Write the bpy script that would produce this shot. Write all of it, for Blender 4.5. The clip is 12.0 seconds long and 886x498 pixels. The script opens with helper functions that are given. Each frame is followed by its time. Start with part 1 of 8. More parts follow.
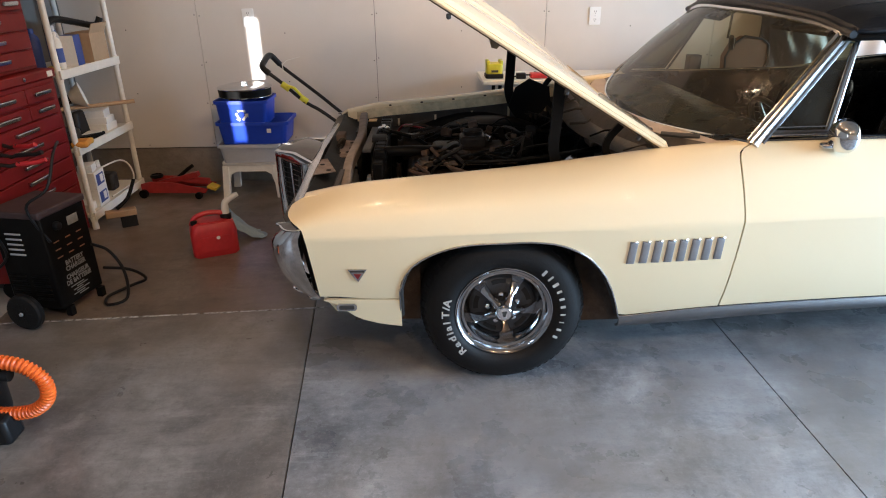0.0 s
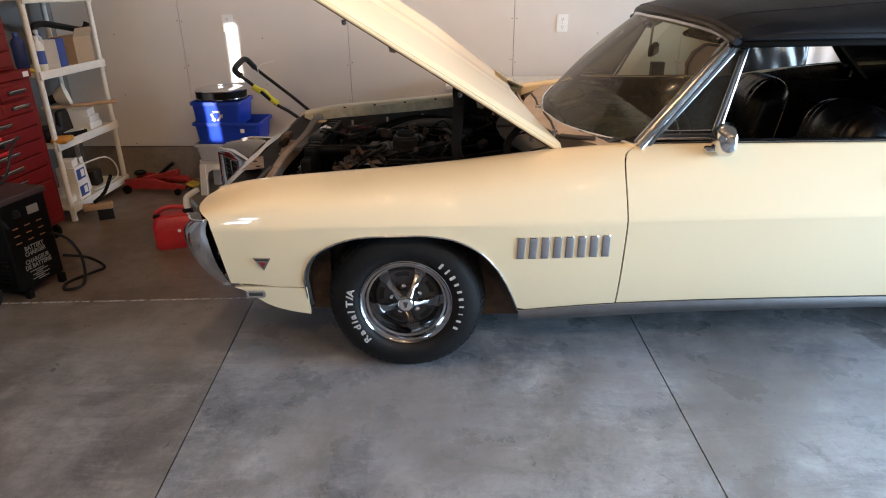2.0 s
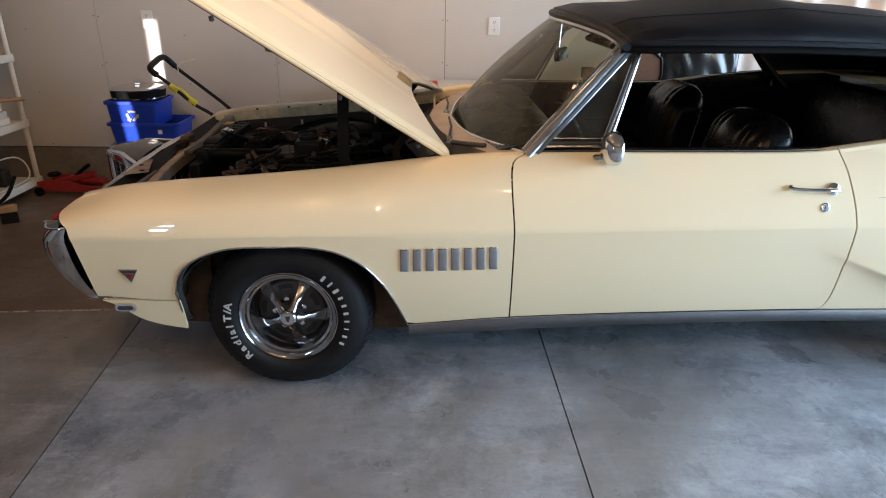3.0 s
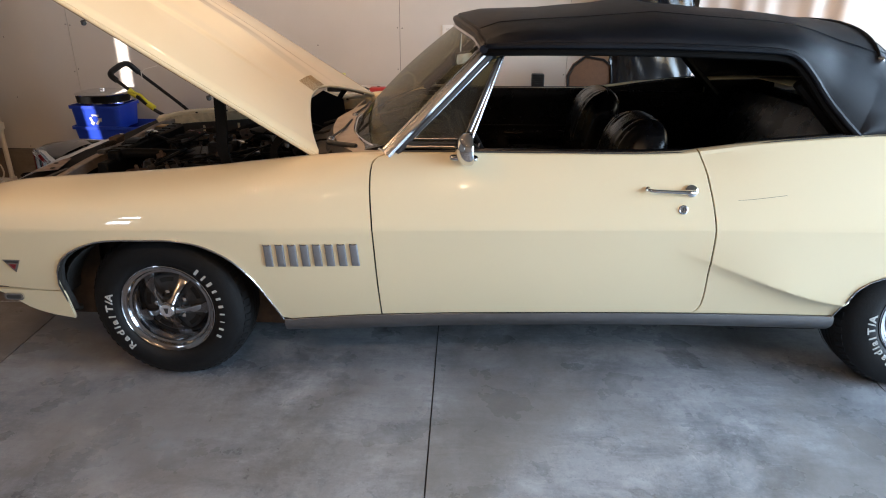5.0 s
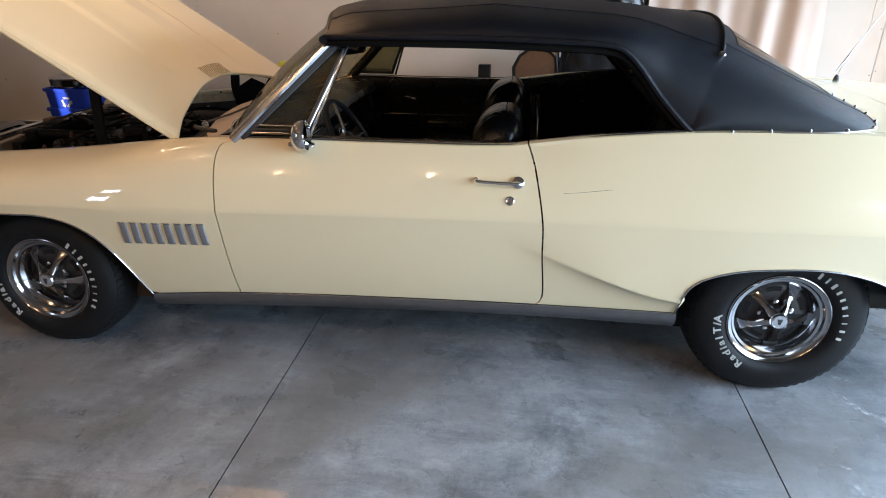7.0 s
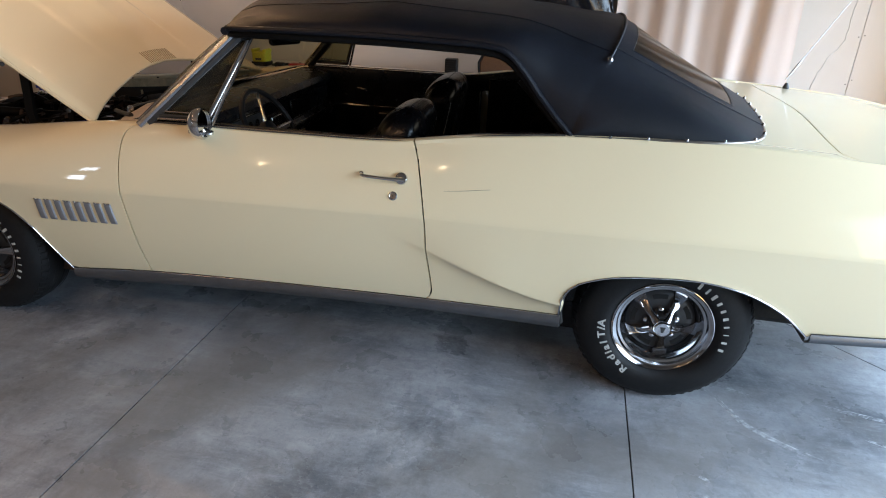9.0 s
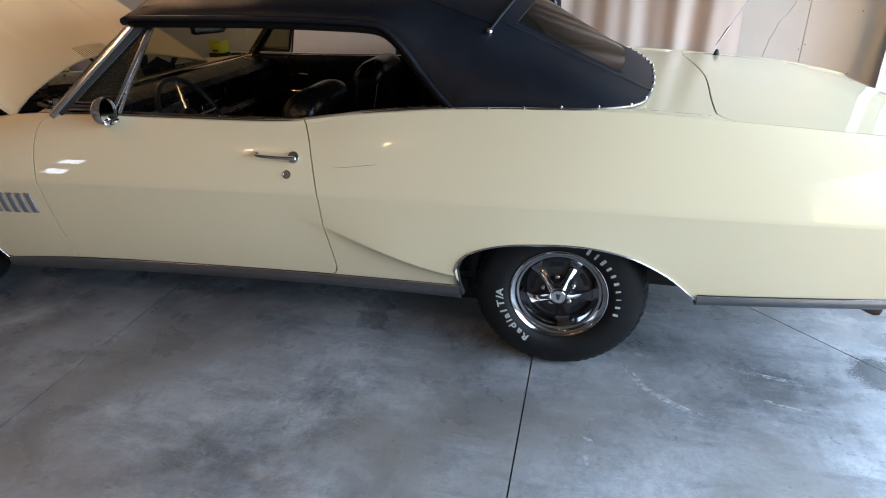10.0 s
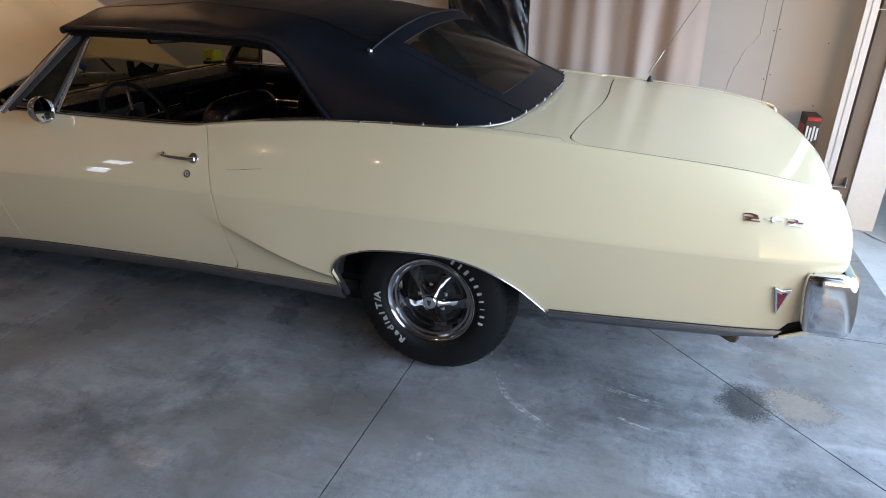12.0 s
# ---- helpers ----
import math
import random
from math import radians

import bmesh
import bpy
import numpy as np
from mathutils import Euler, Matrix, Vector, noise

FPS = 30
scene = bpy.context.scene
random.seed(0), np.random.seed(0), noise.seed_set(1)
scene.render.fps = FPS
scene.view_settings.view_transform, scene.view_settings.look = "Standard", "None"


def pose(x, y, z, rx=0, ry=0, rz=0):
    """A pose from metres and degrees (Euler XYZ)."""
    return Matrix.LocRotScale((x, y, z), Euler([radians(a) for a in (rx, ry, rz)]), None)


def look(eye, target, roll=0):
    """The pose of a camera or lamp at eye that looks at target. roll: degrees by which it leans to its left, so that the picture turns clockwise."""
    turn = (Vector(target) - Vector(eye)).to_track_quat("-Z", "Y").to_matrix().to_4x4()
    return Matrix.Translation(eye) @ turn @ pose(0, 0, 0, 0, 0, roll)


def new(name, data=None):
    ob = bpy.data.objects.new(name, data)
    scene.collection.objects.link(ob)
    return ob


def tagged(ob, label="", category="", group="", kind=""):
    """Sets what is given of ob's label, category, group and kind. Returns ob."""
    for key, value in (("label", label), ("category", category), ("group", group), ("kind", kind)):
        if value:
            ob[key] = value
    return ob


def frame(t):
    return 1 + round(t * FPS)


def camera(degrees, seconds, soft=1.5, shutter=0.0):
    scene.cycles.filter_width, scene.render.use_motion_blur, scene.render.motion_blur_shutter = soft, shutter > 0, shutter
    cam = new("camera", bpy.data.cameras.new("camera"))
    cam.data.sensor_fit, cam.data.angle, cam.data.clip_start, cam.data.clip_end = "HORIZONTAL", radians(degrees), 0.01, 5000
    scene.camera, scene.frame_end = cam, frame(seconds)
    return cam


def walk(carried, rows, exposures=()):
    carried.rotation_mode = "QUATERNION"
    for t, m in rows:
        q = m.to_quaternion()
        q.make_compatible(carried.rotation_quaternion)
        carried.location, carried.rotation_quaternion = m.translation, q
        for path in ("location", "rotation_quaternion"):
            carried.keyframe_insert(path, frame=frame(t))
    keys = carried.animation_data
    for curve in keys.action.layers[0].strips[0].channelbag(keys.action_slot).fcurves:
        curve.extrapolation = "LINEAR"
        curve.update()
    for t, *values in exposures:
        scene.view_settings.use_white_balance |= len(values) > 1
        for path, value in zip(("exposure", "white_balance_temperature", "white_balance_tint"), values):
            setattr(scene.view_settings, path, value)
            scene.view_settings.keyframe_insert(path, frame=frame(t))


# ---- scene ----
cam = camera(70.5, 12.0, soft=1.05)
PATH = [
    (0, (-0.304, -2.157, 1.53), (-0.25, -0.324, 0.733), -0.6),
    (0.5, (-0.231, -2.266, 1.536), (-0.199, -0.432, 0.739), -1.6),
    (1, (-0.109, -2.326, 1.528), (-0.075, -0.487, 0.744), -1.9),
    (1.5, (0.07, -2.333, 1.541), (0.071, -0.491, 0.763), 0.2),
    (2, (0.208, -2.3, 1.53), (0.162, -0.458, 0.752), -0.5),
    (2.5, (0.369, -2.251, 1.51), (0.376, -0.409, 0.731), -0.4),
    (3, (0.548, -2.169, 1.513), (0.587, -0.324, 0.743), 0.8),
    (3.2, (0.607, -2.165, 1.508), (0.637, -0.307, 0.767), -0.0),
    (4.8, (1.126, -2.228, 1.5), (1.041, -0.372, 0.76), 0.3),
    (5, (1.19, -2.227, 1.496), (1.12, -0.371, 0.754), 0.5),
    (5.5, (1.4, -2.185, 1.503), (1.352, -0.325, 0.772), 1.6),
    (6, (1.61, -2.168, 1.507), (1.462, -0.311, 0.779), -1.3),
    (6.5, (1.817, -2.202, 1.523), (1.617, -0.354, 0.784), -0.2),
    (7, (2.002, -2.236, 1.518), (1.775, -0.406, 0.744), 0.7),
    (7.5, (2.147, -2.206, 1.505), (1.921, -0.387, 0.704), 0.3),
    (7.7, (2.19, -2.183, 1.511), (1.984, -0.367, 0.699), 1.5),
    (9.3, (2.758, -2.194, 1.567), (2.366, -0.404, 0.765), 1.8),
    (9.5, (2.905, -2.2, 1.552), (2.454, -0.425, 0.748), 0.6),
    (10, (3.067, -2.163, 1.544), (2.668, -0.393, 0.704), -0.5),
    (10.5, (3.222, -2.1, 1.542), (2.873, -0.323, 0.692), 2.3),
    (11, (3.38, -2.062, 1.547), (2.951, -0.291, 0.725), 0.2),
    (11.5, (3.595, -2.079, 1.563), (3.05, -0.332, 0.755), 0.4),
    (12, (3.789, -2.124, 1.58), (3.224, -0.38, 0.779), 1.0),
]
EXPOSURES = [(0.0, 2.92, 5450, 9), (2.5, 2.55, 5600, 10), (3.0, 2.36, 5600, 10), (5.0, 2.28, 5850, 12), (6.0, 1.95, 6000, 12), (7.0, 1.98, 5950, 13), (7.5, 1.93, 5950, 13), (9.5, 1.58, 5980, 14), (12.0, 0.88, 6080, 17)]
walk(cam, [(t, look(eye, target, roll)) for t, eye, target, roll in PATH], EXPOSURES)

# ---- sky, sun, lamps ----
world = bpy.data.worlds.new("sky")
scene.world = world
world.use_nodes = True
sky_nodes, sky_links = world.node_tree.nodes, world.node_tree.links
sky = sky_nodes.new("ShaderNodeTexSky")
sky.sky_type, sky.sun_disc = "NISHITA", False
sky.sun_elevation, sky.sun_rotation = radians(6.0), radians(172.6)
sky_nodes["Background"].inputs["Strength"].default_value = 0.15
sky_links.new(sky.outputs[0], sky_nodes["Background"].inputs["Color"])
SUN_WAY = Vector((0.13, 1.0, -0.106)).normalized()


def lamp(name, kind, m, energy, colour, **sizes):
    data = bpy.data.lights.new(name, kind)
    data.energy, data.color = energy, colour
    for key, value in sizes.items():
        if key == "angle":
            data.angle = value
        elif key == "size":
            data.size = value
        elif key == "size_y":
            data.shape, data.size_y = "RECTANGLE", value
        elif key == "spread":
            data.spread = value
        elif key == "radius":
            data.shadow_soft_size = value
    ob = new(name, data)
    ob.matrix_world = m
    return ob


lamp("sun", "SUN", Matrix.Translation((-3, -12, 3)) @ SUN_WAY.to_track_quat("-Z", "Y").to_matrix().to_4x4(), 2.25, (1.0, 0.86, 0.70), angle=radians(0.3))
# the sky's light through the open garage door
lamp("door_daylight", "AREA", look((5.45, -0.55, 1.35), (3.0, -0.55, 0.12)), 80, (0.67, 0.85, 1.0), size=6.1, size_y=2.1, spread=radians(120))
# and through the window behind the camera
lamp("window_daylight", "AREA", look((-2.77, -4.47, 2.05), (-2.77, 0.0, 2.05)), 5.5, (0.80, 0.90, 1.0), size=0.32, size_y=1.06)

# ---- materials ----


def material(name, colour, rough=0.5, metal=0.0, colour2=None, vary=0.12, grain=60.0, stains=4.0, stain_colour=None, stain=0.0, bump=0.05, bump_scale=None, coat=0.0, coat_rough=0.05, rough_vary=0.1, stretch=(1, 1, 1), ior=1.5, random_tint=0.0):
    """A surface with fine grain, broad stains, relief and uneven gloss."""
    m = bpy.data.materials.new(name)
    m.use_nodes = True
    nt = m.node_tree
    bs = nt.nodes["Principled BSDF"]
    tc = nt.nodes.new("ShaderNodeTexCoord")
    mp = nt.nodes.new("ShaderNodeMapping")
    mp.inputs["Scale"].default_value = stretch
    nt.links.new(tc.outputs["Object"], mp.inputs[0])

    def noisy(scale, detail=5, rough_=0.6):
        n = nt.nodes.new("ShaderNodeTexNoise")
        n.inputs["Scale"].default_value, n.inputs["Detail"].default_value, n.inputs["Roughness"].default_value = scale, detail, rough_
        nt.links.new(mp.outputs[0], n.inputs["Vector"])
        return n

    def mix(a, b, fac):
        n = nt.nodes.new("ShaderNodeMix")
        n.data_type = "RGBA"
        for k, v in ((6, a), (7, b)):
            if isinstance(v, tuple):
                n.inputs[k].default_value = (*v[:3], 1)
            else:
                nt.links.new(v, n.inputs[k])
        if isinstance(fac, float):
            n.inputs[0].default_value = fac
        else:
            nt.links.new(fac, n.inputs[0])
        return n.outputs[2]

    def ramp(src, lo, hi, a=0.0, b=1.0):
        n = nt.nodes.new("ShaderNodeMapRange")
        n.inputs["From Min"].default_value, n.inputs["From Max"].default_value = lo, hi
        n.inputs["To Min"].default_value, n.inputs["To Max"].default_value = a, b
        nt.links.new(src, n.inputs["Value"])
        return n.outputs[0]

    fine, broad = noisy(grain), noisy(stains, 6, 0.65)
    lo = tuple(c * (1 - vary) for c in colour)
    hi = tuple(min(1, c * (1 + vary)) for c in (colour2 or colour))
    col = mix(lo, hi, ramp(fine.outputs[0], 0.3, 0.7))
    if stain_colour:
        col = mix(col, stain_colour, ramp(broad.outputs[0], 0.45, 0.75, 0.0, stain))
    else:
        col = mix(col, lo, ramp(broad.outputs[0], 0.4, 0.7, 0.0, 0.6))
    if random_tint:
        info = nt.nodes.new("ShaderNodeObjectInfo")
        hsv = nt.nodes.new("ShaderNodeHueSaturation")
        nt.links.new(ramp(info.outputs["Random"], 0, 1, 1 - random_tint, 1 + random_tint), hsv.inputs["Value"])
        nt.links.new(col, hsv.inputs["Color"])
        col = hsv.outputs[0]
    nt.links.new(col, bs.inputs["Base Color"])
    bs.inputs["Metallic"].default_value = metal
    bs.inputs["IOR"].default_value = ior
    nt.links.new(ramp(broad.outputs[0], 0.3, 0.7, max(0.02, rough - rough_vary * rough), min(1, rough + rough_vary * rough)), bs.inputs["Roughness"])
    if bump:
        bp = nt.nodes.new("ShaderNodeBump")
        bp.inputs["Strength"].default_value, bp.inputs["Distance"].default_value = bump, 0.01
        nt.links.new(noisy(bump_scale or grain * 2).outputs[0], bp.inputs["Height"])
        nt.links.new(bp.outputs[0], bs.inputs["Normal"])
    if coat:
        bs.inputs["Coat Weight"].default_value, bs.inputs["Coat Roughness"].default_value = coat, coat_rough
    return m


def glass(name, colour, rough=0.0, clear=0.8, ior=1.5):
    """A thin pane: mostly clear, with a true reflection."""
    m = bpy.data.materials.new(name)
    m.use_nodes = True
    nt = m.node_tree
    nt.nodes.remove(nt.nodes["Principled BSDF"])
    tr, gl, mx, lw, pw, fr = (nt.nodes.new("ShaderNode" + k) for k in ("BsdfTransparent", "BsdfGlossy", "MixShader", "LayerWeight", "Math", "MapRange"))
    tr.inputs[0].default_value = (*colour, 1)
    gl.inputs["Roughness"].default_value = rough
    pw.operation = "POWER"
    pw.inputs[1].default_value = 5.0
    lw.inputs["Blend"].default_value = 0.5
    nt.links.new(lw.outputs["Facing"], pw.inputs[0])
    nt.links.new(pw.outputs[0], fr.inputs["Value"])
    fr.inputs["To Min"].default_value, fr.inputs["To Max"].default_value = ((ior - 1) / (ior + 1)) ** 2 * 1.5, 0.6
    nt.links.new(fr.outputs[0], mx.inputs[0])
    nt.links.new(tr.outputs[0], mx.inputs[1])
    nt.links.new(gl.outputs[0], mx.inputs[2])
    last = mx.outputs[0]
    if clear < 1:
        df, m2, nz, mr, tc = (nt.nodes.new("ShaderNode" + k) for k in ("BsdfDiffuse", "MixShader", "TexNoise", "MapRange", "TexCoord"))
        df.inputs[0].default_value = (0.45, 0.42, 0.36, 1)
        nz.inputs["Scale"].default_value, nz.inputs["Detail"].default_value = 5, 6
        nt.links.new(tc.outputs["Object"], nz.inputs["Vector"])
        nt.links.new(nz.outputs[0], mr.inputs["Value"])
        mr.inputs["From Min"].default_value, mr.inputs["From Max"].default_value = 0.3, 0.7
        mr.inputs["To Min"].default_value, mr.inputs["To Max"].default_value = (1 - clear) * 0.6, (1 - clear) * 1.4
        nt.links.new(mr.outputs[0], m2.inputs[0])
        nt.links.new(last, m2.inputs[1])
        nt.links.new(df.outputs[0], m2.inputs[2])
        last = m2.outputs[0]
    nt.links.new(last, nt.nodes["Material Output"].inputs[0])
    return m


def concrete(name, base, dark, light, gloss, warm):
    """Steel-trowelled concrete: clouds of light and dark, pores, scuffs, brown dirt."""
    m = bpy.data.materials.new(name)
    m.use_nodes = True
    nt = m.node_tree
    bs = nt.nodes["Principled BSDF"]
    tc = nt.nodes.new("ShaderNodeTexCoord")

    def noisy(scale, detail, rough_, dist=0.0, squeeze=None):
        n = nt.nodes.new("ShaderNodeTexNoise")
        n.inputs["Scale"].default_value, n.inputs["Detail"].default_value = scale, detail
        n.inputs["Roughness"].default_value, n.inputs["Distortion"].default_value = rough_, dist
        src = tc.outputs["Object"]
        if squeeze:
            mp = nt.nodes.new("ShaderNodeMapping")
            mp.inputs["Scale"].default_value = squeeze
            nt.links.new(src, mp.inputs["Vector"])
            src = mp.outputs[0]
        nt.links.new(src, n.inputs["Vector"])
        return n.outputs[0]

    def ramp(src, lo, hi, a=0.0, b=1.0):
        n = nt.nodes.new("ShaderNodeMapRange")
        n.interpolation_type = "SMOOTHSTEP"
        n.inputs["From Min"].default_value, n.inputs["From Max"].default_value = lo, hi
        n.inputs["To Min"].default_value, n.inputs["To Max"].default_value = a, b
        nt.links.new(src, n.inputs["Value"])
        return n.outputs[0]

    def mix(a, b, fac):
        n = nt.nodes.new("ShaderNodeMix")
        n.data_type = "RGBA"
        for k, v in ((6, a), (7, b)):
            if isinstance(v, tuple):
                n.inputs[k].default_value = (*v, 1)
            else:
                nt.links.new(v, n.inputs[k])
        nt.links.new(fac, n.inputs[0])
        return n.outputs[2]

    col = mix(dark, base, ramp(noisy(1.7, 9, 0.70, 0.3), 0.33, 0.60))
    col = mix(col, light, ramp(noisy(2.6, 9, 0.72, 0.2), 0.46, 0.76, 0, 0.62))
    # trowel streaks along and across the bay
    col = mix(col, dark, ramp(noisy(6.0, 9, 0.72, 0.3, (0.35, 1.6, 1)), 0.47, 0.74, 0, 0.6))
    col = mix(col, light, ramp(noisy(9.0, 8, 0.74, 0.4, (0.3, 1.7, 1)), 0.52, 0.78, 0, 0.5))
    col = mix(col, dark, ramp(noisy(7.0, 9, 0.78, 0.2, (1.5, 0.5, 1)), 0.50, 0.76, 0, 0.5))
    col = mix(col, tuple(c * 0.75 for c in dark), ramp(noisy(26.0, 10, 0.85, 0.3), 0.47, 0.74, 0, 0.55))
    col = mix(col, light, ramp(noisy(48.0, 9, 0.85), 0.50, 0.74, 0, 0.45))
    col = mix(col, tuple(c * 0.5 for c in dark), ramp(noisy(110.0, 6, 0.75), 0.56, 0.72, 0, 0.6))
    sep = nt.nodes.new("ShaderNodeSeparateXYZ")
    nt.links.new(tc.outputs["Object"], sep.inputs[0])
    col = mix(col, warm, ramp(noisy(1.1, 6, 0.65), 0.42, 0.66, 0, 0.7)) if warm else col
    nt.links.new(col, bs.inputs["Base Color"])
    nt.links.new(ramp(noisy(3.5, 6, 0.6), 0.3, 0.7, gloss - 0.08, gloss + 0.12), bs.inputs["Roughness"])
    bp = nt.nodes.new("ShaderNodeBump")
    bp.inputs["Strength"].default_value, bp.inputs["Distance"].default_value = 0.12, 0.004
    nt.links.new(noisy(45.0, 8, 0.65), bp.inputs["Height"])
    nt.links.new(bp.outputs[0], bs.inputs["Normal"])
    return m


PAINT = material("cream_paint", (0.80, 0.685, 0.445), 0.65, vary=0.01, grain=300, stains=2.5, bump=0.0, coat=1.0, coat_rough=0.014)
CHROME = material("chrome", (0.70, 0.70, 0.71), 0.05, 1.0, vary=0.05, grain=30, bump=0.01, rough_vary=0.4)
DULL_CHROME = material("dull_chrome", (0.55, 0.55, 0.56), 0.22, 1.0, vary=0.1, grain=25, bump=0.03, rough_vary=0.3)
LOUVRE_GREY = material("louvre_grey_metal", (0.27, 0.272, 0.285), 0.5, 0.45, vary=0.08, grain=30, bump=0.02)
MOULDING = material("brushed_moulding", (0.19, 0.19, 0.197), 0.4, 0.9, vary=0.1, grain=20, bump=0.03)
RUBBER = material("tyre_rubber", (0.006, 0.006, 0.0065), 0.6, ior=1.33, vary=0.25, grain=60, stains=9, stain_colour=(0.016, 0.015, 0.0135), stain=0.4, bump=0.12)
LETTER_WHITE = material("tyre_letter_white", (0.46, 0.46, 0.44), 0.65, vary=0.2, grain=60)
WHEEL_CHROME = material("wheel_chrome", (0.40, 0.40, 0.415), 0.09, 1.0, vary=0.08, grain=30, bump=0.01, rough_vary=0.4)
WHEEL_GREY = material("wheel_dark_grey", (0.035, 0.036, 0.038), 0.45, 0.3, vary=0.15, grain=60)
BLACK = material("black_paint", (0.004, 0.004, 0.004), 0.52, ior=1.2, vary=0.3, grain=40, stains=6, stain_colour=(0.010, 0.009, 0.008), stain=0.4)
# near-black that paints the shade inside gaps, grooves, slots and holes
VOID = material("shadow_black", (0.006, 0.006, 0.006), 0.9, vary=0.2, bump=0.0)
UNDER = material("underseal", (0.02, 0.019, 0.018), 0.9, vary=0.3, grain=30, bump=0.3)
VINYL = material("black_vinyl", (0.003, 0.0033, 0.0044), 0.27, ior=1.34, vary=0.15, grain=120, stains=5, bump=0.04, bump_scale=260)
BAG_VINYL = material("shiny_bag_vinyl", (0.009, 0.010, 0.014), 0.25, vary=0.15, grain=60, stains=5, bump=0.1, bump_scale=40)
TOP_CLOTH = material("soft_top_vinyl", (0.0040, 0.0054, 0.0095), 0.45, ior=1.36, vary=0.2, grain=90, stains=3.5, stain_colour=(0.010, 0.0125, 0.020), stain=0.6, bump=0.22, bump_scale=420)
GREASE = material("greasy_metal", (0.014, 0.011, 0.009), 0.55, 0.2, ior=1.4, vary=0.4, grain=25, stains=8, stain_colour=(0.045, 0.035, 0.025), stain=0.6, bump=0.3)
PRIMER = material("dusty_inner_panel", (0.17, 0.135, 0.085), 0.7, vary=0.25, grain=18, stains=7, stain_colour=(0.09, 0.055, 0.03), stain=0.8, bump=0.15)
COWL_DUST = material("dusty_pink_cream_paint", (0.40, 0.335, 0.28), 0.6, vary=0.06, grain=60, stains=12, stain_colour=(0.25, 0.19, 0.15), stain=0.5, bump=0.1)
DIRTY_CREAM = material("dirty_cream_paint", (0.66, 0.53, 0.32), 0.6, vary=0.2, grain=20, stains=7, stain_colour=(0.20, 0.12, 0.06), stain=0.7, bump=0.15)
# chrome with the reflection of dark surroundings put into its base colour
DARK_CHROME = material("darkened_chrome", (0.13, 0.11, 0.095), 0.10, 1.0, vary=0.2, grain=25, stains=8, bump=0.03)
BRONZE = material("dull_bronze_strip", (0.22, 0.19, 0.165), 0.35, 0.8, vary=0.15, grain=30)
TOWEL_BLUE = material("blue_paper_towel", (0.27, 0.36, 0.43), 0.9, vary=0.1, grain=80, bump=0.15, bump_scale=300)
MUD = material("dry_mud", (0.055, 0.038, 0.027), 0.95, vary=0.35, grain=25, stains=6, bump=0.3)
# for strips on the hood: the vent openings' shade as a flat tan
SLOT_TAN = material("shaded_slot", (0.36, 0.27, 0.15), 0.8, vary=0.1)
RUST_PALE = material("rust_spotted_primer", (0.24, 0.185, 0.155), 0.75, vary=0.2, grain=25, stains=14, stain_colour=(0.07, 0.03, 0.018), stain=0.8, bump=0.2)
SUPPORT_TAN = material("dusty_tan_steel", (0.27, 0.225, 0.19), 0.7, vary=0.15, grain=30, stains=8, stain_colour=(0.14, 0.10, 0.075), stain=0.6, bump=0.1)
RUSTY = material("surface_rust", (0.055, 0.032, 0.021), 0.8, vary=0.35, grain=25, stains=9, stain_colour=(0.14, 0.105, 0.075), stain=0.6, bump=0.3)
GLASS = glass("windscreen_glass", (0.42, 0.41, 0.30), 0.01, 0.965, 1.3)
REAR_GLASS = glass("clear_vinyl_window", (0.46, 0.39, 0.31), 0.03, 0.985, 1.3)
MIRROR = material("mirror_face", (0.85, 0.86, 0.87), 0.03, 1.0, vary=0.0, bump=0.0)
RED_ENAMEL = material("red_enamel", (0.20, 0.014, 0.018), 0.3, vary=0.1, coat=0.4, grain=30)
SILVER_ENAMEL = material("silver_enamel", (0.6, 0.6, 0.62), 0.25, 0.8, vary=0.05)
AMBER = material("amber_lens", (0.75, 0.30, 0.04), 0.15, vary=0.1, coat=0.6)
DRYWALL = material("bare_drywall", (0.61, 0.575, 0.535), 0.85, vary=0.03, grain=160, stains=1.2, stain_colour=(0.53, 0.495, 0.455), stain=0.5, bump=0.03, bump_scale=500)
CEILING = material("ceiling_board", (0.15, 0.13, 0.108), 0.9, vary=0.04, grain=60, stains=1.5, bump=0.02)
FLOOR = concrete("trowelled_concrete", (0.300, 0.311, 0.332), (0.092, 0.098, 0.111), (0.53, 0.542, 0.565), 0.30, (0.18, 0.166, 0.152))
FLOOR_DARKER = concrete("darker_warm_concrete", (0.215, 0.206, 0.197), (0.085, 0.079, 0.073), (0.37, 0.36, 0.345), 0.34, (0.16, 0.137, 0.115))
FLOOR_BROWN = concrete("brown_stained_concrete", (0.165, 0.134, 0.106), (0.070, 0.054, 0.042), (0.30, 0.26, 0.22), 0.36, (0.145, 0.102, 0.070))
DRIVE = concrete("driveway_concrete", (0.58, 0.58, 0.57), (0.46, 0.46, 0.45), (0.68, 0.68, 0.67), 0.75, None)
FOOTING = concrete("footing_concrete", (0.24, 0.2, 0.16), (0.15, 0.12, 0.09), (0.32, 0.28, 0.23), 0.75, None)
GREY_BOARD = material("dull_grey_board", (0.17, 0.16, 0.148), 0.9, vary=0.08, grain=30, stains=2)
STUDWALL = material("bare_board_wall", (0.24, 0.215, 0.185), 0.85, vary=0.1, grain=30, stains=2)
BAY = material("dirty_black_panel", (0.034, 0.027, 0.020), 0.6, vary=0.4, grain=20, stains=6, stain_colour=(0.07, 0.052, 0.035), stain=0.7, bump=0.2)
JOINT = material("joint_dirt", (0.05, 0.046, 0.042), 0.95, vary=0.3, grain=80)
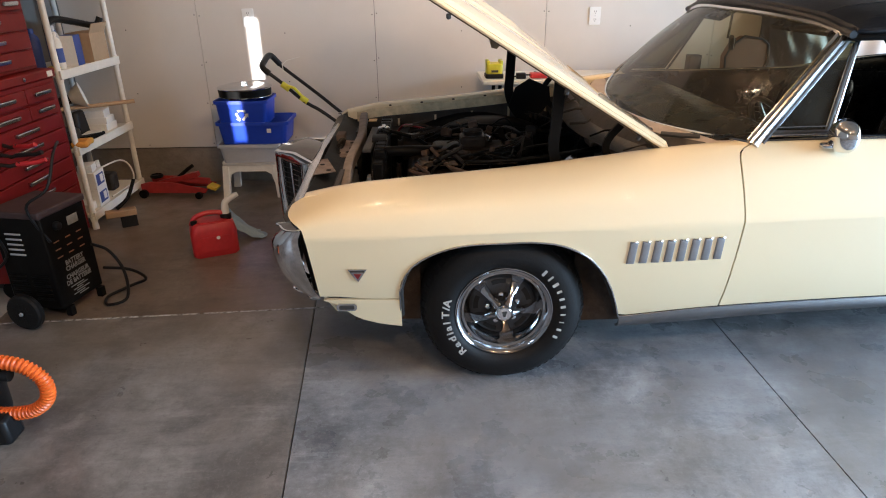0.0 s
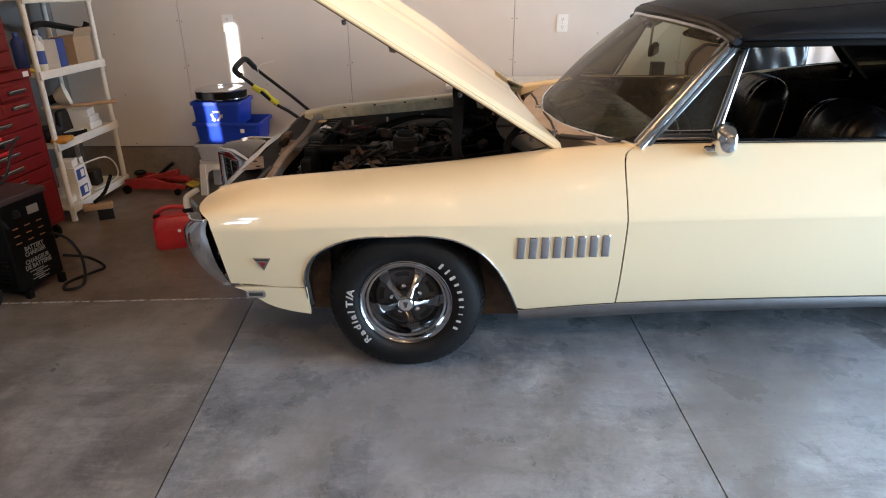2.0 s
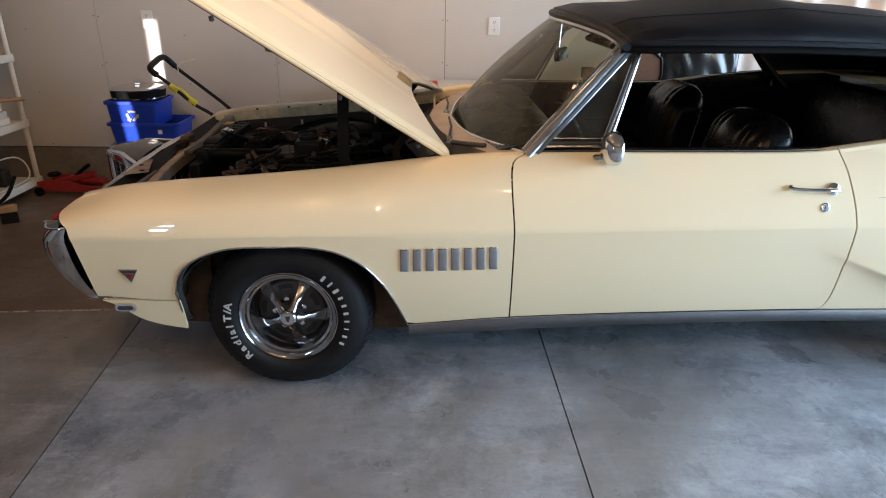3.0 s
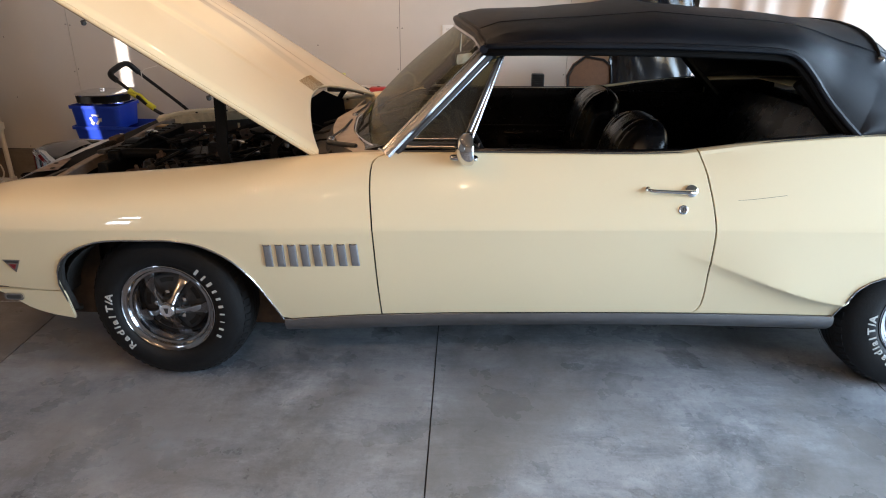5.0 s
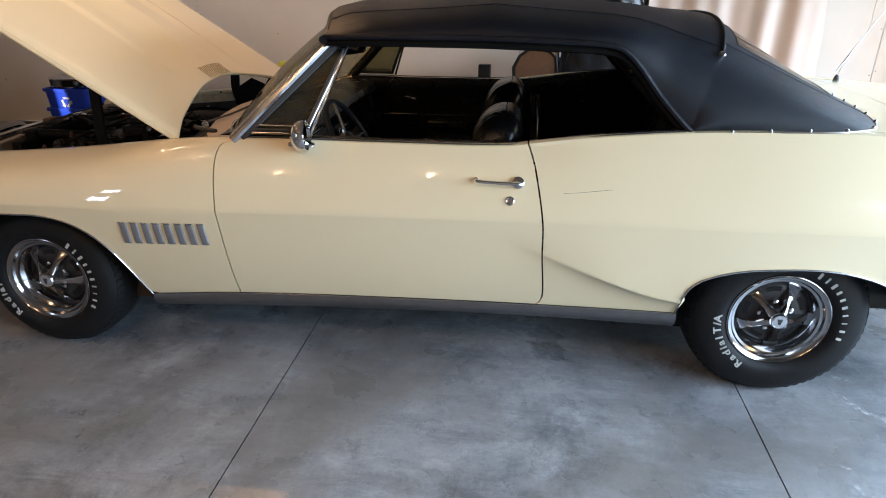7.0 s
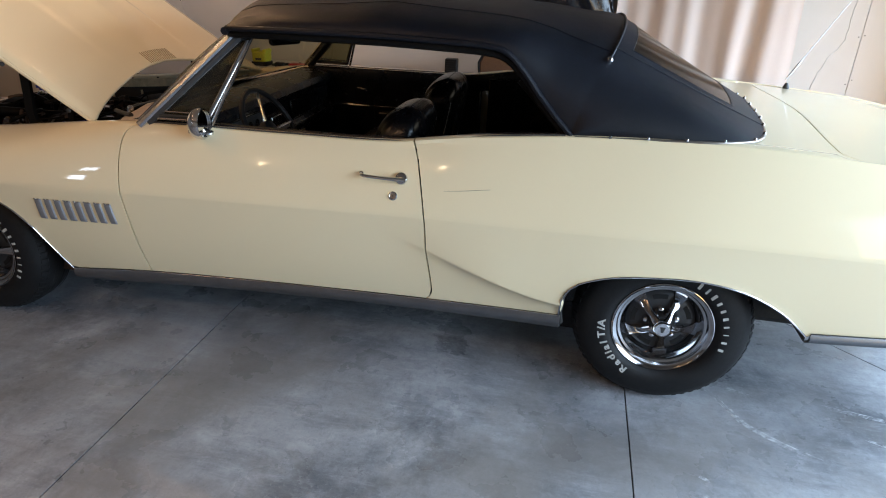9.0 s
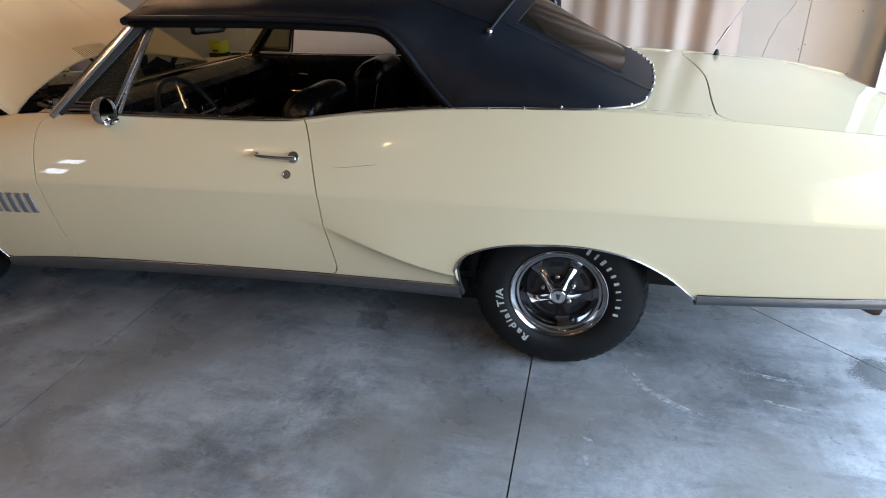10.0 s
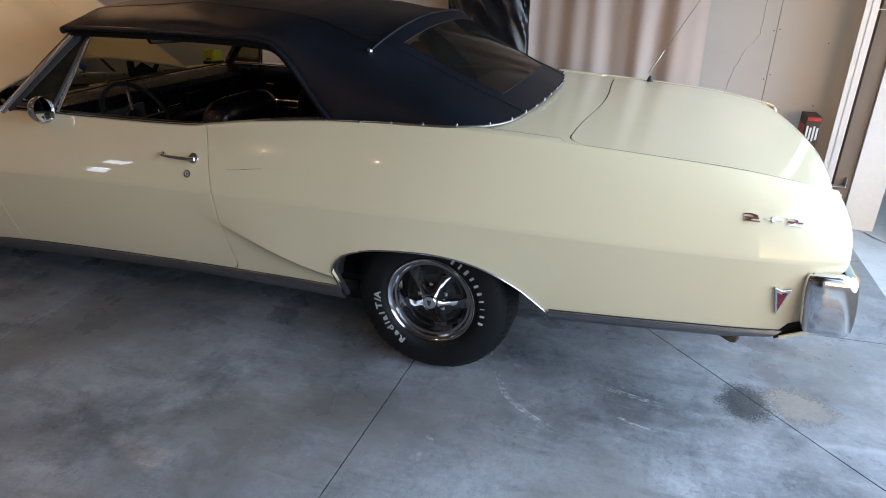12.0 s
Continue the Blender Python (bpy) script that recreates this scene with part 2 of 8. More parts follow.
WOOD = material("pine_board", (0.36, 0.23, 0.12), 0.6, vary=0.2, grain=12, stains=3, stretch=(1, 1, 12), bump=0.08)
WHITE_PAINT = material("white_paint", (0.78, 0.78, 0.77), 0.5, vary=0.03, grain=40)
ZINC = material("bright_zinc_sheet", (0.66, 0.68, 0.70), 0.45, 0.25, vary=0.06, grain=22, stains=10)
GALV = material("galvanised_steel", (0.52, 0.54, 0.56), 0.4, 0.75, vary=0.12, grain=22, stains=10)
CURTAIN = material("beige_curtain", (0.55, 0.445, 0.385), 0.9, vary=0.06, grain=200, stains=2, bump=0.05)
PLASTIC_WHITE = material("white_plastic", (0.68, 0.66, 0.60), 0.45, vary=0.05, grain=30, stains=4, stain_colour=(0.5, 0.46, 0.38), stain=0.4)
PLASTIC_BLUE = material("blue_plastic", (0.012, 0.045, 0.42), 0.38, vary=0.08, grain=30)
CLEAR_PLASTIC = material("milky_plastic", (0.42, 0.44, 0.47), 0.4, vary=0.06)
PLASTIC_RED = material("red_plastic", (0.46, 0.02, 0.022), 0.42, vary=0.1, grain=40)
PLASTIC_BLACK = material("black_plastic", (0.009, 0.009, 0.0095), 0.45, ior=1.3, vary=0.2, grain=60)
PLASTIC_LIME = material("lime_plastic", (0.53, 0.50, 0.02), 0.4, vary=0.06)
PLASTIC_YELLOW = material("yellow_label", (0.62, 0.34, 0.06), 0.5, vary=0.15, grain=40)
PLASTIC_ORANGE = material("orange_plastic", (0.70, 0.125, 0.012), 0.38, vary=0.08)
TOOL_RED = material("tool_chest_red", (0.14, 0.0045, 0.0042), 0.5, ior=1.35, vary=0.1, grain=30, stains=5)
JACK_RED = material("jack_red", (0.33, 0.025, 0.02), 0.45, vary=0.2, grain=25)
CARDBOARD_TAN = material("weathered_jamb_wood", (0.22, 0.175, 0.135), 0.8, vary=0.15, grain=14, stains=3, stretch=(1, 1, 0.15))
CARDBOARD = material("cardboard", (0.36, 0.25, 0.15), 0.85, vary=0.08, grain=40)
PAPER = material("white_card", (0.72, 0.71, 0.68), 0.7, vary=0.04)
INK_BLUE = material("blue_print", (0.03, 0.06, 0.24), 0.55, vary=0.1)
INK_DARK = material("dark_print", (0.03, 0.03, 0.03), 0.6, vary=0.1)
INK_BROWN = material("dark_brown_print", (0.05, 0.028, 0.022), 0.6, vary=0.2)
PRINT_GREY = material("faded_grey_print", (0.24, 0.235, 0.22), 0.6, vary=0.2, grain=60)
INK_ORANGE = material("orange_print", (0.30, 0.13, 0.06), 0.6, vary=0.2)
LEATHER = material("tan_leather", (0.13, 0.056, 0.022), 0.6, vary=0.15, grain=40)
SCUFF = material("pale_scuff", (0.52, 0.53, 0.545), 0.6, vary=0.2, grain=60)
_nt = SCUFF.node_tree
_tc, _nz, _mr = (_nt.nodes.new("ShaderNode" + k) for k in ("TexCoord", "TexNoise", "MapRange"))
_nz.inputs["Scale"].default_value, _nz.inputs["Detail"].default_value = 38, 6
_mr.inputs["From Min"].default_value, _mr.inputs["From Max"].default_value = 0.30, 0.58
_mr.inputs["To Max"].default_value = 0.95
_nt.links.new(_tc.outputs["Object"], _nz.inputs["Vector"])
_nt.links.new(_nz.outputs[0], _mr.inputs["Value"])
_nt.links.new(_mr.outputs[0], _nt.nodes["Principled BSDF"].inputs["Alpha"])
BULB = bpy.data.materials.new("warm_bulb")
BULB.use_nodes = True
BULB.node_tree.nodes["Principled BSDF"].inputs["Emission Color"].default_value = (1.0, 0.72, 0.42, 1)
BULB.node_tree.nodes["Principled BSDF"].inputs["Emission Strength"].default_value = 8

# ---- mesh helpers ----


def finish(bm, name, mat, smooth=35.0, thick=0.0, bevel=0.0):
    me = bpy.data.meshes.new(name)
    bm.normal_update()
    bm.to_mesh(me)
    bm.free()
    me.materials.append(mat)
    if smooth:
        me.polygons.foreach_set("use_smooth", [True] * len(me.polygons))
        me.set_sharp_from_angle(angle=radians(smooth))
    ob = new(name, me)
    if thick:
        mod = ob.modifiers.new("thickness", "SOLIDIFY")
        mod.thickness, mod.offset = thick, -1
        uses = [0] * len(me.edges)
        for loop in me.loops:
            uses[loop.edge_index] += 1
        for e, n in zip(me.edges, uses):
            if n == 1:
                e.use_edge_sharp = True
    if bevel:
        mod = ob.modifiers.new("edges", "BEVEL")
        mod.width, mod.segments, mod.limit_method, mod.angle_limit = bevel, 2, "ANGLE", radians(40)
    return ob


def part(name, bm, mat, parent, label="", **kw):
    """Links a bmesh as one mesh object under a thing or under a part."""
    ob = finish(bm, name, mat, **kw)
    ob.parent = parent
    if label:
        ob["label"] = label
    return ob


def thing(name, m, label, category, group="", kind=""):
    ob = new(name)
    ob.empty_display_size = 0.1
    ob.matrix_world = m
    return tagged(ob, label, category, group, kind)


def box(size, at=(0, 0, 0), rot=None, bm=None, taper=1.0):
    """A block; taper scales its top."""
    bm = bm or bmesh.new()
    vs = []
    for z in (-0.5, 0.5):
        for x, y in ((-0.5, -0.5), (0.5, -0.5), (0.5, 0.5), (-0.5, 0.5)):
            k = taper if z > 0 else 1
            v = Vector((x * size[0] * k, y * size[1] * k, z * size[2]))
            if rot:
                v = Euler([radians(a) for a in rot]).to_matrix() @ v
            vs.append(bm.verts.new(v + Vector(at)))
    for f in ((3, 2, 1, 0), (4, 5, 6, 7), (0, 1, 5, 4), (1, 2, 6, 5), (2, 3, 7, 6), (3, 0, 4, 7)):
        bm.faces.new([vs[i] for i in f])
    return bm


def lathe(profile, axis_m=None, n=32, bm=None, closed=False):
    """Turns (radius, height) rows round z, then moves them by axis_m."""
    bm = bm or bmesh.new()
    axis_m = axis_m or Matrix()
    rings = []
    for r, h in profile:
        rings.append([bm.verts.new(axis_m @ Vector((r * math.cos(2 * math.pi * k / n), r * math.sin(2 * math.pi * k / n), h))) for k in range(n)])
    pairs = list(zip(rings, rings[1:])) + ([(rings[-1], rings[0])] if closed else [])
    for a, b in pairs:
        for k in range(n):
            bm.faces.new((a[k], a[(k + 1) % n], b[(k + 1) % n], b[k]))
    if not closed:
        for ring, turn in ((rings[0], True), (rings[-1], False)):
            bm.faces.new(list(reversed(ring)) if turn else ring)
    return bm


def sheet(rows, bm=None, keep=None, flip=False):
    """A grid of faces over rows of points."""
    bm = bm or bmesh.new()
    vs = [[bm.verts.new(p) for p in row] for row in rows]
    for i in range(len(vs) - 1):
        for j in range(len(vs[0]) - 1):
            if keep and not keep(i, j):
                continue
            f = (vs[i][j], vs[i][j + 1], vs[i + 1][j + 1], vs[i + 1][j])
            bm.faces.new(tuple(reversed(f)) if flip else f)
    loose = [v for v in bm.verts if not v.link_faces]
    for v in loose:
        bm.verts.remove(v)
    return bm


def tube(points, r, n=10, bm=None, smooth_steps=0, radii=None):
    """A round bar through points; smooth_steps rounds its bends."""
    bm = bm or bmesh.new()
    pts = [Vector(p) for p in points]
    rad = list(radii) if radii else [r] * len(pts)
    if smooth_steps:
        out, rr = [], []
        for i in range(len(pts) - 1):
            p0, p1, p2, p3 = pts[max(i - 1, 0)], pts[i], pts[i + 1], pts[min(i + 2, len(pts) - 1)]
            for k in range(smooth_steps):
                t = k / smooth_steps
                out.append(0.5 * (2 * p1 + (p2 - p0) * t + (2 * p0 - 5 * p1 + 4 * p2 - p3) * t * t + (3 * p1 - p0 - 3 * p2 + p3) * t**3))
                rr.append(rad[i] + (rad[i + 1] - rad[i]) * t)
        pts, rad = out + [pts[-1]], rr + [rad[-1]]
    rings, up = [], None
    for i, p in enumerate(pts):
        d = (pts[min(i + 1, len(pts) - 1)] - pts[max(i - 1, 0)]).normalized()
        if up is None:
            up = d.orthogonal().normalized()
        up = (up - d * up.dot(d)).normalized()
        side = d.cross(up)
        rings.append([bm.verts.new(p + rad[i] * (math.cos(2 * math.pi * k / n) * up + math.sin(2 * math.pi * k / n) * side)) for k in range(n)])
    for a, b in zip(rings, rings[1:]):
        for k in range(n):
            bm.faces.new((a[k], a[(k + 1) % n], b[(k + 1) % n], b[k]))
    bm.faces.new(list(reversed(rings[0])))
    bm.faces.new(rings[-1])
    return bm


def slab_shape(outline, depth, m=None, bm=None):
    """An outline in x, y pushed up by depth, then moved by m."""
    bm = bm or bmesh.new()
    m = m or Matrix()
    a = [bm.verts.new(m @ Vector((x, y, 0))) for x, y in outline]
    b = [bm.verts.new(m @ Vector((x, y, depth))) for x, y in outline]
    bm.faces.new(list(reversed(a)))
    bm.faces.new(b)
    n = len(a)
    for k in range(n):
        bm.faces.new((a[k], a[(k + 1) % n], b[(k + 1) % n], b[k]))
    return bm


def rounded(w, h, r, n=4):
    """The outline of a rounded rectangle round the origin."""
    out = []
    for cx, cy, a0 in ((w / 2 - r, h / 2 - r, 0), (-w / 2 + r, h / 2 - r, 90), (-w / 2 + r, -h / 2 + r, 180), (w / 2 - r, -h / 2 + r, 270)):
        for k in range(n + 1):
            a = radians(a0 + 90 * k / n)
            out.append((cx + r * math.cos(a), cy + r * math.sin(a)))
    return out


def lettering(text, size, depth, m, bm=None, bold=0.0):
    """Raised letters in the built-in font, centred, in the x, y plane of m."""
    curve = bpy.data.curves.new("letters", "FONT")
    curve.body, curve.size, curve.extrude, curve.align_x, curve.align_y = text, size, depth, "CENTER", "CENTER"
    curve.resolution_u, curve.offset = 2, bold
    ob = new("letters", curve)
    bpy.context.view_layer.update()
    me = bpy.data.meshes.new_from_object(ob.evaluated_get(bpy.context.evaluated_depsgraph_get()))
    me.transform(m)
    bm = bm or bmesh.new()
    bm.from_mesh(me)
    bpy.data.objects.remove(ob)
    bpy.data.curves.remove(curve)
    bpy.data.meshes.remove(me)
    return bm

# ---- the garage ----
BACK_Y, LEFT_X, DOOR_X, NEAR_Y, HIGH = 2.887, -2.98, 5.16, -4.4, 2.75


def structure(name, bm, mat, label, category, **kw):
    return tagged(finish(bm, name, mat, **kw), label, category, kind="structure")


def clipped(poly, px, py, nx, ny):
    """The part of a convex outline on the side of a line to which (nx, ny) points."""
    out = []
    for k in range(len(poly)):
        a, b = poly[k], poly[(k + 1) % len(poly)]
        da = (a[0] - px) * nx + (a[1] - py) * ny
        db = (b[0] - px) * nx + (b[1] - py) * ny
        if da >= 0:
            out.append(a)
        if da * db < 0:
            t = da / (da - db)
            out.append((a[0] + (b[0] - a[0]) * t, a[1] + (b[1] - a[1]) * t))
    return out


# concrete floor: slabs between saw-cut joints
floor_bm = box((DOOR_X - LEFT_X, BACK_Y - NEAR_Y, 0.1), ((DOOR_X + LEFT_X) / 2, (BACK_Y + NEAR_Y) / 2, -0.062))
floor = structure("floor", floor_bm, JOINT, "grey trowelled concrete garage floor with saw-cut joints", "floor")
CUTS = [  # a point and a direction of every joint
    ((-0.826, 0.0), (-0.070, 1.0)), ((1.072, 0.0), (-0.008, 1.0)), ((2.943, 0.0), (0.012, 1.0)), ((0.0, 0.70), (1.0, 0.055)), ((4.196, 0.453), (0.70, -0.735)),
]
cells = [[(LEFT_X, NEAR_Y), (DOOR_X, NEAR_Y), (DOOR_X, BACK_Y), (LEFT_X, BACK_Y)]]
for k, ((px, py), (dx, dy)) in enumerate(CUTS):
    n = math.hypot(dx, dy)
    nx, ny = -dy / n, dx / n
    cut = []
    for cell in cells:
        cx = sum(p[0] for p in cell) / len(cell)
        cy = sum(p[1] for p in cell) / len(cell)
        if k == 4 and not (cx > 2.9 and cy < 0.9):
            cut.append(cell)
            continue
        for sign in (1, -1):
            piece = clipped(cell, px + sign * nx * 0.0028, py + sign * ny * 0.0028, sign * nx, sign * ny)
            if len(piece) > 2:
                cut.append(piece)
    cells = cut
for cell in cells:
    if len(cell) < 3:
        continue
    area = sum(a[0] * b[1] - b[0] * a[1] for a, b in zip(cell, cell[1:] + cell[:1]))
    # slabs left of x = -0.85 get darker, browner colours than the rest
    part("slab", slab_shape(cell if area > 0 else cell[::-1], 0.012, Matrix.Translation((0, 0, -0.012))), FLOOR if sum(p[0] for p in cell) / len(cell) > -0.85 else FLOOR_BROWN if sum(p[1] for p in cell) / len(cell) > 0.75 else FLOOR_DARKER, floor, smooth=0)

# pale dust packed into the joint in front of the shelves
part("joint_dust", box((2.15, 0.012, 0.008), (LEFT_X + 1.08, 0.70 + 0.055 * (LEFT_X + 1.08), -0.0026), (0, 0, math.degrees(math.atan(0.055)))), SCUFF, floor, smooth=0)
# back wall: drywall sheets over a concrete footing
footing = structure("footing_wall", box((DOOR_X - LEFT_X, 0.2, 0.285), ((DOOR_X + LEFT_X) / 2, BACK_Y + 0.104, 0.1325)), FOOTING, "brown stained low concrete footing wall under the drywall", "wall")
wall_back = structure("wall_back", box((DOOR_X - LEFT_X + 0.4, 0.1, HIGH), ((DOOR_X + LEFT_X) / 2, BACK_Y + 0.07, HIGH / 2)), JOINT, "unpainted grey drywall back wall with open seams", "wall")
seams = [LEFT_X, -1.977, -0.654, 0.648, 1.95, 3.25, 4.535, DOOR_X + 0.02]
for a, b in zip(seams, seams[1:]):
    part("drywall_sheet", box((b - a - 0.0035, 0.013, HIGH - 0.285), ((a + b) / 2, BACK_Y + 0.0065, 0.285 + (HIGH - 0.285) / 2)), DRYWALL, wall_back, smooth=0, bevel=0.0015)
screw_bm = lathe([(0.0045, 0), (0.0045, 0.001), (0.003, 0.0012)], n=8)
screw_me = None
rng = random.Random(4)
for s in seams[1:-1]:
    for z in [0.33 + 0.31 * k for k in range(8)]:
        for side in (-0.018, 0.018):
            dz = rng.uniform(-0.03, 0.03)
            if screw_me is None:
                ob = part("screw_head", screw_bm, INK_DARK, wall_back)
                screw_me = ob.data
            else:
                ob = new("screw_head", screw_me)
                ob.parent = wall_back
            ob.matrix_world = pose(s + side, BACK_Y - 0.0002, z + dz, 90)
for s in [(a + b) / 2 + rng.uniform(-0.03, 0.03) for a, b in zip(seams, seams[1:])]:
    for z in [0.33 + 0.42 * k for k in range(6)]:
        ob = new("screw_head", screw_me)
        ob.parent = wall_back
        ob.matrix_world = pose(s + rng.uniform(-0.02, 0.02), BACK_Y - 0.0002, z + rng.uniform(-0.04, 0.04), 90)

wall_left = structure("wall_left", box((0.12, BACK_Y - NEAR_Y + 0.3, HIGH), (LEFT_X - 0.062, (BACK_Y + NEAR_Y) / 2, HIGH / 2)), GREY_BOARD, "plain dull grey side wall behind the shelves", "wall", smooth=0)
# wall behind the camera, with a narrow upright window that lets the sun in
SLIT_X, SLIT_W, SLIT_0, SLIT_1 = -2.53, 0.10, 1.16, 2.04
WIN_X0, WIN_X1, WIN_Z0, WIN_Z1 = -2.94, -2.60, 1.50, 2.60
wall_near = structure("wall_near", box((WIN_X0 - LEFT_X + 0.1, 0.12, HIGH), ((WIN_X0 + LEFT_X - 0.1) / 2, NEAR_Y - 0.06, HIGH / 2)), STUDWALL, "plain board wall with a narrow side window", "wall", smooth=0)
near_bm = bmesh.new()
for x0, x1 in ((WIN_X1, SLIT_X - SLIT_W / 2), (SLIT_X + SLIT_W / 2, DOOR_X + 0.2)):
    box((x1 - x0, 0.12, HIGH), ((x0 + x1) / 2, NEAR_Y - 0.06, HIGH / 2), bm=near_bm)
for x0, x1, z0, z1 in ((WIN_X0, WIN_X1, WIN_Z0, WIN_Z1), (SLIT_X - SLIT_W / 2, SLIT_X + SLIT_W / 2, SLIT_0, SLIT_1)):
    box((x1 - x0, 0.12, z0), ((x0 + x1) / 2, NEAR_Y - 0.06, z0 / 2), bm=near_bm)
    box((x1 - x0, 0.12, HIGH - z1), ((x0 + x1) / 2, NEAR_Y - 0.06, (HIGH + z1) / 2), bm=near_bm)
part("wall_panel", near_bm, STUDWALL, wall_near, smooth=0)
window_1 = structure("window_1", box((WIN_X1 - WIN_X0, 0.02, WIN_Z1 - WIN_Z0), ((WIN_X0 + WIN_X1) / 2, NEAR_Y - 0.11, (WIN_Z0 + WIN_Z1) / 2)), WHITE_PAINT, "window with a closed white blind", "window", smooth=0)
part("window_rail", box((WIN_X1 - WIN_X0, 0.03, 0.40), ((WIN_X0 + WIN_X1) / 2, NEAR_Y - 0.02, (WIN_Z0 + WIN_Z1) / 2 + 0.02)), WHITE_PAINT, window_1, smooth=0)
ceiling = structure("ceiling", box((DOOR_X - LEFT_X + 0.5, BACK_Y - NEAR_Y + 0.5, 0.1), ((DOOR_X + LEFT_X) / 2, (BACK_Y + NEAR_Y) / 2, HIGH + 0.052)), CEILING, "pale board garage ceiling", "ceiling", smooth=0)

# wall with the open garage door
OPEN_0, OPEN_1, OPEN_H = -3.7, 2.64, 2.3
wall_door = structure("wall_door", box((0.20, BACK_Y + 0.15 - OPEN_1, HIGH), (DOOR_X + 0.106, (BACK_Y + 0.15 + OPEN_1) / 2, HIGH / 2)), WHITE_PAINT, "white painted wall beside the open garage door", "wall", smooth=0)
door_bm = box((0.20, OPEN_0 - NEAR_Y + 0.12, HIGH), (DOOR_X + 0.106, (OPEN_0 + NEAR_Y - 0.12) / 2, HIGH / 2))
part("wall_panel", door_bm, DRYWALL, wall_door, smooth=0)
part("lintel", box((0.20, OPEN_1 - OPEN_0, HIGH - OPEN_H), (DOOR_X + 0.106, (OPEN_0 + OPEN_1) / 2, (HIGH + OPEN_H) / 2)), DRYWALL, wall_door, smooth=0)
part("jamb_board", box((0.105, 0.14, OPEN_H), (DOOR_X - 0.048, OPEN_1 + 0.088, OPEN_H / 2)), CARDBOARD_TAN, wall_door, "weathered wooden door jamb board", smooth=0, bevel=0.003)
# upright steel track of the garage door
track = tagged(finish(box((0.004, 0.05, 2.25), (4.985, 2.615, 1.125)), "garage_door_track", GALV, smooth=0), "galvanised steel garage door track on brackets", "door track")
part("flange", box((0.075, 0.004, 2.25), (4.99, 2.592, 1.125)), ZINC, track, smooth=0)
part("flange", box((0.03, 0.004, 2.25), (5.0, 2.64, 1.125)), GALV, track, smooth=0)
for z in (0.30, 1.43, 2.0):
    br = part("bracket", box((0.12, 0.05, 0.004), (5.07, 2.635, z)), GALV, track, smooth=0)
    part("bracket_foot", box((0.004, 0.06, 0.06), (5.125, 2.65, z + 0.03)), GALV, br, smooth=0)
    part("bolt", lathe([(0.009, 0), (0.009, 0.007), (0.005, 0.009)], pose(4.983, 2.61, z, 0, -90, 0), 6), GALV, br)
for k in range(9):
    part("track_hole", lathe([(0.006, 0), (0.006, 0.0008)], pose(4.9828, 2.615, 0.3 + 0.21 * k, 0, -90, 0), 10), INK_DARK, track)

# driveway and ground outside
ground = structure("ground", box((800, 800, 0.2), (0, 0, -0.13)), DRIVE, "pale concrete driveway and ground outside the door", "ground", smooth=0)
threshold = structure("threshold", box((0.24, OPEN_1 - OPEN_0 + 0.3, 0.1), (DOOR_X + 0.118, (OPEN_0 + OPEN_1) / 2, -0.0525)), DRIVE, "concrete threshold under the garage door", "threshold", smooth=0)
rng = random.Random(11)
px, py = 5.30, 2.60
pts = []
for k in range(26):
    pts.append((px, py))
    px += rng.uniform(0.0, 0.05) + 0.02
    py -= rng.uniform(0.05, 0.13)
crack_bm = bmesh.new()
for a, b in zip(pts, pts[1:]):
    w = rng.uniform(0.004, 0.011)
    z = 0.0012 if a[0] < DOOR_X + 0.235 else -0.0285
    crack_bm.faces.new([crack_bm.verts.new((x, y, z)) for x, y in ((a[0], a[1]), (a[0] + w, a[1]), (b[0] + w, b[1]), (b[0], b[1]))])
tagged(finish(crack_bm, "ground_crack", JOINT, smooth=0), "dark wandering crack in the driveway concrete", "crack", kind="structure")
# drip puddle under the tail: damp dark half and a drying half, sky sheen painted in
def blotch(name, colour, rough, c, r, most, speck):
    """A thin film whose edge breaks up into drops."""
    m = material(name, colour, rough, vary=0.15, grain=60, stains=12, bump=0.02)
    nt = m.node_tree
    tc, mp, ln, n1, n2, a1, a2, mr = (nt.nodes.new("ShaderNode" + k) for k in ("TexCoord", "Mapping", "VectorMath", "TexNoise", "TexNoise", "Math", "Math", "MapRange"))
    mp.inputs["Location"].default_value = (-c[0] / r[0], -c[1] / r[1], 0)
    mp.inputs["Scale"].default_value = (1 / r[0], 1 / r[1], 0)
    ln.operation = "LENGTH"
    nt.links.new(tc.outputs["Object"], mp.inputs[0])
    nt.links.new(mp.outputs[0], ln.inputs[0])
    for n, scale in ((n1, 9), (n2, 110)):
        n.inputs["Scale"].default_value, n.inputs["Detail"].default_value = scale, 4
        nt.links.new(tc.outputs["Object"], n.inputs["Vector"])
    a1.operation = a2.operation = "MULTIPLY_ADD"
    a1.inputs[1].default_value, a2.inputs[1].default_value = -1.0, speck
    nt.links.new(ln.outputs["Value"], a1.inputs[0])
    nt.links.new(n1.outputs[0], a1.inputs[2])
    nt.links.new(n2.outputs[0], a2.inputs[0])
    nt.links.new(a1.outputs[0], a2.inputs[2])
    mr.inputs["From Min"].default_value, mr.inputs["From Max"].default_value = speck / 2 - 0.42, speck / 2 - 0.12
    mr.inputs["To Max"].default_value = most
    nt.links.new(a2.outputs[0], mr.inputs["Value"])
    nt.links.new(mr.outputs[0], nt.nodes["Principled BSDF"].inputs["Alpha"])
    return m


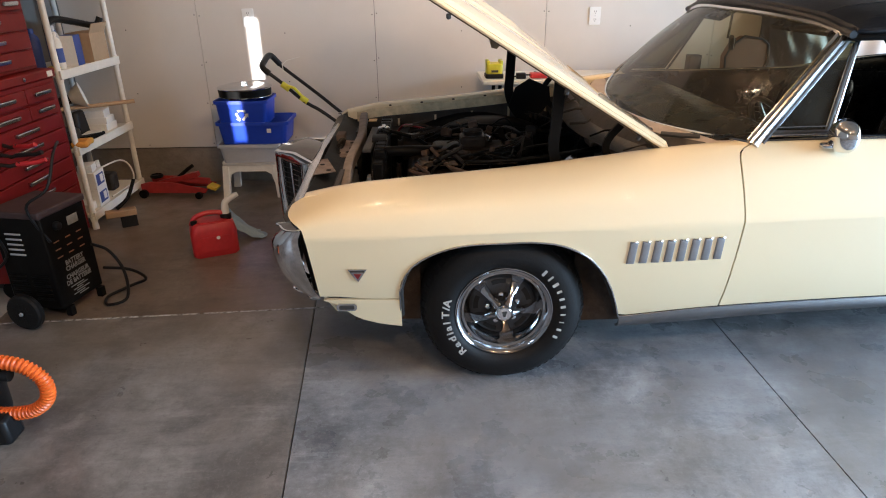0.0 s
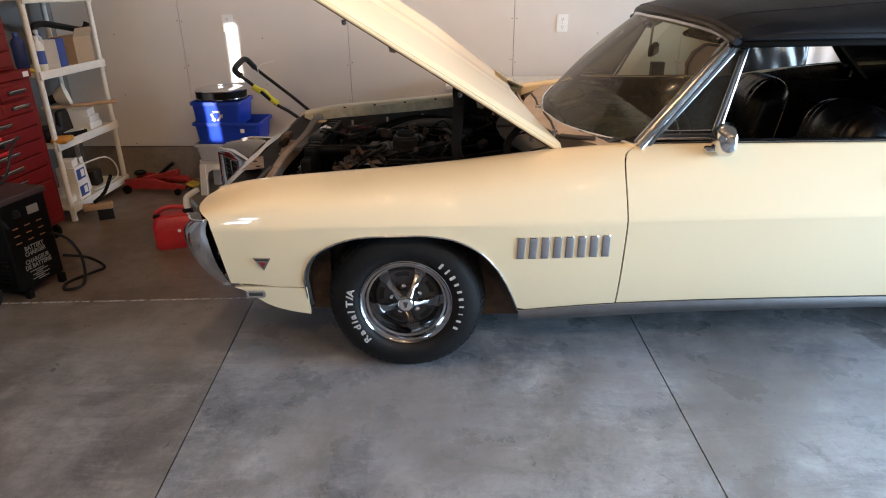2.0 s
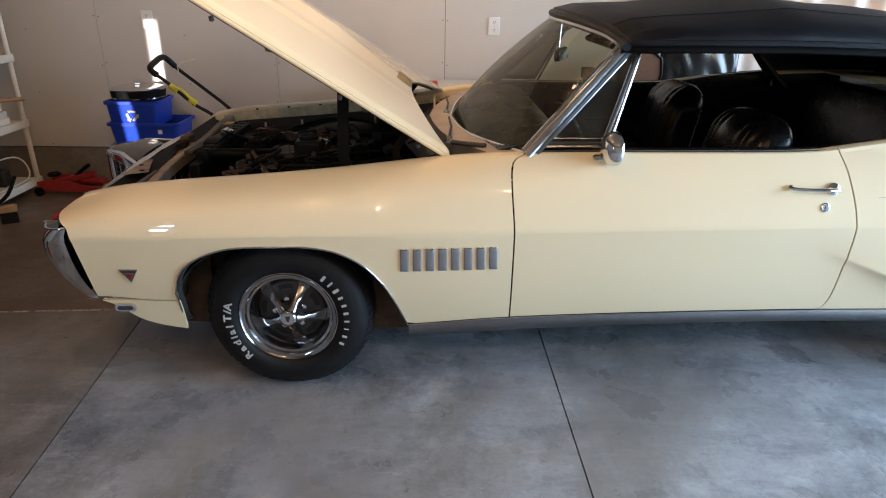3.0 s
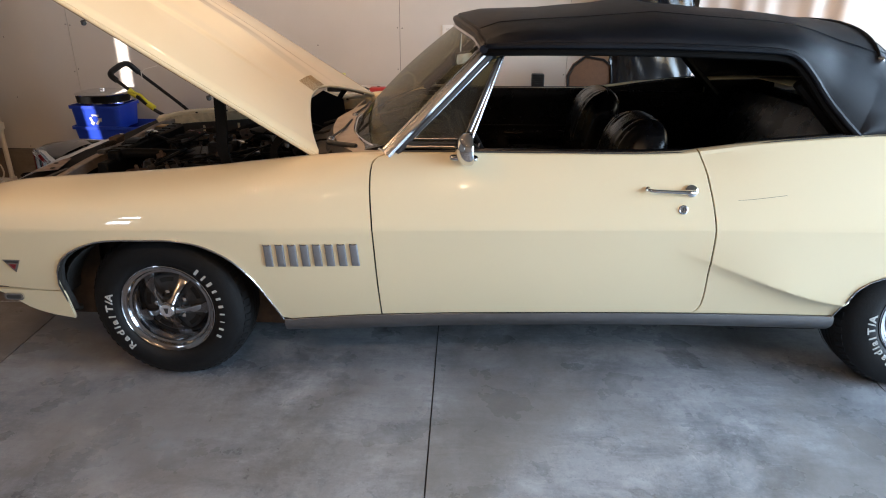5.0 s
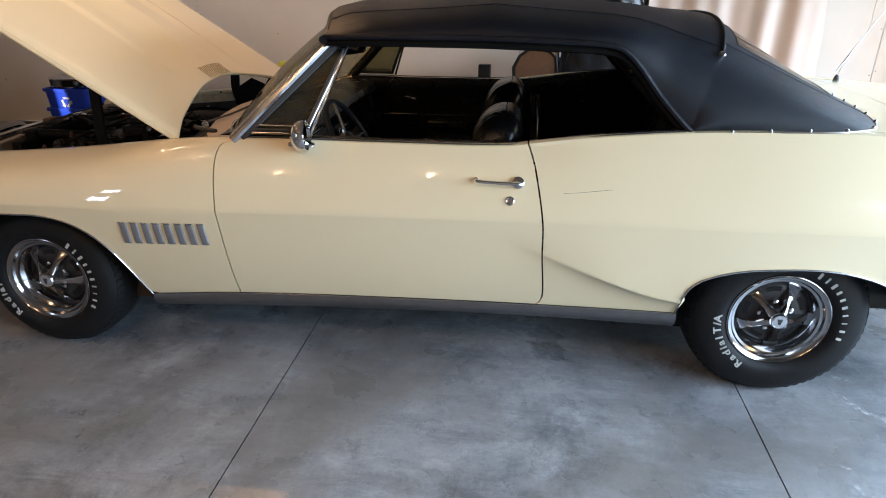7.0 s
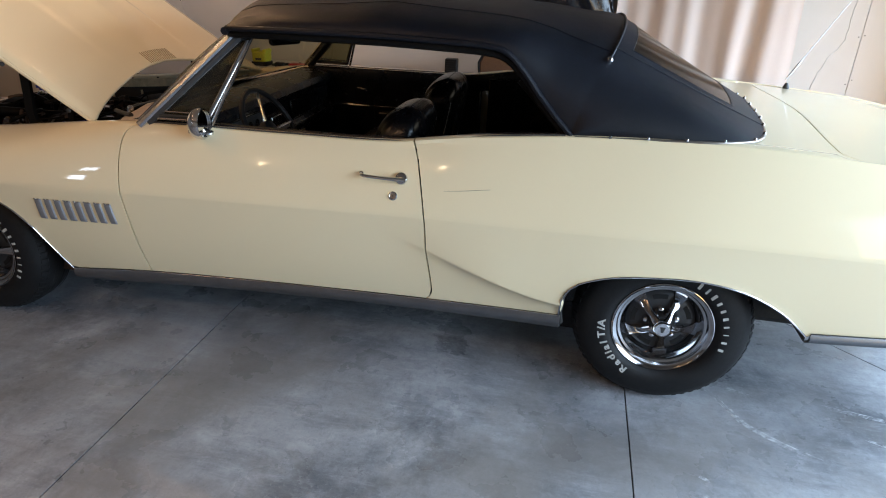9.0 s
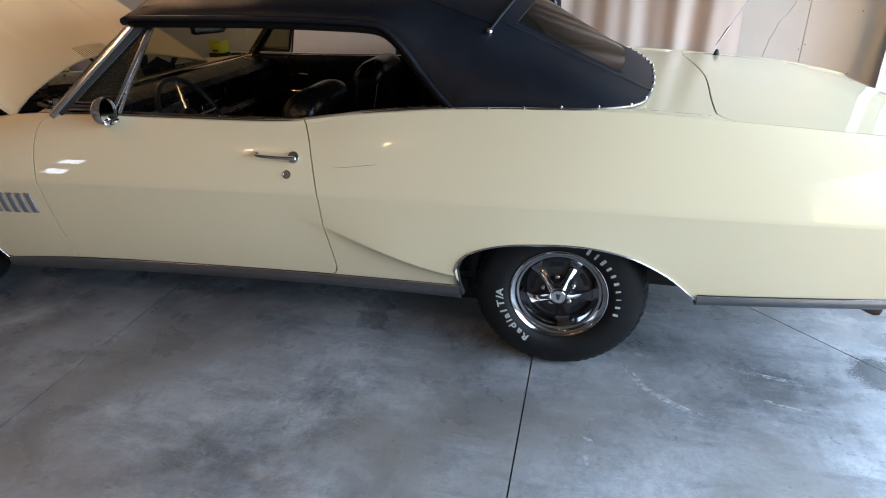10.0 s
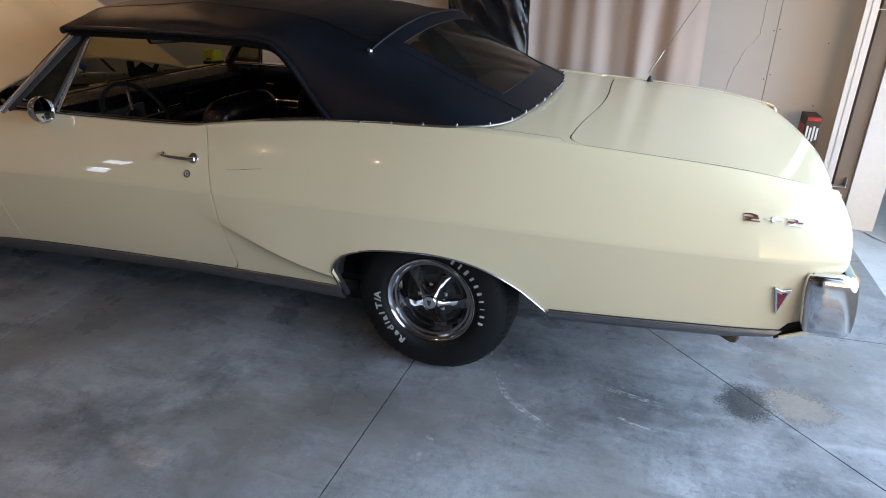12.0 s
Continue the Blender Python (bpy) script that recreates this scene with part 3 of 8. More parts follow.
def disc(cx, cy, rx, ry, z):
    bm = bmesh.new()
    bm.faces.new([bm.verts.new((cx + rx * math.cos(2 * math.pi * k / 48), cy + ry * math.sin(2 * math.pi * k / 48), z)) for k in range(48)])
    return bm


wet = tagged(finish(disc(4.32, 0.26, 0.26, 0.26, 0.0012), "drip_puddle", blotch("damp_concrete", (0.055, 0.055, 0.056), 0.16, (4.32, 0.26), (0.125, 0.145), 0.58, 1.3), smooth=0), "dark damp drip patch on the concrete floor", "puddle", kind="structure")
part("drying_film", disc(4.53, 0.30, 0.26, 0.24, 0.0022), blotch("drying_concrete_sheen", (0.35, 0.315, 0.28), 0.12, (4.53, 0.30), (0.155, 0.135), 0.75, 0.9), wet, "pale drying drip stain with sky sheen in its colour", smooth=0)
rng = random.Random(8)
SCUFFS = (  # a line on the floor, the width of its bundle, the number of strands
    ([(3.26, 0.23), (3.345, 0.07), (3.393, -0.025), (3.502, -0.111), (3.633, -0.185)], 0.020, 5),
    ([(3.674, 0.185), (3.895, 0.145), (4.064, 0.114)], 0.018, 3),
    ([(3.809, 0.004), (3.927, -0.044), (4.03, -0.041)], 0.010, 3),
    ([(3.156, -0.354), (3.185, -0.372), (3.21, -0.384)], 0.010, 3),
    ([(3.171, -0.451), (3.177, -0.475), (3.181, -0.503)], 0.010, 3),
    ([(3.317, 0.218), (3.39, 0.206), (3.462, 0.192)], 0.020, 3),
)
for line, spread_w, strands in SCUFFS:
    bm = bmesh.new()
    for n in range(strands):
        off = (n - (strands - 1) / 2) * spread_w / max(1, strands - 1)
        steps = 40
        first, last_k = rng.randrange(0, 12), steps - rng.randrange(0, 14)
        ring = []
        for k in range(first, last_k + 1):
            u = k / steps * (len(line) - 1)
            a = min(int(u), len(line) - 2)
            p0, p1 = Vector(line[max(a - 1, 0)]), Vector(line[a])
            p2, p3 = Vector(line[a + 1]), Vector(line[min(a + 2, len(line) - 1)])
            q = u - a
            p = 0.5 * (2 * p1 + (p2 - p0) * q + (2 * p0 - 5 * p1 + 4 * p2 - p3) * q * q + (3 * p1 - p0 - 3 * p2 + p3) * q ** 3)
            d = (p2 - p1).normalized()
            side = Vector((-d.y, d.x))
            w = rng.uniform(0.0008, 0.0032) * math.sin(math.pi * (k - first + 0.5) / (last_k - first + 1)) ** 0.5
            c = p + side * (off + rng.uniform(-0.0012, 0.0012))
            ring.append([bm.verts.new((*(c + side * w), 0.0012 + 0.0001 * n)), bm.verts.new((*(c - side * w), 0.0012 + 0.0001 * n))])
        for r1, r2 in zip(ring, ring[1:]):
            bm.faces.new((r1[0], r1[1], r2[1], r2[0]))
    tagged(finish(bm, "floor_scuff", SCUFF, smooth=0), "pale scuff on the concrete floor", "scuff", "floor scuffs", "structure")

# ---- the car ----
def spline(table, x):
    """Smooth curve through the rows (x, value) of a table."""
    n = len(table)
    if x <= table[0][0]:
        return table[0][1]
    if x >= table[-1][0]:
        return table[-1][1]
    i = max(k for k in range(n - 1) if table[k][0] <= x)
    (x0, a), (x1, b) = table[i], table[i + 1]
    def slope(k):
        if k == 0 or k == n - 1:
            j = min(k, n - 2)
            return (table[j + 1][1] - table[j][1]) / (table[j + 1][0] - table[j][0])
        return (table[k + 1][1] - table[k - 1][1]) / (table[k + 1][0] - table[k - 1][0])
    h = x1 - x0
    t = (x - x0) / h
    m0, m1 = slope(i) * h, slope(i + 1) * h
    return (2 * t**3 - 3 * t**2 + 1) * a + (t**3 - 2 * t**2 + t) * m0 + (3 * t**2 - 2 * t**3) * b + (t**3 - t**2) * m1

CREASE_Z = [(-0.8, 0.672), (-0.27, 0.684), (0.5, 0.700), (0.85, 0.706), (1.35, 0.713), (1.76, 0.719), (2.08, 0.726), (2.42, 0.731), (2.76, 0.738), (3.14, 0.748), (3.76, 0.749), (4.28, 0.753), (4.5, 0.765)]
CREASE_Y = [(-0.8, -0.075), (-0.3, -0.095), (0.5, -0.095), (1.2, -0.072), (1.9, -0.058), (2.4, -0.066), (3.0, -0.085), (3.6, -0.08), (4.0, -0.066), (4.3, -0.045), (4.5, 0.0)]
TOP_Z = [(-0.8, 0.745), (-0.72, 0.778), (-0.6, 0.808), (-0.42, 0.824), (-0.02, 0.858), (0.2, 0.881), (0.61, 0.933), (0.9, 0.962), (1.47, 0.967), (2.02, 0.978), (2.27, 1.016), (2.53, 1.042), (2.86, 1.058), (3.2, 1.060), (3.54, 1.043), (3.81, 1.026), (4.1, 1.003), (4.26, 0.977), (4.4, 0.948), (4.5, 0.91)]
TOP_Y = [(-0.8, 0.1), (-0.3, 0.1), (0.5, 0.085), (0.9, 0.052), (1.5, 0.05), (2.1, 0.05), (2.5, 0.06), (3.2, 0.07), (4.0, 0.09), (4.3, 0.12), (4.5, 0.17)]
def ease(t):
    t = min(1.0, max(0.0, t))
    return t * t * (3 - 2 * t)


def side_y(x, z):
    """The outside of the body's flank: how far in from the hub caps' plane."""
    zc, yc = spline(CREASE_Z, x), spline(CREASE_Y, x)
    zt, yt = spline(TOP_Z, x), spline(TOP_Y, x)
    if z < zc:
        u = (zc - z) / 0.37
        return yc + 0.064 * u + 0.028 * u**3
    s = min(1, (z - zc) / (zt - zc))
    bow = min(yt - yc, 0.44 * (zt - zc))
    return yc + bow * (0.46 * s + 0.54 * s**2) + (yt - yc - bow) * s ** (4.6 + 1.4 * ease(x / 0.8))


MID_Y, LEAN_UP = 0.915, 0.012
SILL_TOP = [(0.40, 0.268), (0.862, 0.308), (2.10, 0.337), (2.66, 0.352)]
SILL_LOW = [(0.40, 0.205), (1.158, 0.245), (2.66, 0.278)]
TAIL_LOW = [(3.50, 0.418), (4.32, 0.478), (4.5, 0.49)]
ARCH_FRONT = [(-0.408, 0.30), (-0.407, 0.44), (-0.39, 0.50), (-0.358, 0.553), (-0.286, 0.604), (-0.175, 0.641), (-0.007, 0.65), (0.095, 0.650), (0.20, 0.630), (0.30, 0.572), (0.37, 0.488), (0.405, 0.420), (0.435, 0.345), (0.459, 0.275)]
ARCH_REAR = [(2.632, 0.352), (2.634, 0.45), (2.65, 0.492), (2.69, 0.535), (2.81, 0.582), (2.99, 0.604), (3.10, 0.605), (3.20, 0.592), (3.30, 0.562), (3.41, 0.502), (3.47, 0.452), (3.522, 0.402)]


FOLD_Z = [(1.94, 0.648), (2.10, 0.593), (2.25, 0.536), (2.40, 0.482), (2.50, 0.450), (2.58, 0.432), (2.66, 0.424), (3.6, 0.424)]


def flank_y(x, z):
    """The flank with the swelling of the rear fender behind its slanting fold."""
    y = side_y(x, z)
    if x > 1.94:
        zc, fold = spline(CREASE_Z, x), spline(FOLD_Z, x)
        if z < zc:
            swell = 0.036 * ease((x - 1.94) / 0.50) * (1 - ease((x - 2.75) / 0.8))
            y -= swell * ((zc - z) / (zc - fold) if z > fold else math.exp((z - fold) / 0.032))
    return y


def other_side(p):
    return (p[0], 2 * MID_Y - p[1], p[2] + LEAN_UP * 2 * (MID_Y - p[1]))


def both(name, rows, mat, parent, label="", keep=None, thick=0.012, **kw):
    """A near panel and its twin on the far side."""
    obs = []
    for side in (0, 1):
        pts = [[other_side(p) for p in row] for row in rows] if side else rows
        obs.append(part(name, sheet(pts, keep=keep, flip=bool(side)), mat, parent, label, **{"smooth": 24, "thick": thick, **kw}))
    return obs


car = thing("convertible_car", pose(0, 0, 0), "pale cream two-door convertible with black soft top and open hood", "car")


def flank_rows(columns, x_at, low_at, rolls, n_low=22, n_up=20):
    """Rows of points up the flank. x_at(s, z), low_at(x); rolls(x): steps inwards over the top edge."""
    cols = []
    for s in columns:
        xm = x_at(s, 0.6)
        zl, zc, zt = low_at(xm), spline(CREASE_Z, xm), spline(TOP_Z, xm)
        zs = [zl + (zc - zl) * k / n_low for k in range(n_low)] + [zc + (zt - zc) * (k / n_up) ** 0.9 for k in range(n_up + 1)]
        col = []
        for z in zs:
            x = x_at(s, z)
            col.append((x, flank_y(x, z), z))
        xt, yt, zt = col[-1]
        for dy, dz in rolls(xt):
            col.append((xt, yt + dy, zt + dz))
        cols.append(col)
    return [list(r) for r in zip(*cols)]


def spread(a, b, step):
    n = max(2, round((b - a) / step))
    return [a + (b - a) * k / n for k in range(n + 1)]


# front fenders: nose to door
DOOR_FRONT = [(0.30, 0.862), (0.5, 0.855), (0.715, 0.848), (0.86, 0.838), (0.93, 0.842), (0.95, 0.862), (0.965, 0.905)]
DOOR_REAR = [(0.335, 2.085), (0.355, 2.108), (0.40, 2.118), (0.58, 2.103), (0.73, 2.094), (0.91, 2.056), (0.975, 2.032), (1.0, 2.02)]
NOSE_X = [(0.30, -0.70), (0.42, -0.712), (0.60, -0.729), (0.70, -0.745), (0.720, -0.770), (0.734, -0.808), (0.746, -0.806), (0.758, -0.788), (0.776, -0.756), (0.80, -0.725), (0.82, -0.70)]


def fender_x(s, z):
    if s < -0.42:
        nose = spline(NOSE_X, z)
        return nose + (s + 0.74) / 0.32 * (-0.42 - nose)
    if s > 0.5:
        return 0.5 + (s - 0.5) / 0.348 * (spline(DOOR_FRONT, z) - 0.004 - 0.5)
    return s


def fender_low(x):
    if x < -0.408:
        return 0.405 + 0.012 * ease((-0.5 - x) / 0.2)
    if x <= 0.455:
        return spline(ARCH_FRONT, x)
    return spline(SILL_TOP, x)


fender_cols = spread(-0.74, -0.42, 0.04) + [-0.409, -0.4075, -0.404, -0.398, -0.39, -0.375] + spread(-0.358, 0.455, 0.022) + spread(0.50, 0.848, 0.04)
both("front_fender", flank_rows(fender_cols, fender_x, fender_low, lambda x: [(0.02, 0.003), (0.045, 0.003), (0.066, -0.004), (0.076, -0.014), (0.078, -0.06)], 18, 20), PAINT, car)
# lower front valance
val_cols = spread(-0.70, -0.405, 0.03)
val_rows = []
for k in range(9):
    row = []
    for x in val_cols:
        lo = spline([(-0.70, 0.395), (-0.65, 0.372), (-0.58, 0.312), (-0.5, 0.28), (-0.405, 0.262)], x)
        z = lo + (0.398 - lo) * k / 8
        row.append((x, flank_y(x, 0.41) + 0.004 + 0.25 * (0.398 - z), z))
    val_rows.append(row)
both("front_valance", val_rows, PAINT, car)
for side in (0, 1):
    bm = slab_shape(rounded(0.078, 0.030, 0.012), 0.008, pose(-0.612, (-0.028 if not side else 2 * MID_Y + 0.028), 0.372, 90 if not side else -90))
    lens = part("side_marker", bm, CHROME, car, "chrome framed side marker lamp")
    part("lens", slab_shape(rounded(0.058, 0.016, 0.006), 0.004, pose(-0.612, (-0.034 if not side else 2 * MID_Y + 0.034), 0.372, 90 if not side else -90)), INK_DARK, lens)

# doors
def door_x(s, z):
    a = spline(DOOR_FRONT, z) + 0.002
    return a + s * (spline(DOOR_REAR, z) - a)


door_rows = flank_rows(spread(0, 0.84, 0.03) + spread(0.848, 1.0, 0.009), door_x, lambda x: spline(SILL_TOP, x) + 0.004, lambda x: [(0.012, 0.004), (0.035, 0.004), (0.05, 0.0), (0.052, -0.08)], 60, 20)
doors = both("door", door_rows, PAINT, car)

# rear quarters
TAIL_X = [(0.40, 4.355), (0.5, 4.375), (0.66, 4.40), (0.70, 4.425), (0.74, 4.446), (0.80, 4.448), (0.86, 4.441), (0.92, 4.425), (0.96, 4.408)]


def quarter_x(s, z):
    if s < 2.40:
        e = spline(DOOR_REAR, z) + 0.006
        return e + (s - 2.10) / 0.30 * (2.40 - e)
    if s > 4.1:
        return 4.1 + (s - 4.1) / 0.3 * (spline(TAIL_X, z) - 4.1)
    return s


def quarter_low(x):
    if x < 2.632:
        return spline(SILL_TOP, x)
    if x <= 3.522:
        return spline(ARCH_REAR, x)
    return spline(TAIL_LOW, x)


def quarter_roll(x):
    if x < 2.62:
        return [(0.012, 0.004), (0.035, 0.004), (0.05, 0.0), (0.052, -0.08)]
    if x < 3.5:
        return [(0.012, 0.003), (0.035, 0.005), (0.06, 0.003), (0.075, -0.004)]
    return [(0.006, 0.0006), (0.012, 0.0), (0.017, -0.0012), (0.018, -0.007)]


quarter_cols = spread(2.10, 2.62, 0.011) + [2.6315, 2.6335, 2.638, 2.645, 2.655, 2.67] + spread(2.69, 3.522, 0.025) + spread(3.55, 4.1, 0.05) + spread(4.13, 4.4, 0.03)
quarter_rows = flank_rows(quarter_cols, quarter_x, quarter_low, quarter_roll, 84, 20)
for row in quarter_rows:  # the skin turns the corner on to the tail
    x, y, z = row[-1]
    high = max(0.0, z - 0.78)
    row += [(x + dx, y + dy, z - fall * high) for dx, dy, fall in ((0.005, 0.004, 0.02), (0.010, 0.012, 0.06), (0.013, 0.028, 0.15), (0.016, 0.07, 0.4), (0.012, 0.15, 0.7))]
quarters = both("rear_quarter", quarter_rows, PAINT, car)

# bright strips round the wheel openings, sill mouldings
def far(points):
    return [other_side(p) for p in points]


for arch in (ARCH_FRONT, ARCH_REAR):
    xs = sorted(set([p[0] for p in arch] + spread(arch[0][0], arch[-1][0], 0.03)))
    line = [(x, flank_y(x, spline(arch, x)) - 0.003, spline(arch, x) - 0.001) for x in xs]
    lead = [(arch[0][0], line[0][1] + 0.03, 0.285)] if arch is ARCH_FRONT else [(arch[0][0] + 0.01, line[0][1] + 0.03, 0.29)]
    for pts in (lead + line, far(lead + line)):
        part("wheel_arch_trim", tube(pts, 0.0032, 8), DULL_CHROME, car, "thin bright wheel arch strip")
        part("arch_lip", tube([(x, y + (0.022 if pts[0][1] < 0.9 else -0.022), z + 0.006) for x, y, z in pts], 0.014, 8), UNDER, car, "undersealed wheel arch lip")


def moulding(table_top, table_low, x0, x1, label, rake=0.0):
    cols = spread(x0, x1, 0.06)
    rows = []
    for k in range(8):
        f = k / 7
        row = []
        for x in cols:
            zt, zl = spline(table_top, x), spline(table_low, x)
            z = zl + (zt - 0.002 - zl) * f
            y = flank_y(x, zt) - 0.004 - 0.010 * math.sin(math.pi * f) + 0.035 * (1 - f) ** 2
            row.append((x - rake * (1 - f) * ease((x - x1 + 0.2) / 0.2), y, z))
        rows.append(row)
    both("sill_moulding", rows, MOULDING, car, label, thick=0.01)
    bead = [(x, flank_y(x, spline(table_top, x)) - 0.0035, spline(table_top, x) + 0.001) for x in cols]
    for pts in (bead, far(bead)):
        # black tube draws the shadow gap along the moulding's top edge
        part("moulding_gasket", tube([(x, y, z + 0.002) for x, y, z in pts], 0.0011, 6), VOID, car, "thin black line painting the shadow gap over the sill moulding")
        part("moulding_bead", tube([(x, y - 0.001 if y < 0.9 else y + 0.001, z - 0.001) for x, y, z in pts], 0.0022, 6), DULL_CHROME, car, "bright bead along the sill moulding")


moulding(SILL_TOP, SILL_LOW, 0.462, 2.64, "grey bright metal sill moulding")
moulding(TAIL_LOW, [(3.5, 0.362), (4.33, 0.426), (4.5, 0.44)], 3.53, 4.325, "grey bright metal rear sill moulding", 0.055)

# underbody and wheel houses
part("floor_pan", box((2.1, 1.5, 0.05), (1.6, MID_Y, 0.285)), UNDER, car, smooth=0)
for hub in (0.0, 3.023):
    for side in (0, 1):
        bm = bmesh.new()
        rows = []
        for y in (0.0, 0.15, 0.3):
            rows.append([(hub + 0.04 + 0.47 * math.cos(a), (y if y else 0.045 - 0.10 * math.sin(a)) if not side else 2 * MID_Y - (y if y else 0.045 - 0.10 * math.sin(a)), 0.36 + 0.30 * math.sin(a)) for a in [math.pi * k / 20 for k in range(21)]])
        sheet(rows, bm)
        back = 0.3 if not side else 2 * MID_Y - 0.3
        cap = [bm.verts.new((hub + 0.04 + 0.47 * math.cos(a), back, 0.36 + 0.30 * math.sin(a))) for a in [math.pi * k / 20 for k in range(21)]]
        bm.faces.new(cap)
        part("wheel_house", bm, UNDER, car, thick=0.004)
    part("axle", tube([(hub, 0.25, 0.30), (hub, 1.58, 0.30)], 0.045, 10), UNDER, car)
for side in (0, 1):
    panel = [[(x, (0.125 + 0.05 * f) if not side else 2 * MID_Y - 0.125 - 0.05 * f, 0.20 + 0.42 * f) for x in (0.30, 0.46, 0.62)] for f in (0.0, 0.5, 1.0)]
    part("splash_panel", sheet(panel, flip=not side), MUD, car, "muddy splash panel", thick=0.004)
    front = [[(x, (0.11 + 0.04 * f) if not side else 2 * MID_Y - 0.11 - 0.04 * f, 0.235 + 0.38 * f) for x in (-0.60, -0.48, -0.33)] for f in (0.0, 0.5, 1.0)]
    part("splash_panel", sheet(front, flip=not side), MUD, car, "muddy splash panel", thick=0.004)
# unseen underbody shapes, added and set low to block daylight under the car
for y in (0.34, 1.49):
    part("frame_rail", box((2.5, 0.09, 0.14), (1.5, y, 0.215)), UNDER, car, smooth=0)
for x in (0.42, 1.05, 1.75, 2.5):
    part("frame_crossmember", box((0.12, 1.1, 0.12), (x, MID_Y, 0.205)), UNDER, car, smooth=0)
part("gearbox", box((0.8, 0.30, 0.14), (0.75, MID_Y, 0.215)), UNDER, car, bevel=0.03)
part("fuel_tank", box((0.75, 1.1, 0.19), (3.74, MID_Y, 0.345)), UNDER, car, bevel=0.03)
part("differential", lathe([(0.03, -0.14), (0.10, -0.10), (0.135, 0.0), (0.10, 0.10), (0.03, 0.14)], pose(3.023, MID_Y, 0.29, 0, 90, 0), 20), UNDER, car)
part("drive_shaft", tube([(1.1, MID_Y, 0.24), (2.9, MID_Y, 0.28)], 0.04, 12), UNDER, car)
for y in (0.56, 1.27):
    part("exhaust_run", tube([(0.6, y, 0.19), (2.0, y, 0.18), (2.6, y, 0.24)], 0.028, 10, smooth_steps=3), RUSTY, car)
part("exhaust_pipe", tube([(3.2, 0.45, 0.33), (3.9, 0.36, 0.33), (4.08, 0.25, 0.345), (4.17, 0.215, 0.336), (4.195, 0.205, 0.331), (4.215, 0.197, 0.327), (4.228, 0.192, 0.325), (4.232, 0.190, 0.324)], 0.021, 14, radii=[0.021, 0.021, 0.021, 0.022, 0.025, 0.025, 0.018, 0.003]), RUSTY, car, "rusty exhaust tail pipe")
part("muffler", tube([(2.6, 0.5, 0.30), (2.62, 0.5, 0.30), (3.1, 0.5, 0.30), (3.12, 0.5, 0.30)], 0.08, 14, radii=[0.03, 0.085, 0.085, 0.03]), RUSTY, car)

# louvres on the fenders
for k in range(8):
    x = 0.452 + k * (0.777 - 0.452) / 7
    for side in (0, 1):
        rows, tip = [], []
        for j in range(9):
            f = (0, 0.05, 0.12, 0.3, 0.5, 0.7, 0.86, 0.94, 1.0)[j]
            z = 0.545 + 0.008 * (k / 7) + 0.094 * f
            row = []
            for i in range(6):
                g = (0, 0.1, 0.22, 0.78, 0.9, 1.0)[i]
                px = x - 0.0155 + 0.031 * g + (0.002 - 0.007 * k / 7) * (f - 0.5)
                lift = (0.0, 0.005, 0.006, 0.006, 0.005, 0.0)[i] * min(1.0, 0.25 + 9 * f, 0.25 + 9 * (1 - f))
                p = (px, flank_y(px, z) - 0.001 - lift, z)
                row.append(other_side(p) if side else p)
            rows.append(row)
        louvre = part("fender_louvre", sheet(rows, flip=bool(side)), LOUVRE_GREY, car, "grey metal fender louvre with a bright tip", thick=0.003)
        z = 0.545 + 0.008 * (k / 7) + 0.093
        tip = [(x - 0.0145 + 0.025 * g, flank_y(x, z) - 0.003 - 0.004 * math.sin(math.pi * g), z + 0.002) for g in (0, 0.25, 0.5, 0.75, 1.0)]
        part("tip", tube([other_side(p) if side else p for p in tip], 0.003, 8), CHROME, louvre)

# badges
def on_flank(x, z, out=0.004):
    """The pose of a flat piece on the flank: x to the rear, y up."""
    e = 0.01
    p = Vector((x, flank_y(x, z), z))
    dx = (Vector((x + e, flank_y(x + e, z), z)) - p).normalized()
    dz = (Vector((x, flank_y(x, z + e), z + e)) - p).normalized()
    n = dx.cross(dz).normalized()
    dz = n.cross(dx)
    m = Matrix((dx, dz, n)).transposed().to_4x4()
    return Matrix.Translation(p + n * out) @ m


badge = part("fender_badge", slab_shape([(0, -0.031), (0.036, 0.028), (-0.036, 0.028)], 0.005, on_flank(-0.559, 0.52, 0.001)), CHROME, car, "small chrome and red triangular fender badge", bevel=0.001)
part("enamel", slab_shape([(0, -0.016), (0.014, 0.008), (-0.014, 0.008)], 0.002, on_flank(-0.559, 0.52, 0.0055)), RED_ENAMEL, badge)
part("bar", slab_shape([(-0.025, 0.016), (0.025, 0.016), (0.028, 0.023), (-0.028, 0.023)], 0.002, on_flank(-0.559, 0.52, 0.0055)), INK_DARK, badge)
arrow = part("rear_side_marker", slab_shape([(0.006, -0.058), (0.030, 0.052), (0.004, 0.044), (-0.022, 0.054)], 0.010, on_flank(4.278, 0.61, 0.001)), CHROME, car, "chrome arrowhead side marker with a red lens", bevel=0.002)
part("lens", slab_shape([(0.006, -0.036), (0.019, 0.036), (0.004, 0.031), (-0.011, 0.038)], 0.004, on_flank(4.278, 0.61, 0.0105)), RED_ENAMEL, arrow)
emblem_m = on_flank(4.212, 0.878, 0.002) @ pose(0, 0, 0, 0, 0, -2)
emblem = part("rear_emblem", lettering("2+2", 0.075, 0.003, emblem_m @ Matrix.Diagonal((1.6, 0.5, 1, 1))), CHROME, car, "chrome and red numeral emblem")
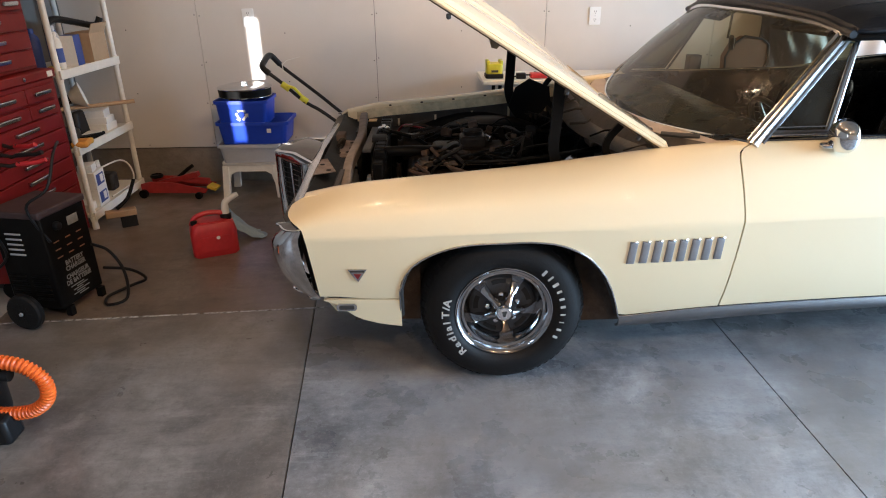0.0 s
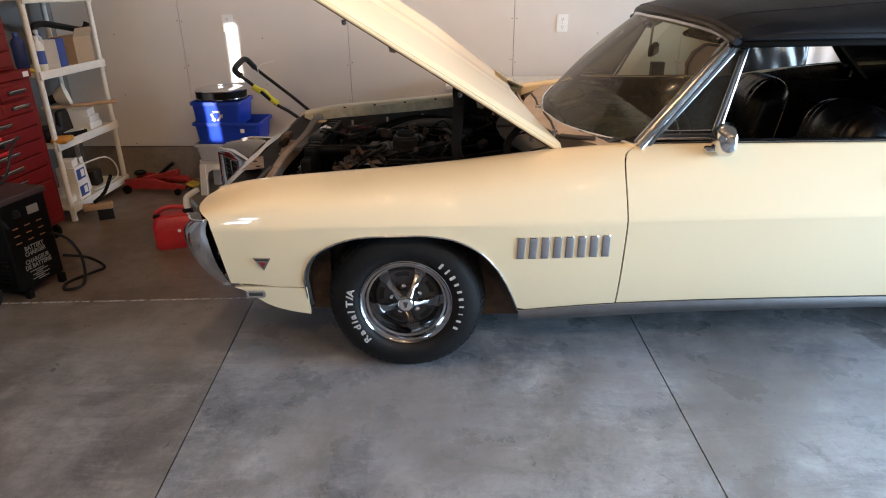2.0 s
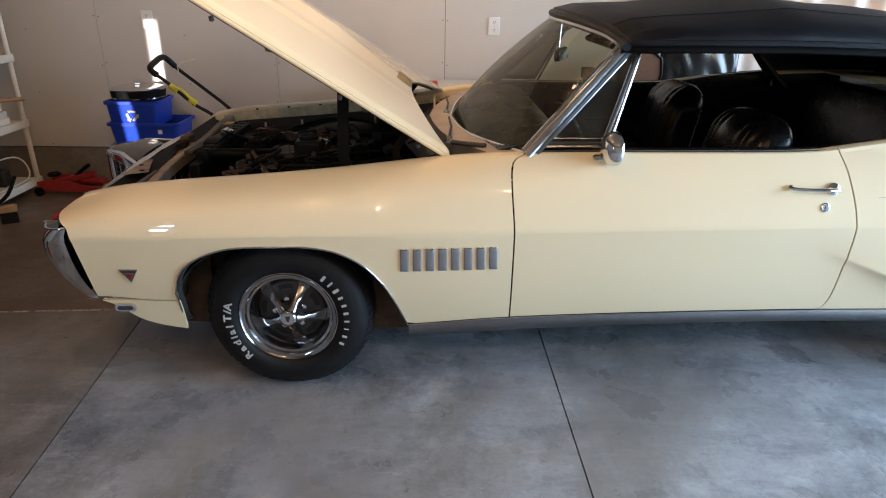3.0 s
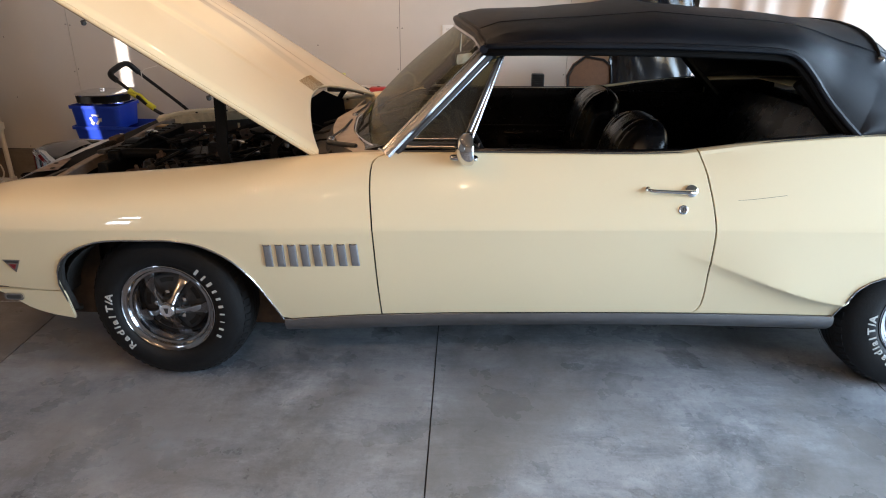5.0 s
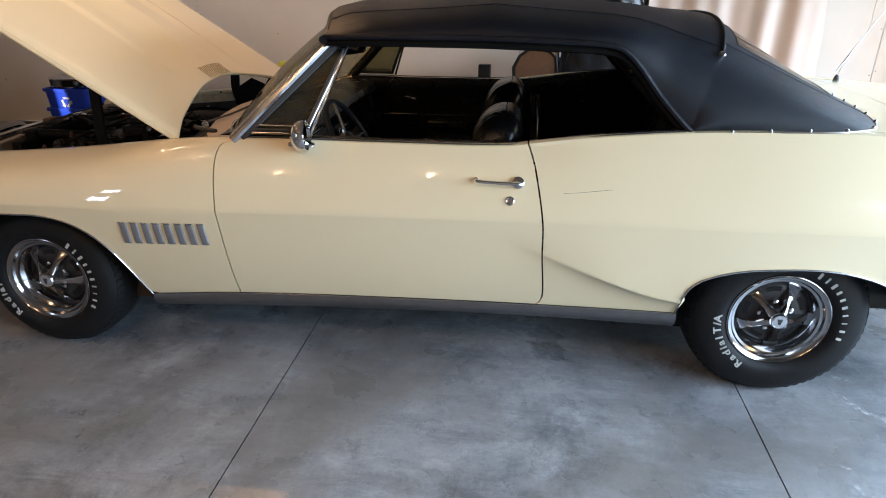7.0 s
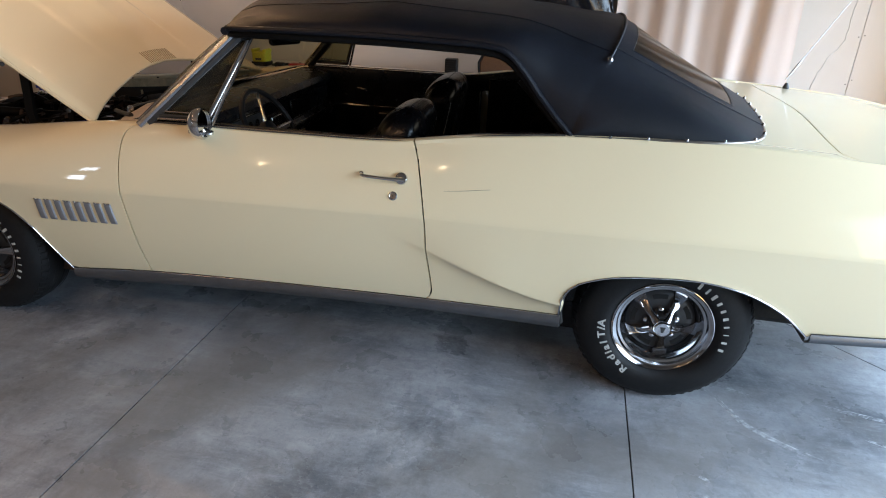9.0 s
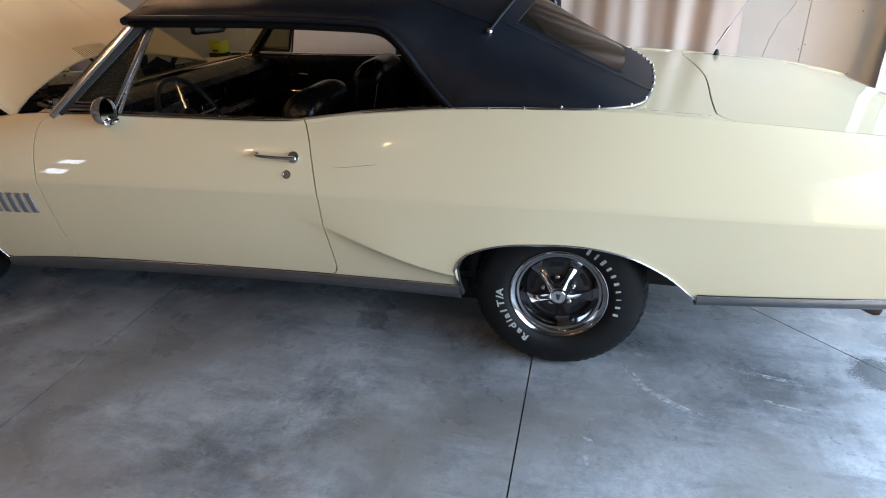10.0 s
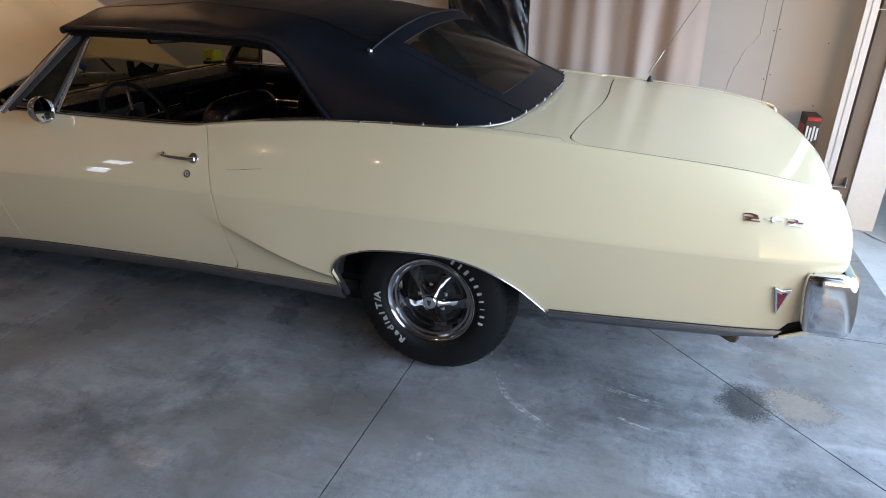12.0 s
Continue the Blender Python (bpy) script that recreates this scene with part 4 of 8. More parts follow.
for dx in (-0.065, 0.065):
    part("enamel", slab_shape([(-0.022, -0.003), (0.022, -0.003), (0.022, 0.002), (-0.022, 0.002)], 0.004, emblem_m @ Matrix.Translation((dx, 0.001, 0))), RED_ENAMEL, emblem)
part("scratch", slab_shape([(-0.085, -0.012), (-0.03, -0.0062), (0.02, 0.0012), (0.085, 0.011), (0.085, 0.012), (0.02, 0.0024), (-0.03, -0.0052), (-0.085, -0.0112)], 0.0006, on_flank(2.25, 0.842, 0.0008)), INK_DARK, quarters[0], "thin dark scratch in the paint")

# door handle, lock, mirror
for side in (0, 1):
    fl = Matrix() if not side else Matrix.Translation((0, 2 * MID_Y, 0)) @ Matrix.Diagonal((1, -1, 1, 1))
    h = part("door_handle", tube([fl @ Vector(p) for p in ((1.845, -0.022, 0.862), (1.86, -0.038, 0.863), (1.92, -0.043, 0.862), (1.985, -0.04, 0.86), (2.01, -0.03, 0.858))], 0.007, 10, smooth_steps=4, radii=[0.008, 0.0065, 0.0065, 0.008, 0.010]), CHROME, doors[side], "chrome pull handle")
    part("handle_base", lathe([(0.024, 0), (0.022, 0.008), (0.012, 0.014)], fl @ on_flank(2.0, 0.858, 0.0), 20), CHROME, h)
    part("handle_pad", lathe([(0.009, 0), (0.008, 0.008)], fl @ on_flank(1.845, 0.862, 0.0), 14), CHROME, h)
    lk = part("door_lock", lathe([(0.017, 0), (0.017, 0.003), (0.013, 0.005), (0.011, 0.0035)], fl @ on_flank(1.974, 0.795, 0.0), 20), DULL_CHROME, doors[side], "round key lock")
    part("keyhole", slab_shape(rounded(0.002, 0.009, 0.0009), 0.001, fl @ on_flank(1.974, 0.795, 0.004)), INK_DARK, lk)
mirror = part("door_mirror", slab_shape(rounded(0.105, 0.042, 0.018), 0.016, pose(1.178, 0.018, 0.949, 0, 0, -4)), CHROME, doors[0], "round chrome door mirror", bevel=0.005)
part("stem", tube([(1.195, 0.016, 0.958), (1.190, 0.006, 0.970), (1.180, -0.002, 0.988)], 0.013, 12, smooth_steps=4, radii=[0.024, 0.016, 0.014]), CHROME, mirror)
head_m = Matrix.Translation((1.146, -0.004, 0.994)) @ Vector((1.0, 0.07, 0.04)).to_track_quat("Z", "Y").to_matrix().to_4x4() @ Matrix.Diagonal((1.12, 1.12, 1.35, 1))
part("shell", lathe([(0.004, 0.000), (0.028, 0.004), (0.045, 0.014), (0.053, 0.025), (0.055, 0.034), (0.055, 0.042), (0.051, 0.047), (0.047, 0.046), (0.047, 0.040)], head_m, 32), CHROME, mirror)
part("glass", lathe([(0.046, 0.0405), (0.001, 0.0415)], head_m, 28), MIRROR, mirror)

# dark belt strips
belt = [(x, spline(TOP_Y, x) + 0.012, spline(TOP_Z, x) + 0.005) for x in spread(0.93, 2.02, 0.06)]
belt2 = [(x, spline(TOP_Y, x) + 0.012, spline(TOP_Z, x) + 0.005) for x in spread(2.05, 2.58, 0.06)]
for line in (belt, belt2):
    for pts in (line, far(line)):
        part("belt_strip", tube(pts, 0.004, 6), INK_DARK, car, "thin black belt strip")

# wheels
def wheel(hub_x, inset, hub_z, R, side, writing):
    """A five-spoke bright road wheel with a white-lettered tyre, its face towards -y of its own pose."""
    m = pose(hub_x, inset, hub_z) if not side else pose(hub_x, 2 * MID_Y - inset, hub_z, 0, 0, 180)
    deep = 0.021  # the rim and tyre stand back from the hub
    w = new("wheel")
    w.parent = car
    w.matrix_world = m
    turn = pose(0, 0, 0, 90)  # lathe height runs to -y
    tyre_profile = [(0.186, -0.175), (0.205, -0.186), (0.25, -0.195), (R - 0.035, -0.186), (R - 0.012, -0.168), (R - 0.003, -0.14), (R, -0.10), (R, -0.05), (R - 0.002, -0.028), (R - 0.008, -0.008), (R - 0.019, 0.012), (R - 0.034, 0.029), (R - 0.054, 0.042), (0.245, 0.0505), (0.225, 0.0505), (0.208, 0.044), (0.198, 0.035), (0.190, 0.026), (0.186, 0.012)]
    rubber = lathe([(r, h - deep) for r, h in tyre_profile], turn, 96, closed=True)
    for v in rubber.verts:  # flattened where it stands on the floor
        v.co.z = max(v.co.z, 0.0005 - hub_z)
    tyre = part("tyre", rubber, RUBBER, w, "black tyre with raised white letters")
    grooves = bmesh.new()
    for h in (-0.166, -0.131, -0.096, -0.066):
        lathe([(R + 0.0004, h - 0.004), (R + 0.0012, h), (R + 0.0004, h + 0.004)], turn, 72, bm=grooves, closed=True)
    for v in grooves.verts:
        v.co.z = max(v.co.z, 0.001 - hub_z)
    part("tread_groove", grooves, VOID, tyre)
    block_me = None
    for k in range(60):
        a = 360 * k / 60
        if abs(a - 270) < 16:
            continue
        mm = turn @ pose(0, 0, 0, 0, 0, a) @ pose(R - 0.0125, 0, -deep, 0, 60, 0)
        if block_me is None:
            ob = part("tread_block", box((0.034, 0.021, 0.005), (0, 0, 0), taper=0.85), RUBBER, tyre, smooth=0)
            block_me = ob.data
        else:
            ob = new("tread_block", block_me)
            ob.parent = tyre
        ob.matrix_local = mm
    # sidewall writing
    r0 = 0.229

    def on_wall(angle, radius):
        return turn @ pose(0, 0, 0, 0, 0, angle) @ Matrix.Translation((radius, 0, 0.0515 - deep)) @ pose(0, 0, 0, 0, 0, -90)

    letters = bmesh.new()
    angle = -136.0 + writing
    for ch, step in (("R", 9.6), ("a", 9.2), ("d", 7.8), ("i", 6.6), ("a", 7.4), ("l", 8.6), (" ", 1.5), ("T", 8.0), ("/", 6.6), ("A", 0.0)):
        if ch != " ":
            lettering(ch, 0.040, 0.0012, on_wall(angle, r0 - (0.003 if ch in "aidl" else 0)) @ Matrix.Diagonal((1.2, 1, 1, 1)), letters, 0.0009)
        angle -= step * 0.89
    part("tyre_writing", letters, LETTER_WHITE, tyre, "raised white letters", smooth=0)
    for k in range(10):
        wd, hg = (0.011, 0.008, 0.012, 0.010, 0.010, 0.011, 0.007, 0.004, 0.009, 0.010)[k], 0.026 if k < 3 else 0.020
        part("maker_mark", slab_shape(rounded(wd, hg, 0.002, 2), 0.0012, on_wall(50 + writing - k * 8.6, r0)), LETTER_WHITE, tyre, smooth=0)
    # rim
    rim_profile = [(0.120, -0.12), (0.129, -0.058), (0.132, -0.040), (0.138, -0.030), (0.143, -0.012), (0.152, -0.004), (0.157, 0.010), (0.166, 0.013), (0.172, 0.023), (0.182, 0.026), (0.1885, 0.034), (0.1915, 0.033), (0.191, 0.022), (0.178, 0.008), (0.165, -0.02), (0.16, -0.12)]
    rim = part("rim", lathe([(r, h - deep) for r, h in rim_profile], turn, 64, closed=True), WHEEL_CHROME, w, "polished chrome rim and trim ring")
    disc = part("disc", lathe([(0.137, -0.072), (0.130, -0.060), (0.116, -0.053), (0.092, -0.049), (0.060, -0.046), (0.046, -0.020), (0.001, -0.018)], turn, 48), WHEEL_GREY, w, "dark grey wheel disc with slots")
    for k in range(5):
        a = -81 + 72 * k
        o = []
        for px, py in ((0.034, 0.015), (0.06, 0.0105), (0.09, 0.0125), (0.115, 0.018), (0.134, 0.029)):
            o.append((px, py))
        outline = o + [(px, -py) for px, py in reversed(o)]
        mm = turn @ pose(0, 0, 0, 0, 0, a)
        bm = bmesh.new()
        top_h = {0.034: 0.014, 0.06: -0.004, 0.09: -0.024, 0.115: -0.042, 0.134: -0.060}
        ridge, left, right, lo_l, lo_r = [], [], [], [], []
        for px, py in o:
            h = top_h[px]
            ridge.append(bm.verts.new(mm @ Vector((px, 0, h + 0.004))))
            left.append(bm.verts.new(mm @ Vector((px, py, h))))
            right.append(bm.verts.new(mm @ Vector((px, -py, h))))
            lo_l.append(bm.verts.new(mm @ Vector((px, py * 1.25, h - 0.022))))
            lo_r.append(bm.verts.new(mm @ Vector((px, -py * 1.25, h - 0.022))))
        for i in range(len(o) - 1):
            for p, q in ((lo_r, right), (right, ridge), (ridge, left), (left, lo_l)):
                bm.faces.new((p[i], p[i + 1], q[i + 1], q[i]))
        part("spoke", bm, WHEEL_CHROME, w, smooth=60)
        # slot between the spokes, lug nut
        sl = [(0.098 * math.cos(t), 0.098 * math.sin(t)) for t in [radians(-15 + 5 * i) for i in range(7)]]
        sl += [(0.117 * math.cos(t), 0.117 * math.sin(t)) for t in [radians(15 - 5 * i) for i in range(7)]]
        part("slot", slab_shape(sl, 0.003, turn @ pose(0, 0, -0.0520, 0, 0, a + 36)), VOID, disc)
        lug = turn @ pose(0, 0, 0, 0, 0, a + 36) @ Matrix.Translation((0.060, 0, -0.050))
        part("lug_nut", lathe([(0.014, 0), (0.0135, 0.012), (0.011, 0.026), (0.004, 0.030)], lug, 8), CHROME, w)
    cap = part("centre_cap", lathe([(0.036, -0.02), (0.035, 0.014), (0.032, 0.023), (0.028, 0.027), (0.0265, 0.0235), (0.001, 0.024)], turn, 32), CHROME, w)
    part("cap_emblem", lathe([(0.024, 0.0237), (0.023, 0.0255), (0.001, 0.0261)], turn, 24), SILVER_ENAMEL, cap)
    part("cap_mark", slab_shape([(-0.010, 0.012), (0.010, 0.012), (0.004, -0.012), (-0.004, -0.012)], 0.0012, turn @ Matrix.Translation((0, 0, 0.0261))), INK_DARK, cap)
    part("hub_collar", lathe([(0.049, -0.03), (0.047, 0.002), (0.037, 0.004)], turn, 32), VOID, w)
    part("brake_drum", lathe([(0.125, -0.16), (0.125, -0.095), (0.05, -0.09)], turn, 32), RUSTY, w)
    return w


for side in (0, 1):
    wheel(-0.004, 0.0, 0.320, 0.327, side, 0)
    wheel(3.033, 0.060, 0.336, 0.344, side, 14)

# front bumper: rounded chrome ends, headlamps, chrome-framed beak in the middle
def swept(path, section, bend=None):
    """Rows of points: a section of (inset, z) carried along a plan path; bend(z) shifts x."""
    rows = []
    n = len(path)
    for i, (x, y) in enumerate(path):
        a, b = path[max(i - 1, 0)], path[min(i + 1, n - 1)]
        dx, dy = b[0] - a[0], b[1] - a[1]
        ln = math.hypot(dx, dy) or 1
        nx, ny = -dy / ln, dx / ln
        f = i / (n - 1)
        rows.append([(x + nx * inset + (bend(z, f) if bend else 0), y + ny * inset, z) for inset, z in section])
    return rows


def smooth_path(pts, steps=5):
    out = []
    for i in range(len(pts) - 1):
        p0, p1, p2, p3 = (Vector(pts[k]) for k in (max(i - 1, 0), i, i + 1, min(i + 2, len(pts) - 1)))
        for k in range(steps):
            t = k / steps
            q = 0.5 * (2 * p1 + (p2 - p0) * t + (2 * p0 - 5 * p1 + 4 * p2 - p3) * t * t + (3 * p1 - p0 - 3 * p2 + p3) * t**3)
            out.append((q.x, q.y))
    return out + [tuple(pts[-1])]


POD_FRONT = [(0.40, 0.115), (0.431, 0.072), (0.475, 0.034), (0.528, 0.012), (0.575, 0.0), (0.633, 0.0), (0.673, 0.015), (0.705, 0.040), (0.722, 0.058)]
POD_SIDE = [(0.40, 0.068), (0.437, 0.046), (0.524, 0.022), (0.637, 0.010), (0.729, 0.0)]
pod_path = smooth_path([(-0.772, -0.070), (-0.80, -0.070), (-0.832, -0.064), (-0.857, -0.044), (-0.872, -0.010), (-0.876, 0.03), (-0.870, 0.065), (-0.850, 0.088), (-0.815, 0.098)], 5)
pod_section = [(0.010, 0.408), (0.005, 0.409), (0.002, 0.415)] + [(0.0, 0.425 + 0.025 * k) for k in range(12)] + [(0.004, 0.704), (0.012, 0.711), (0.024, 0.715), (0.040, 0.716)]
pod_rows = swept(pod_path, pod_section, lambda z, f: spline(POD_SIDE, z) * (1 - ease(f * 2.2)) + spline(POD_FRONT, z) * ease(f * 2.2))
pod_rows = [[(x + 0.022 * ease((z - 0.655) / 0.06), y + 0.09 * max(0.0, (0.672 - z) / 0.37) ** 1.7 - 0.8 * max(0.0, y + 0.045) * ease((z - 0.60) / 0.11), z) for x, y, z in r] for r in pod_rows]
bumpers = both("front_bumper", pod_rows, CHROME, car, "chrome wrap-round front bumper end", thick=0.004)
bumper = bumpers[0]
for side in (0, 1):
    lid = [[other_side(p) if side else p for p in line] for line in ([r[-1] for r in pod_rows], [tuple(Vector(r[-1]).lerp(Vector((-0.79, -0.030, 0.719)), 0.6)) for r in pod_rows], [(-0.79, -0.030, 0.720)] * len(pod_rows))]
    part("bumper_top", sheet(lid, flip=bool(side)), DARK_CHROME, bumpers[side], thick=0.003)
# black sheets paint the shade behind the bumper end and round the headlamps
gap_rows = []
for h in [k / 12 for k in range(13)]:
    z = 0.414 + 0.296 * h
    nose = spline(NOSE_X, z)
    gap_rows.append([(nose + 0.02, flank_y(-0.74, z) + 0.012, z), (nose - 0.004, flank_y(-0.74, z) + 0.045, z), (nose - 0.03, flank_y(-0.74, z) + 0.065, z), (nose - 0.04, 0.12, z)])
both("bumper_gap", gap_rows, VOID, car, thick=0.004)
for side in (0, 1):
    def fm(p):
        return other_side(p) if side else p
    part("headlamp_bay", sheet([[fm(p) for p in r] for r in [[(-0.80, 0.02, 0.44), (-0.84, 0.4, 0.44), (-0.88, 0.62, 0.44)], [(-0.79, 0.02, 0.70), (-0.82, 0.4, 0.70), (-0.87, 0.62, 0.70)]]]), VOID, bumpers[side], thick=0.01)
    part("bumper_shelf", sheet([[fm(p) for p in r] for r in [[(-0.80, -0.04, 0.712), (-0.835, 0.06, 0.708), (-0.84, 0.5, 0.70)], [(-0.74, 0.03, 0.716), (-0.75, 0.12, 0.708), (-0.75, 0.5, 0.70)]]], flip=bool(side)), BAY, bumpers[side], thick=0.006)
    # side of the beak: dark recess with thin bright bars in a chrome frame
    a0, a1 = (-0.835, 0.69), (-1.0, 0.85)

    def beak(f, z, out=0.0):
        return fm((a0[0] + (a1[0] - a0[0]) * f - out * 0.7, a0[1] + (a1[1] - a0[1]) * f - out * 0.7, z))

    panel = part("grille", sheet([[beak(f, 0.43, -0.014) for f in (0, 0.5, 1)], [beak(f, 0.745, -0.014) for f in (0, 0.5, 1)]]), VOID, car, "black grille with thin bright bars in a chrome frame", thick=0.006)
    frame_pts = [beak(0.0, 0.44), beak(0.0, 0.735), beak(0.5, 0.744), beak(1.0, 0.748), beak(1.0, 0.60), beak(0.97, 0.44), beak(0.5, 0.43), beak(0.0, 0.44)]
    part("grille_frame", tube(frame_pts, 0.029, 14), CHROME, panel)
    part("grille_post", tube([beak(0.03, 0.742, 0.006), beak(0.02, 0.60, 0.012), beak(0.01, 0.44, 0.006)], 0.034, 12), CHROME, panel)
    part("grille_post", tube([beak(0.64, 0.735, 0.004), beak(0.60, 0.44, 0.004)], 0.006, 8), CHROME, panel)
    for k in range(11):
        z = 0.462 + 0.025 * k
        part("grille_bar", tube([beak(0.07, z - 0.006, 0.002), beak(0.58, z, 0.002)], 0.0026, 6), DULL_CHROME, panel)
        part("grille_bar", tube([beak(0.68, z, 0.002), beak(0.94, z, 0.002)], 0.0022, 6), GREASE, panel)
    header = []
    for dx, dz in ((-0.040, -0.022), (-0.034, -0.004), (-0.018, 0.003), (-0.004, 0.0), (0.004, -0.008), (0.004, -0.03)):
        header.append([fm((x + dx, y, z + dz)) for y, x, z in ((0.15, -0.800, 0.704), (0.30, -0.796, 0.717), (0.50, -0.794, 0.734), (0.70, -0.797, 0.748), (0.915, -0.80, 0.757))])
    part("header_trim", sheet(header, flip=not side), DULL_CHROME, car, "chrome header strip", thick=0.003)
beak_top = [[(-0.825, 0.72, 0.742), (-0.815, 0.80, 0.758), (-0.812, 0.90, 0.764), (-0.815, 0.97, 0.762), (-0.825, 1.03, 0.75)],
            [(-0.90, 0.742, 0.757), (-0.90, 0.82, 0.772), (-0.90, 0.915, 0.777), (-0.90, 1.01, 0.775), (-0.90, 1.088, 0.765)],
            [(-0.985, 0.825, 0.760), (-0.995, 0.87, 0.768), (-1.0, 0.915, 0.771), (-0.995, 0.96, 0.77), (-0.985, 1.005, 0.765)],
            [(-1.008, 0.842, 0.752), (-1.018, 0.88, 0.757), (-1.022, 0.915, 0.759), (-1.018, 0.95, 0.758), (-1.008, 0.988, 0.756)],
            [(-1.012, 0.845, 0.725), (-1.022, 0.88, 0.728), (-1.026, 0.915, 0.73), (-1.022, 0.95, 0.73), (-1.012, 0.985, 0.728)]]
part("beak_cap", sheet(beak_top, flip=True), DARK_CHROME, bumper, "chrome cap over the grille with a dark reflection in its colour", thick=0.006)
part("beak_front", sheet([[(-1.012, 0.845, 0.73), (-1.026, 0.915, 0.733), (-1.012, 0.985, 0.733)], [(-1.01, 0.845, 0.58), (-1.024, 0.915, 0.58), (-1.01, 0.985, 0.58)], [(-0.99, 0.84, 0.43), (-1.005, 0.915, 0.43), (-0.99, 0.99, 0.43)]]), CHROME, bumper, thick=0.006)
part("bumper_bar", sheet([[(-0.79, 0.06, 0.395), (-0.87, 0.5, 0.39), (-0.98, 0.915, 0.39), (-0.87, 1.33, 0.40), (-0.79, 1.77, 0.41)], [(-0.82, 0.06, 0.41), (-0.89, 0.5, 0.42), (-1.0, 0.915, 0.43), (-0.89, 1.33, 0.43), (-0.82, 1.77, 0.42)], [(-0.80, 0.06, 0.43), (-0.87, 0.5, 0.44), (-0.98, 0.915, 0.45), (-0.87, 1.33, 0.45), (-0.80, 1.77, 0.44)]]), CHROME, bumper, thick=0.008)
part("front_apron", sheet([[(-0.66, 0.08, 0.30), (-0.76, 0.915, 0.28), (-0.66, 1.75, 0.32)], [(-0.74, 0.08, 0.41), (-0.86, 0.915, 0.40), (-0.74, 1.75, 0.42)]]), PAINT, car, thick=0.01)

# hood, propped open on its rear hinges
HOOD_A = radians(31.64)
HOOD_EDGE = [(0.13, 0.0), (0.20, 0.036), (0.30, 0.08), (0.50, 0.148), (0.72, 0.205), (0.915, 0.222)]


def hood_point(u, v, drop=0.0):
    """u metres up the hood from its rear corner, v across."""
    w = abs(v - MID_Y)
    crown = 0.045 * (1 - (w / 0.785) ** 2) * min(1, 0.35 + u)
    peak = 0.022 * max(0, 1 - w / 0.20) + 0.012 * ease((0.34 - w) / 0.04) * min(1, u)
    tip = 0.05 * max(0, u - 1.25) ** 2 / 0.12
    h = crown + peak * min(1, u * 1.5) - tip - drop - 0.012 * ease((0.02 - (0.785 - w)) / 0.02)
    return (0.62 - u * math.cos(HOOD_A) + h * math.sin(HOOD_A), v, 0.945 + u * math.sin(HOOD_A) + h * math.cos(HOOD_A))


def hood_u(v, f):
    w = min(v, 2 * MID_Y - v)
    lo = spline(HOOD_EDGE, max(0.13, w))
    hi = 1.36 + 0.27 * ease(1 - abs(v - MID_Y) / 0.785)
    return lo + (hi - lo) * f


vs_ = [0.13, 0.14, 0.15] + spread(0.18, 0.56, 0.05) + [0.575, 0.59, 0.605, 0.62] + spread(0.66, 1.17, 0.032) + [1.21, 1.225, 1.24, 1.255] + spread(1.27, 1.65, 0.05) + [1.68, 1.69, 1.70]
hood_rows = [[hood_point(hood_u(v, f), v) for v in vs_] for f in [k / 26 for k in range(27)]]
hood = part("hood", sheet(hood_rows), PAINT, car, "open cream hood with a raised centre", thick=0.006)
# folded edges and the inner frame
edge_near = [hood_point(hood_u(0.13, f), 0.132, 0.011) for f in [k / 20 for k in range(21)]]
part("hood_flange", tube(edge_near, 0.0085, 8), PAINT, hood)
fold_line = [hood_point(hood_u(0.13, f), 0.138, 0.023) for f in [k / 20 for k in range(21)]]
part("hood_hem", tube(fold_line, 0.005, 8), RUSTY, hood, "rusty folded hem of the hood")
part("hood_flange", tube([(x, 2 * MID_Y - y, z) for x, y, z in edge_near], 0.0085, 8), PAINT, hood)
rear_edge = [hood_point(hood_u(v, 0.0), v, 0.008) for v in vs_]
part("hood_flange", tube(rear_edge, 0.008, 8), PAINT, hood)
under = [[hood_point(hood_u(v, 0.03 + 0.94 * f), v, 0.03) for v in spread(0.17, 1.66, 0.1)] for f in [k / 10 for k in range(11)]]
part("hood_inner_frame", sheet(under), PRIMER, hood, "dusty hood underside", thick=0.01)
for u in (0.35, 0.75, 1.15):
    part("hood_rib", tube([hood_point(u, v, 0.045) for v in spread(0.2, 1.63, 0.15)], 0.02, 6), PRIMER, hood)
for u in (0.12, 0.45, 0.95):
    p = hood_point(u, 0.128, 0.026)
    part("hood_bumper", lathe([(0.009, 0), (0.009, 0.012), (0.005, 0.016)], Matrix.Translation(p) @ pose(0, 0, 0, 200, 0, 0), 10), INK_DARK, hood)
for v0 in (0.80,):
    for k in range(15):
        v = v0 + 0.0155 * k
        pts = [hood_point(u, v, -0.001) for u in (0.215, 0.255, 0.295)]
        rows = [[(p[0] + 0.0, p[1] - 0.0015, p[2]) for p in pts], [(p[0], p[1] + 0.0015, p[2]) for p in pts]]
        part("hood_vent_slot", sheet(rows), SLOT_TAN, hood, thick=0.0015)
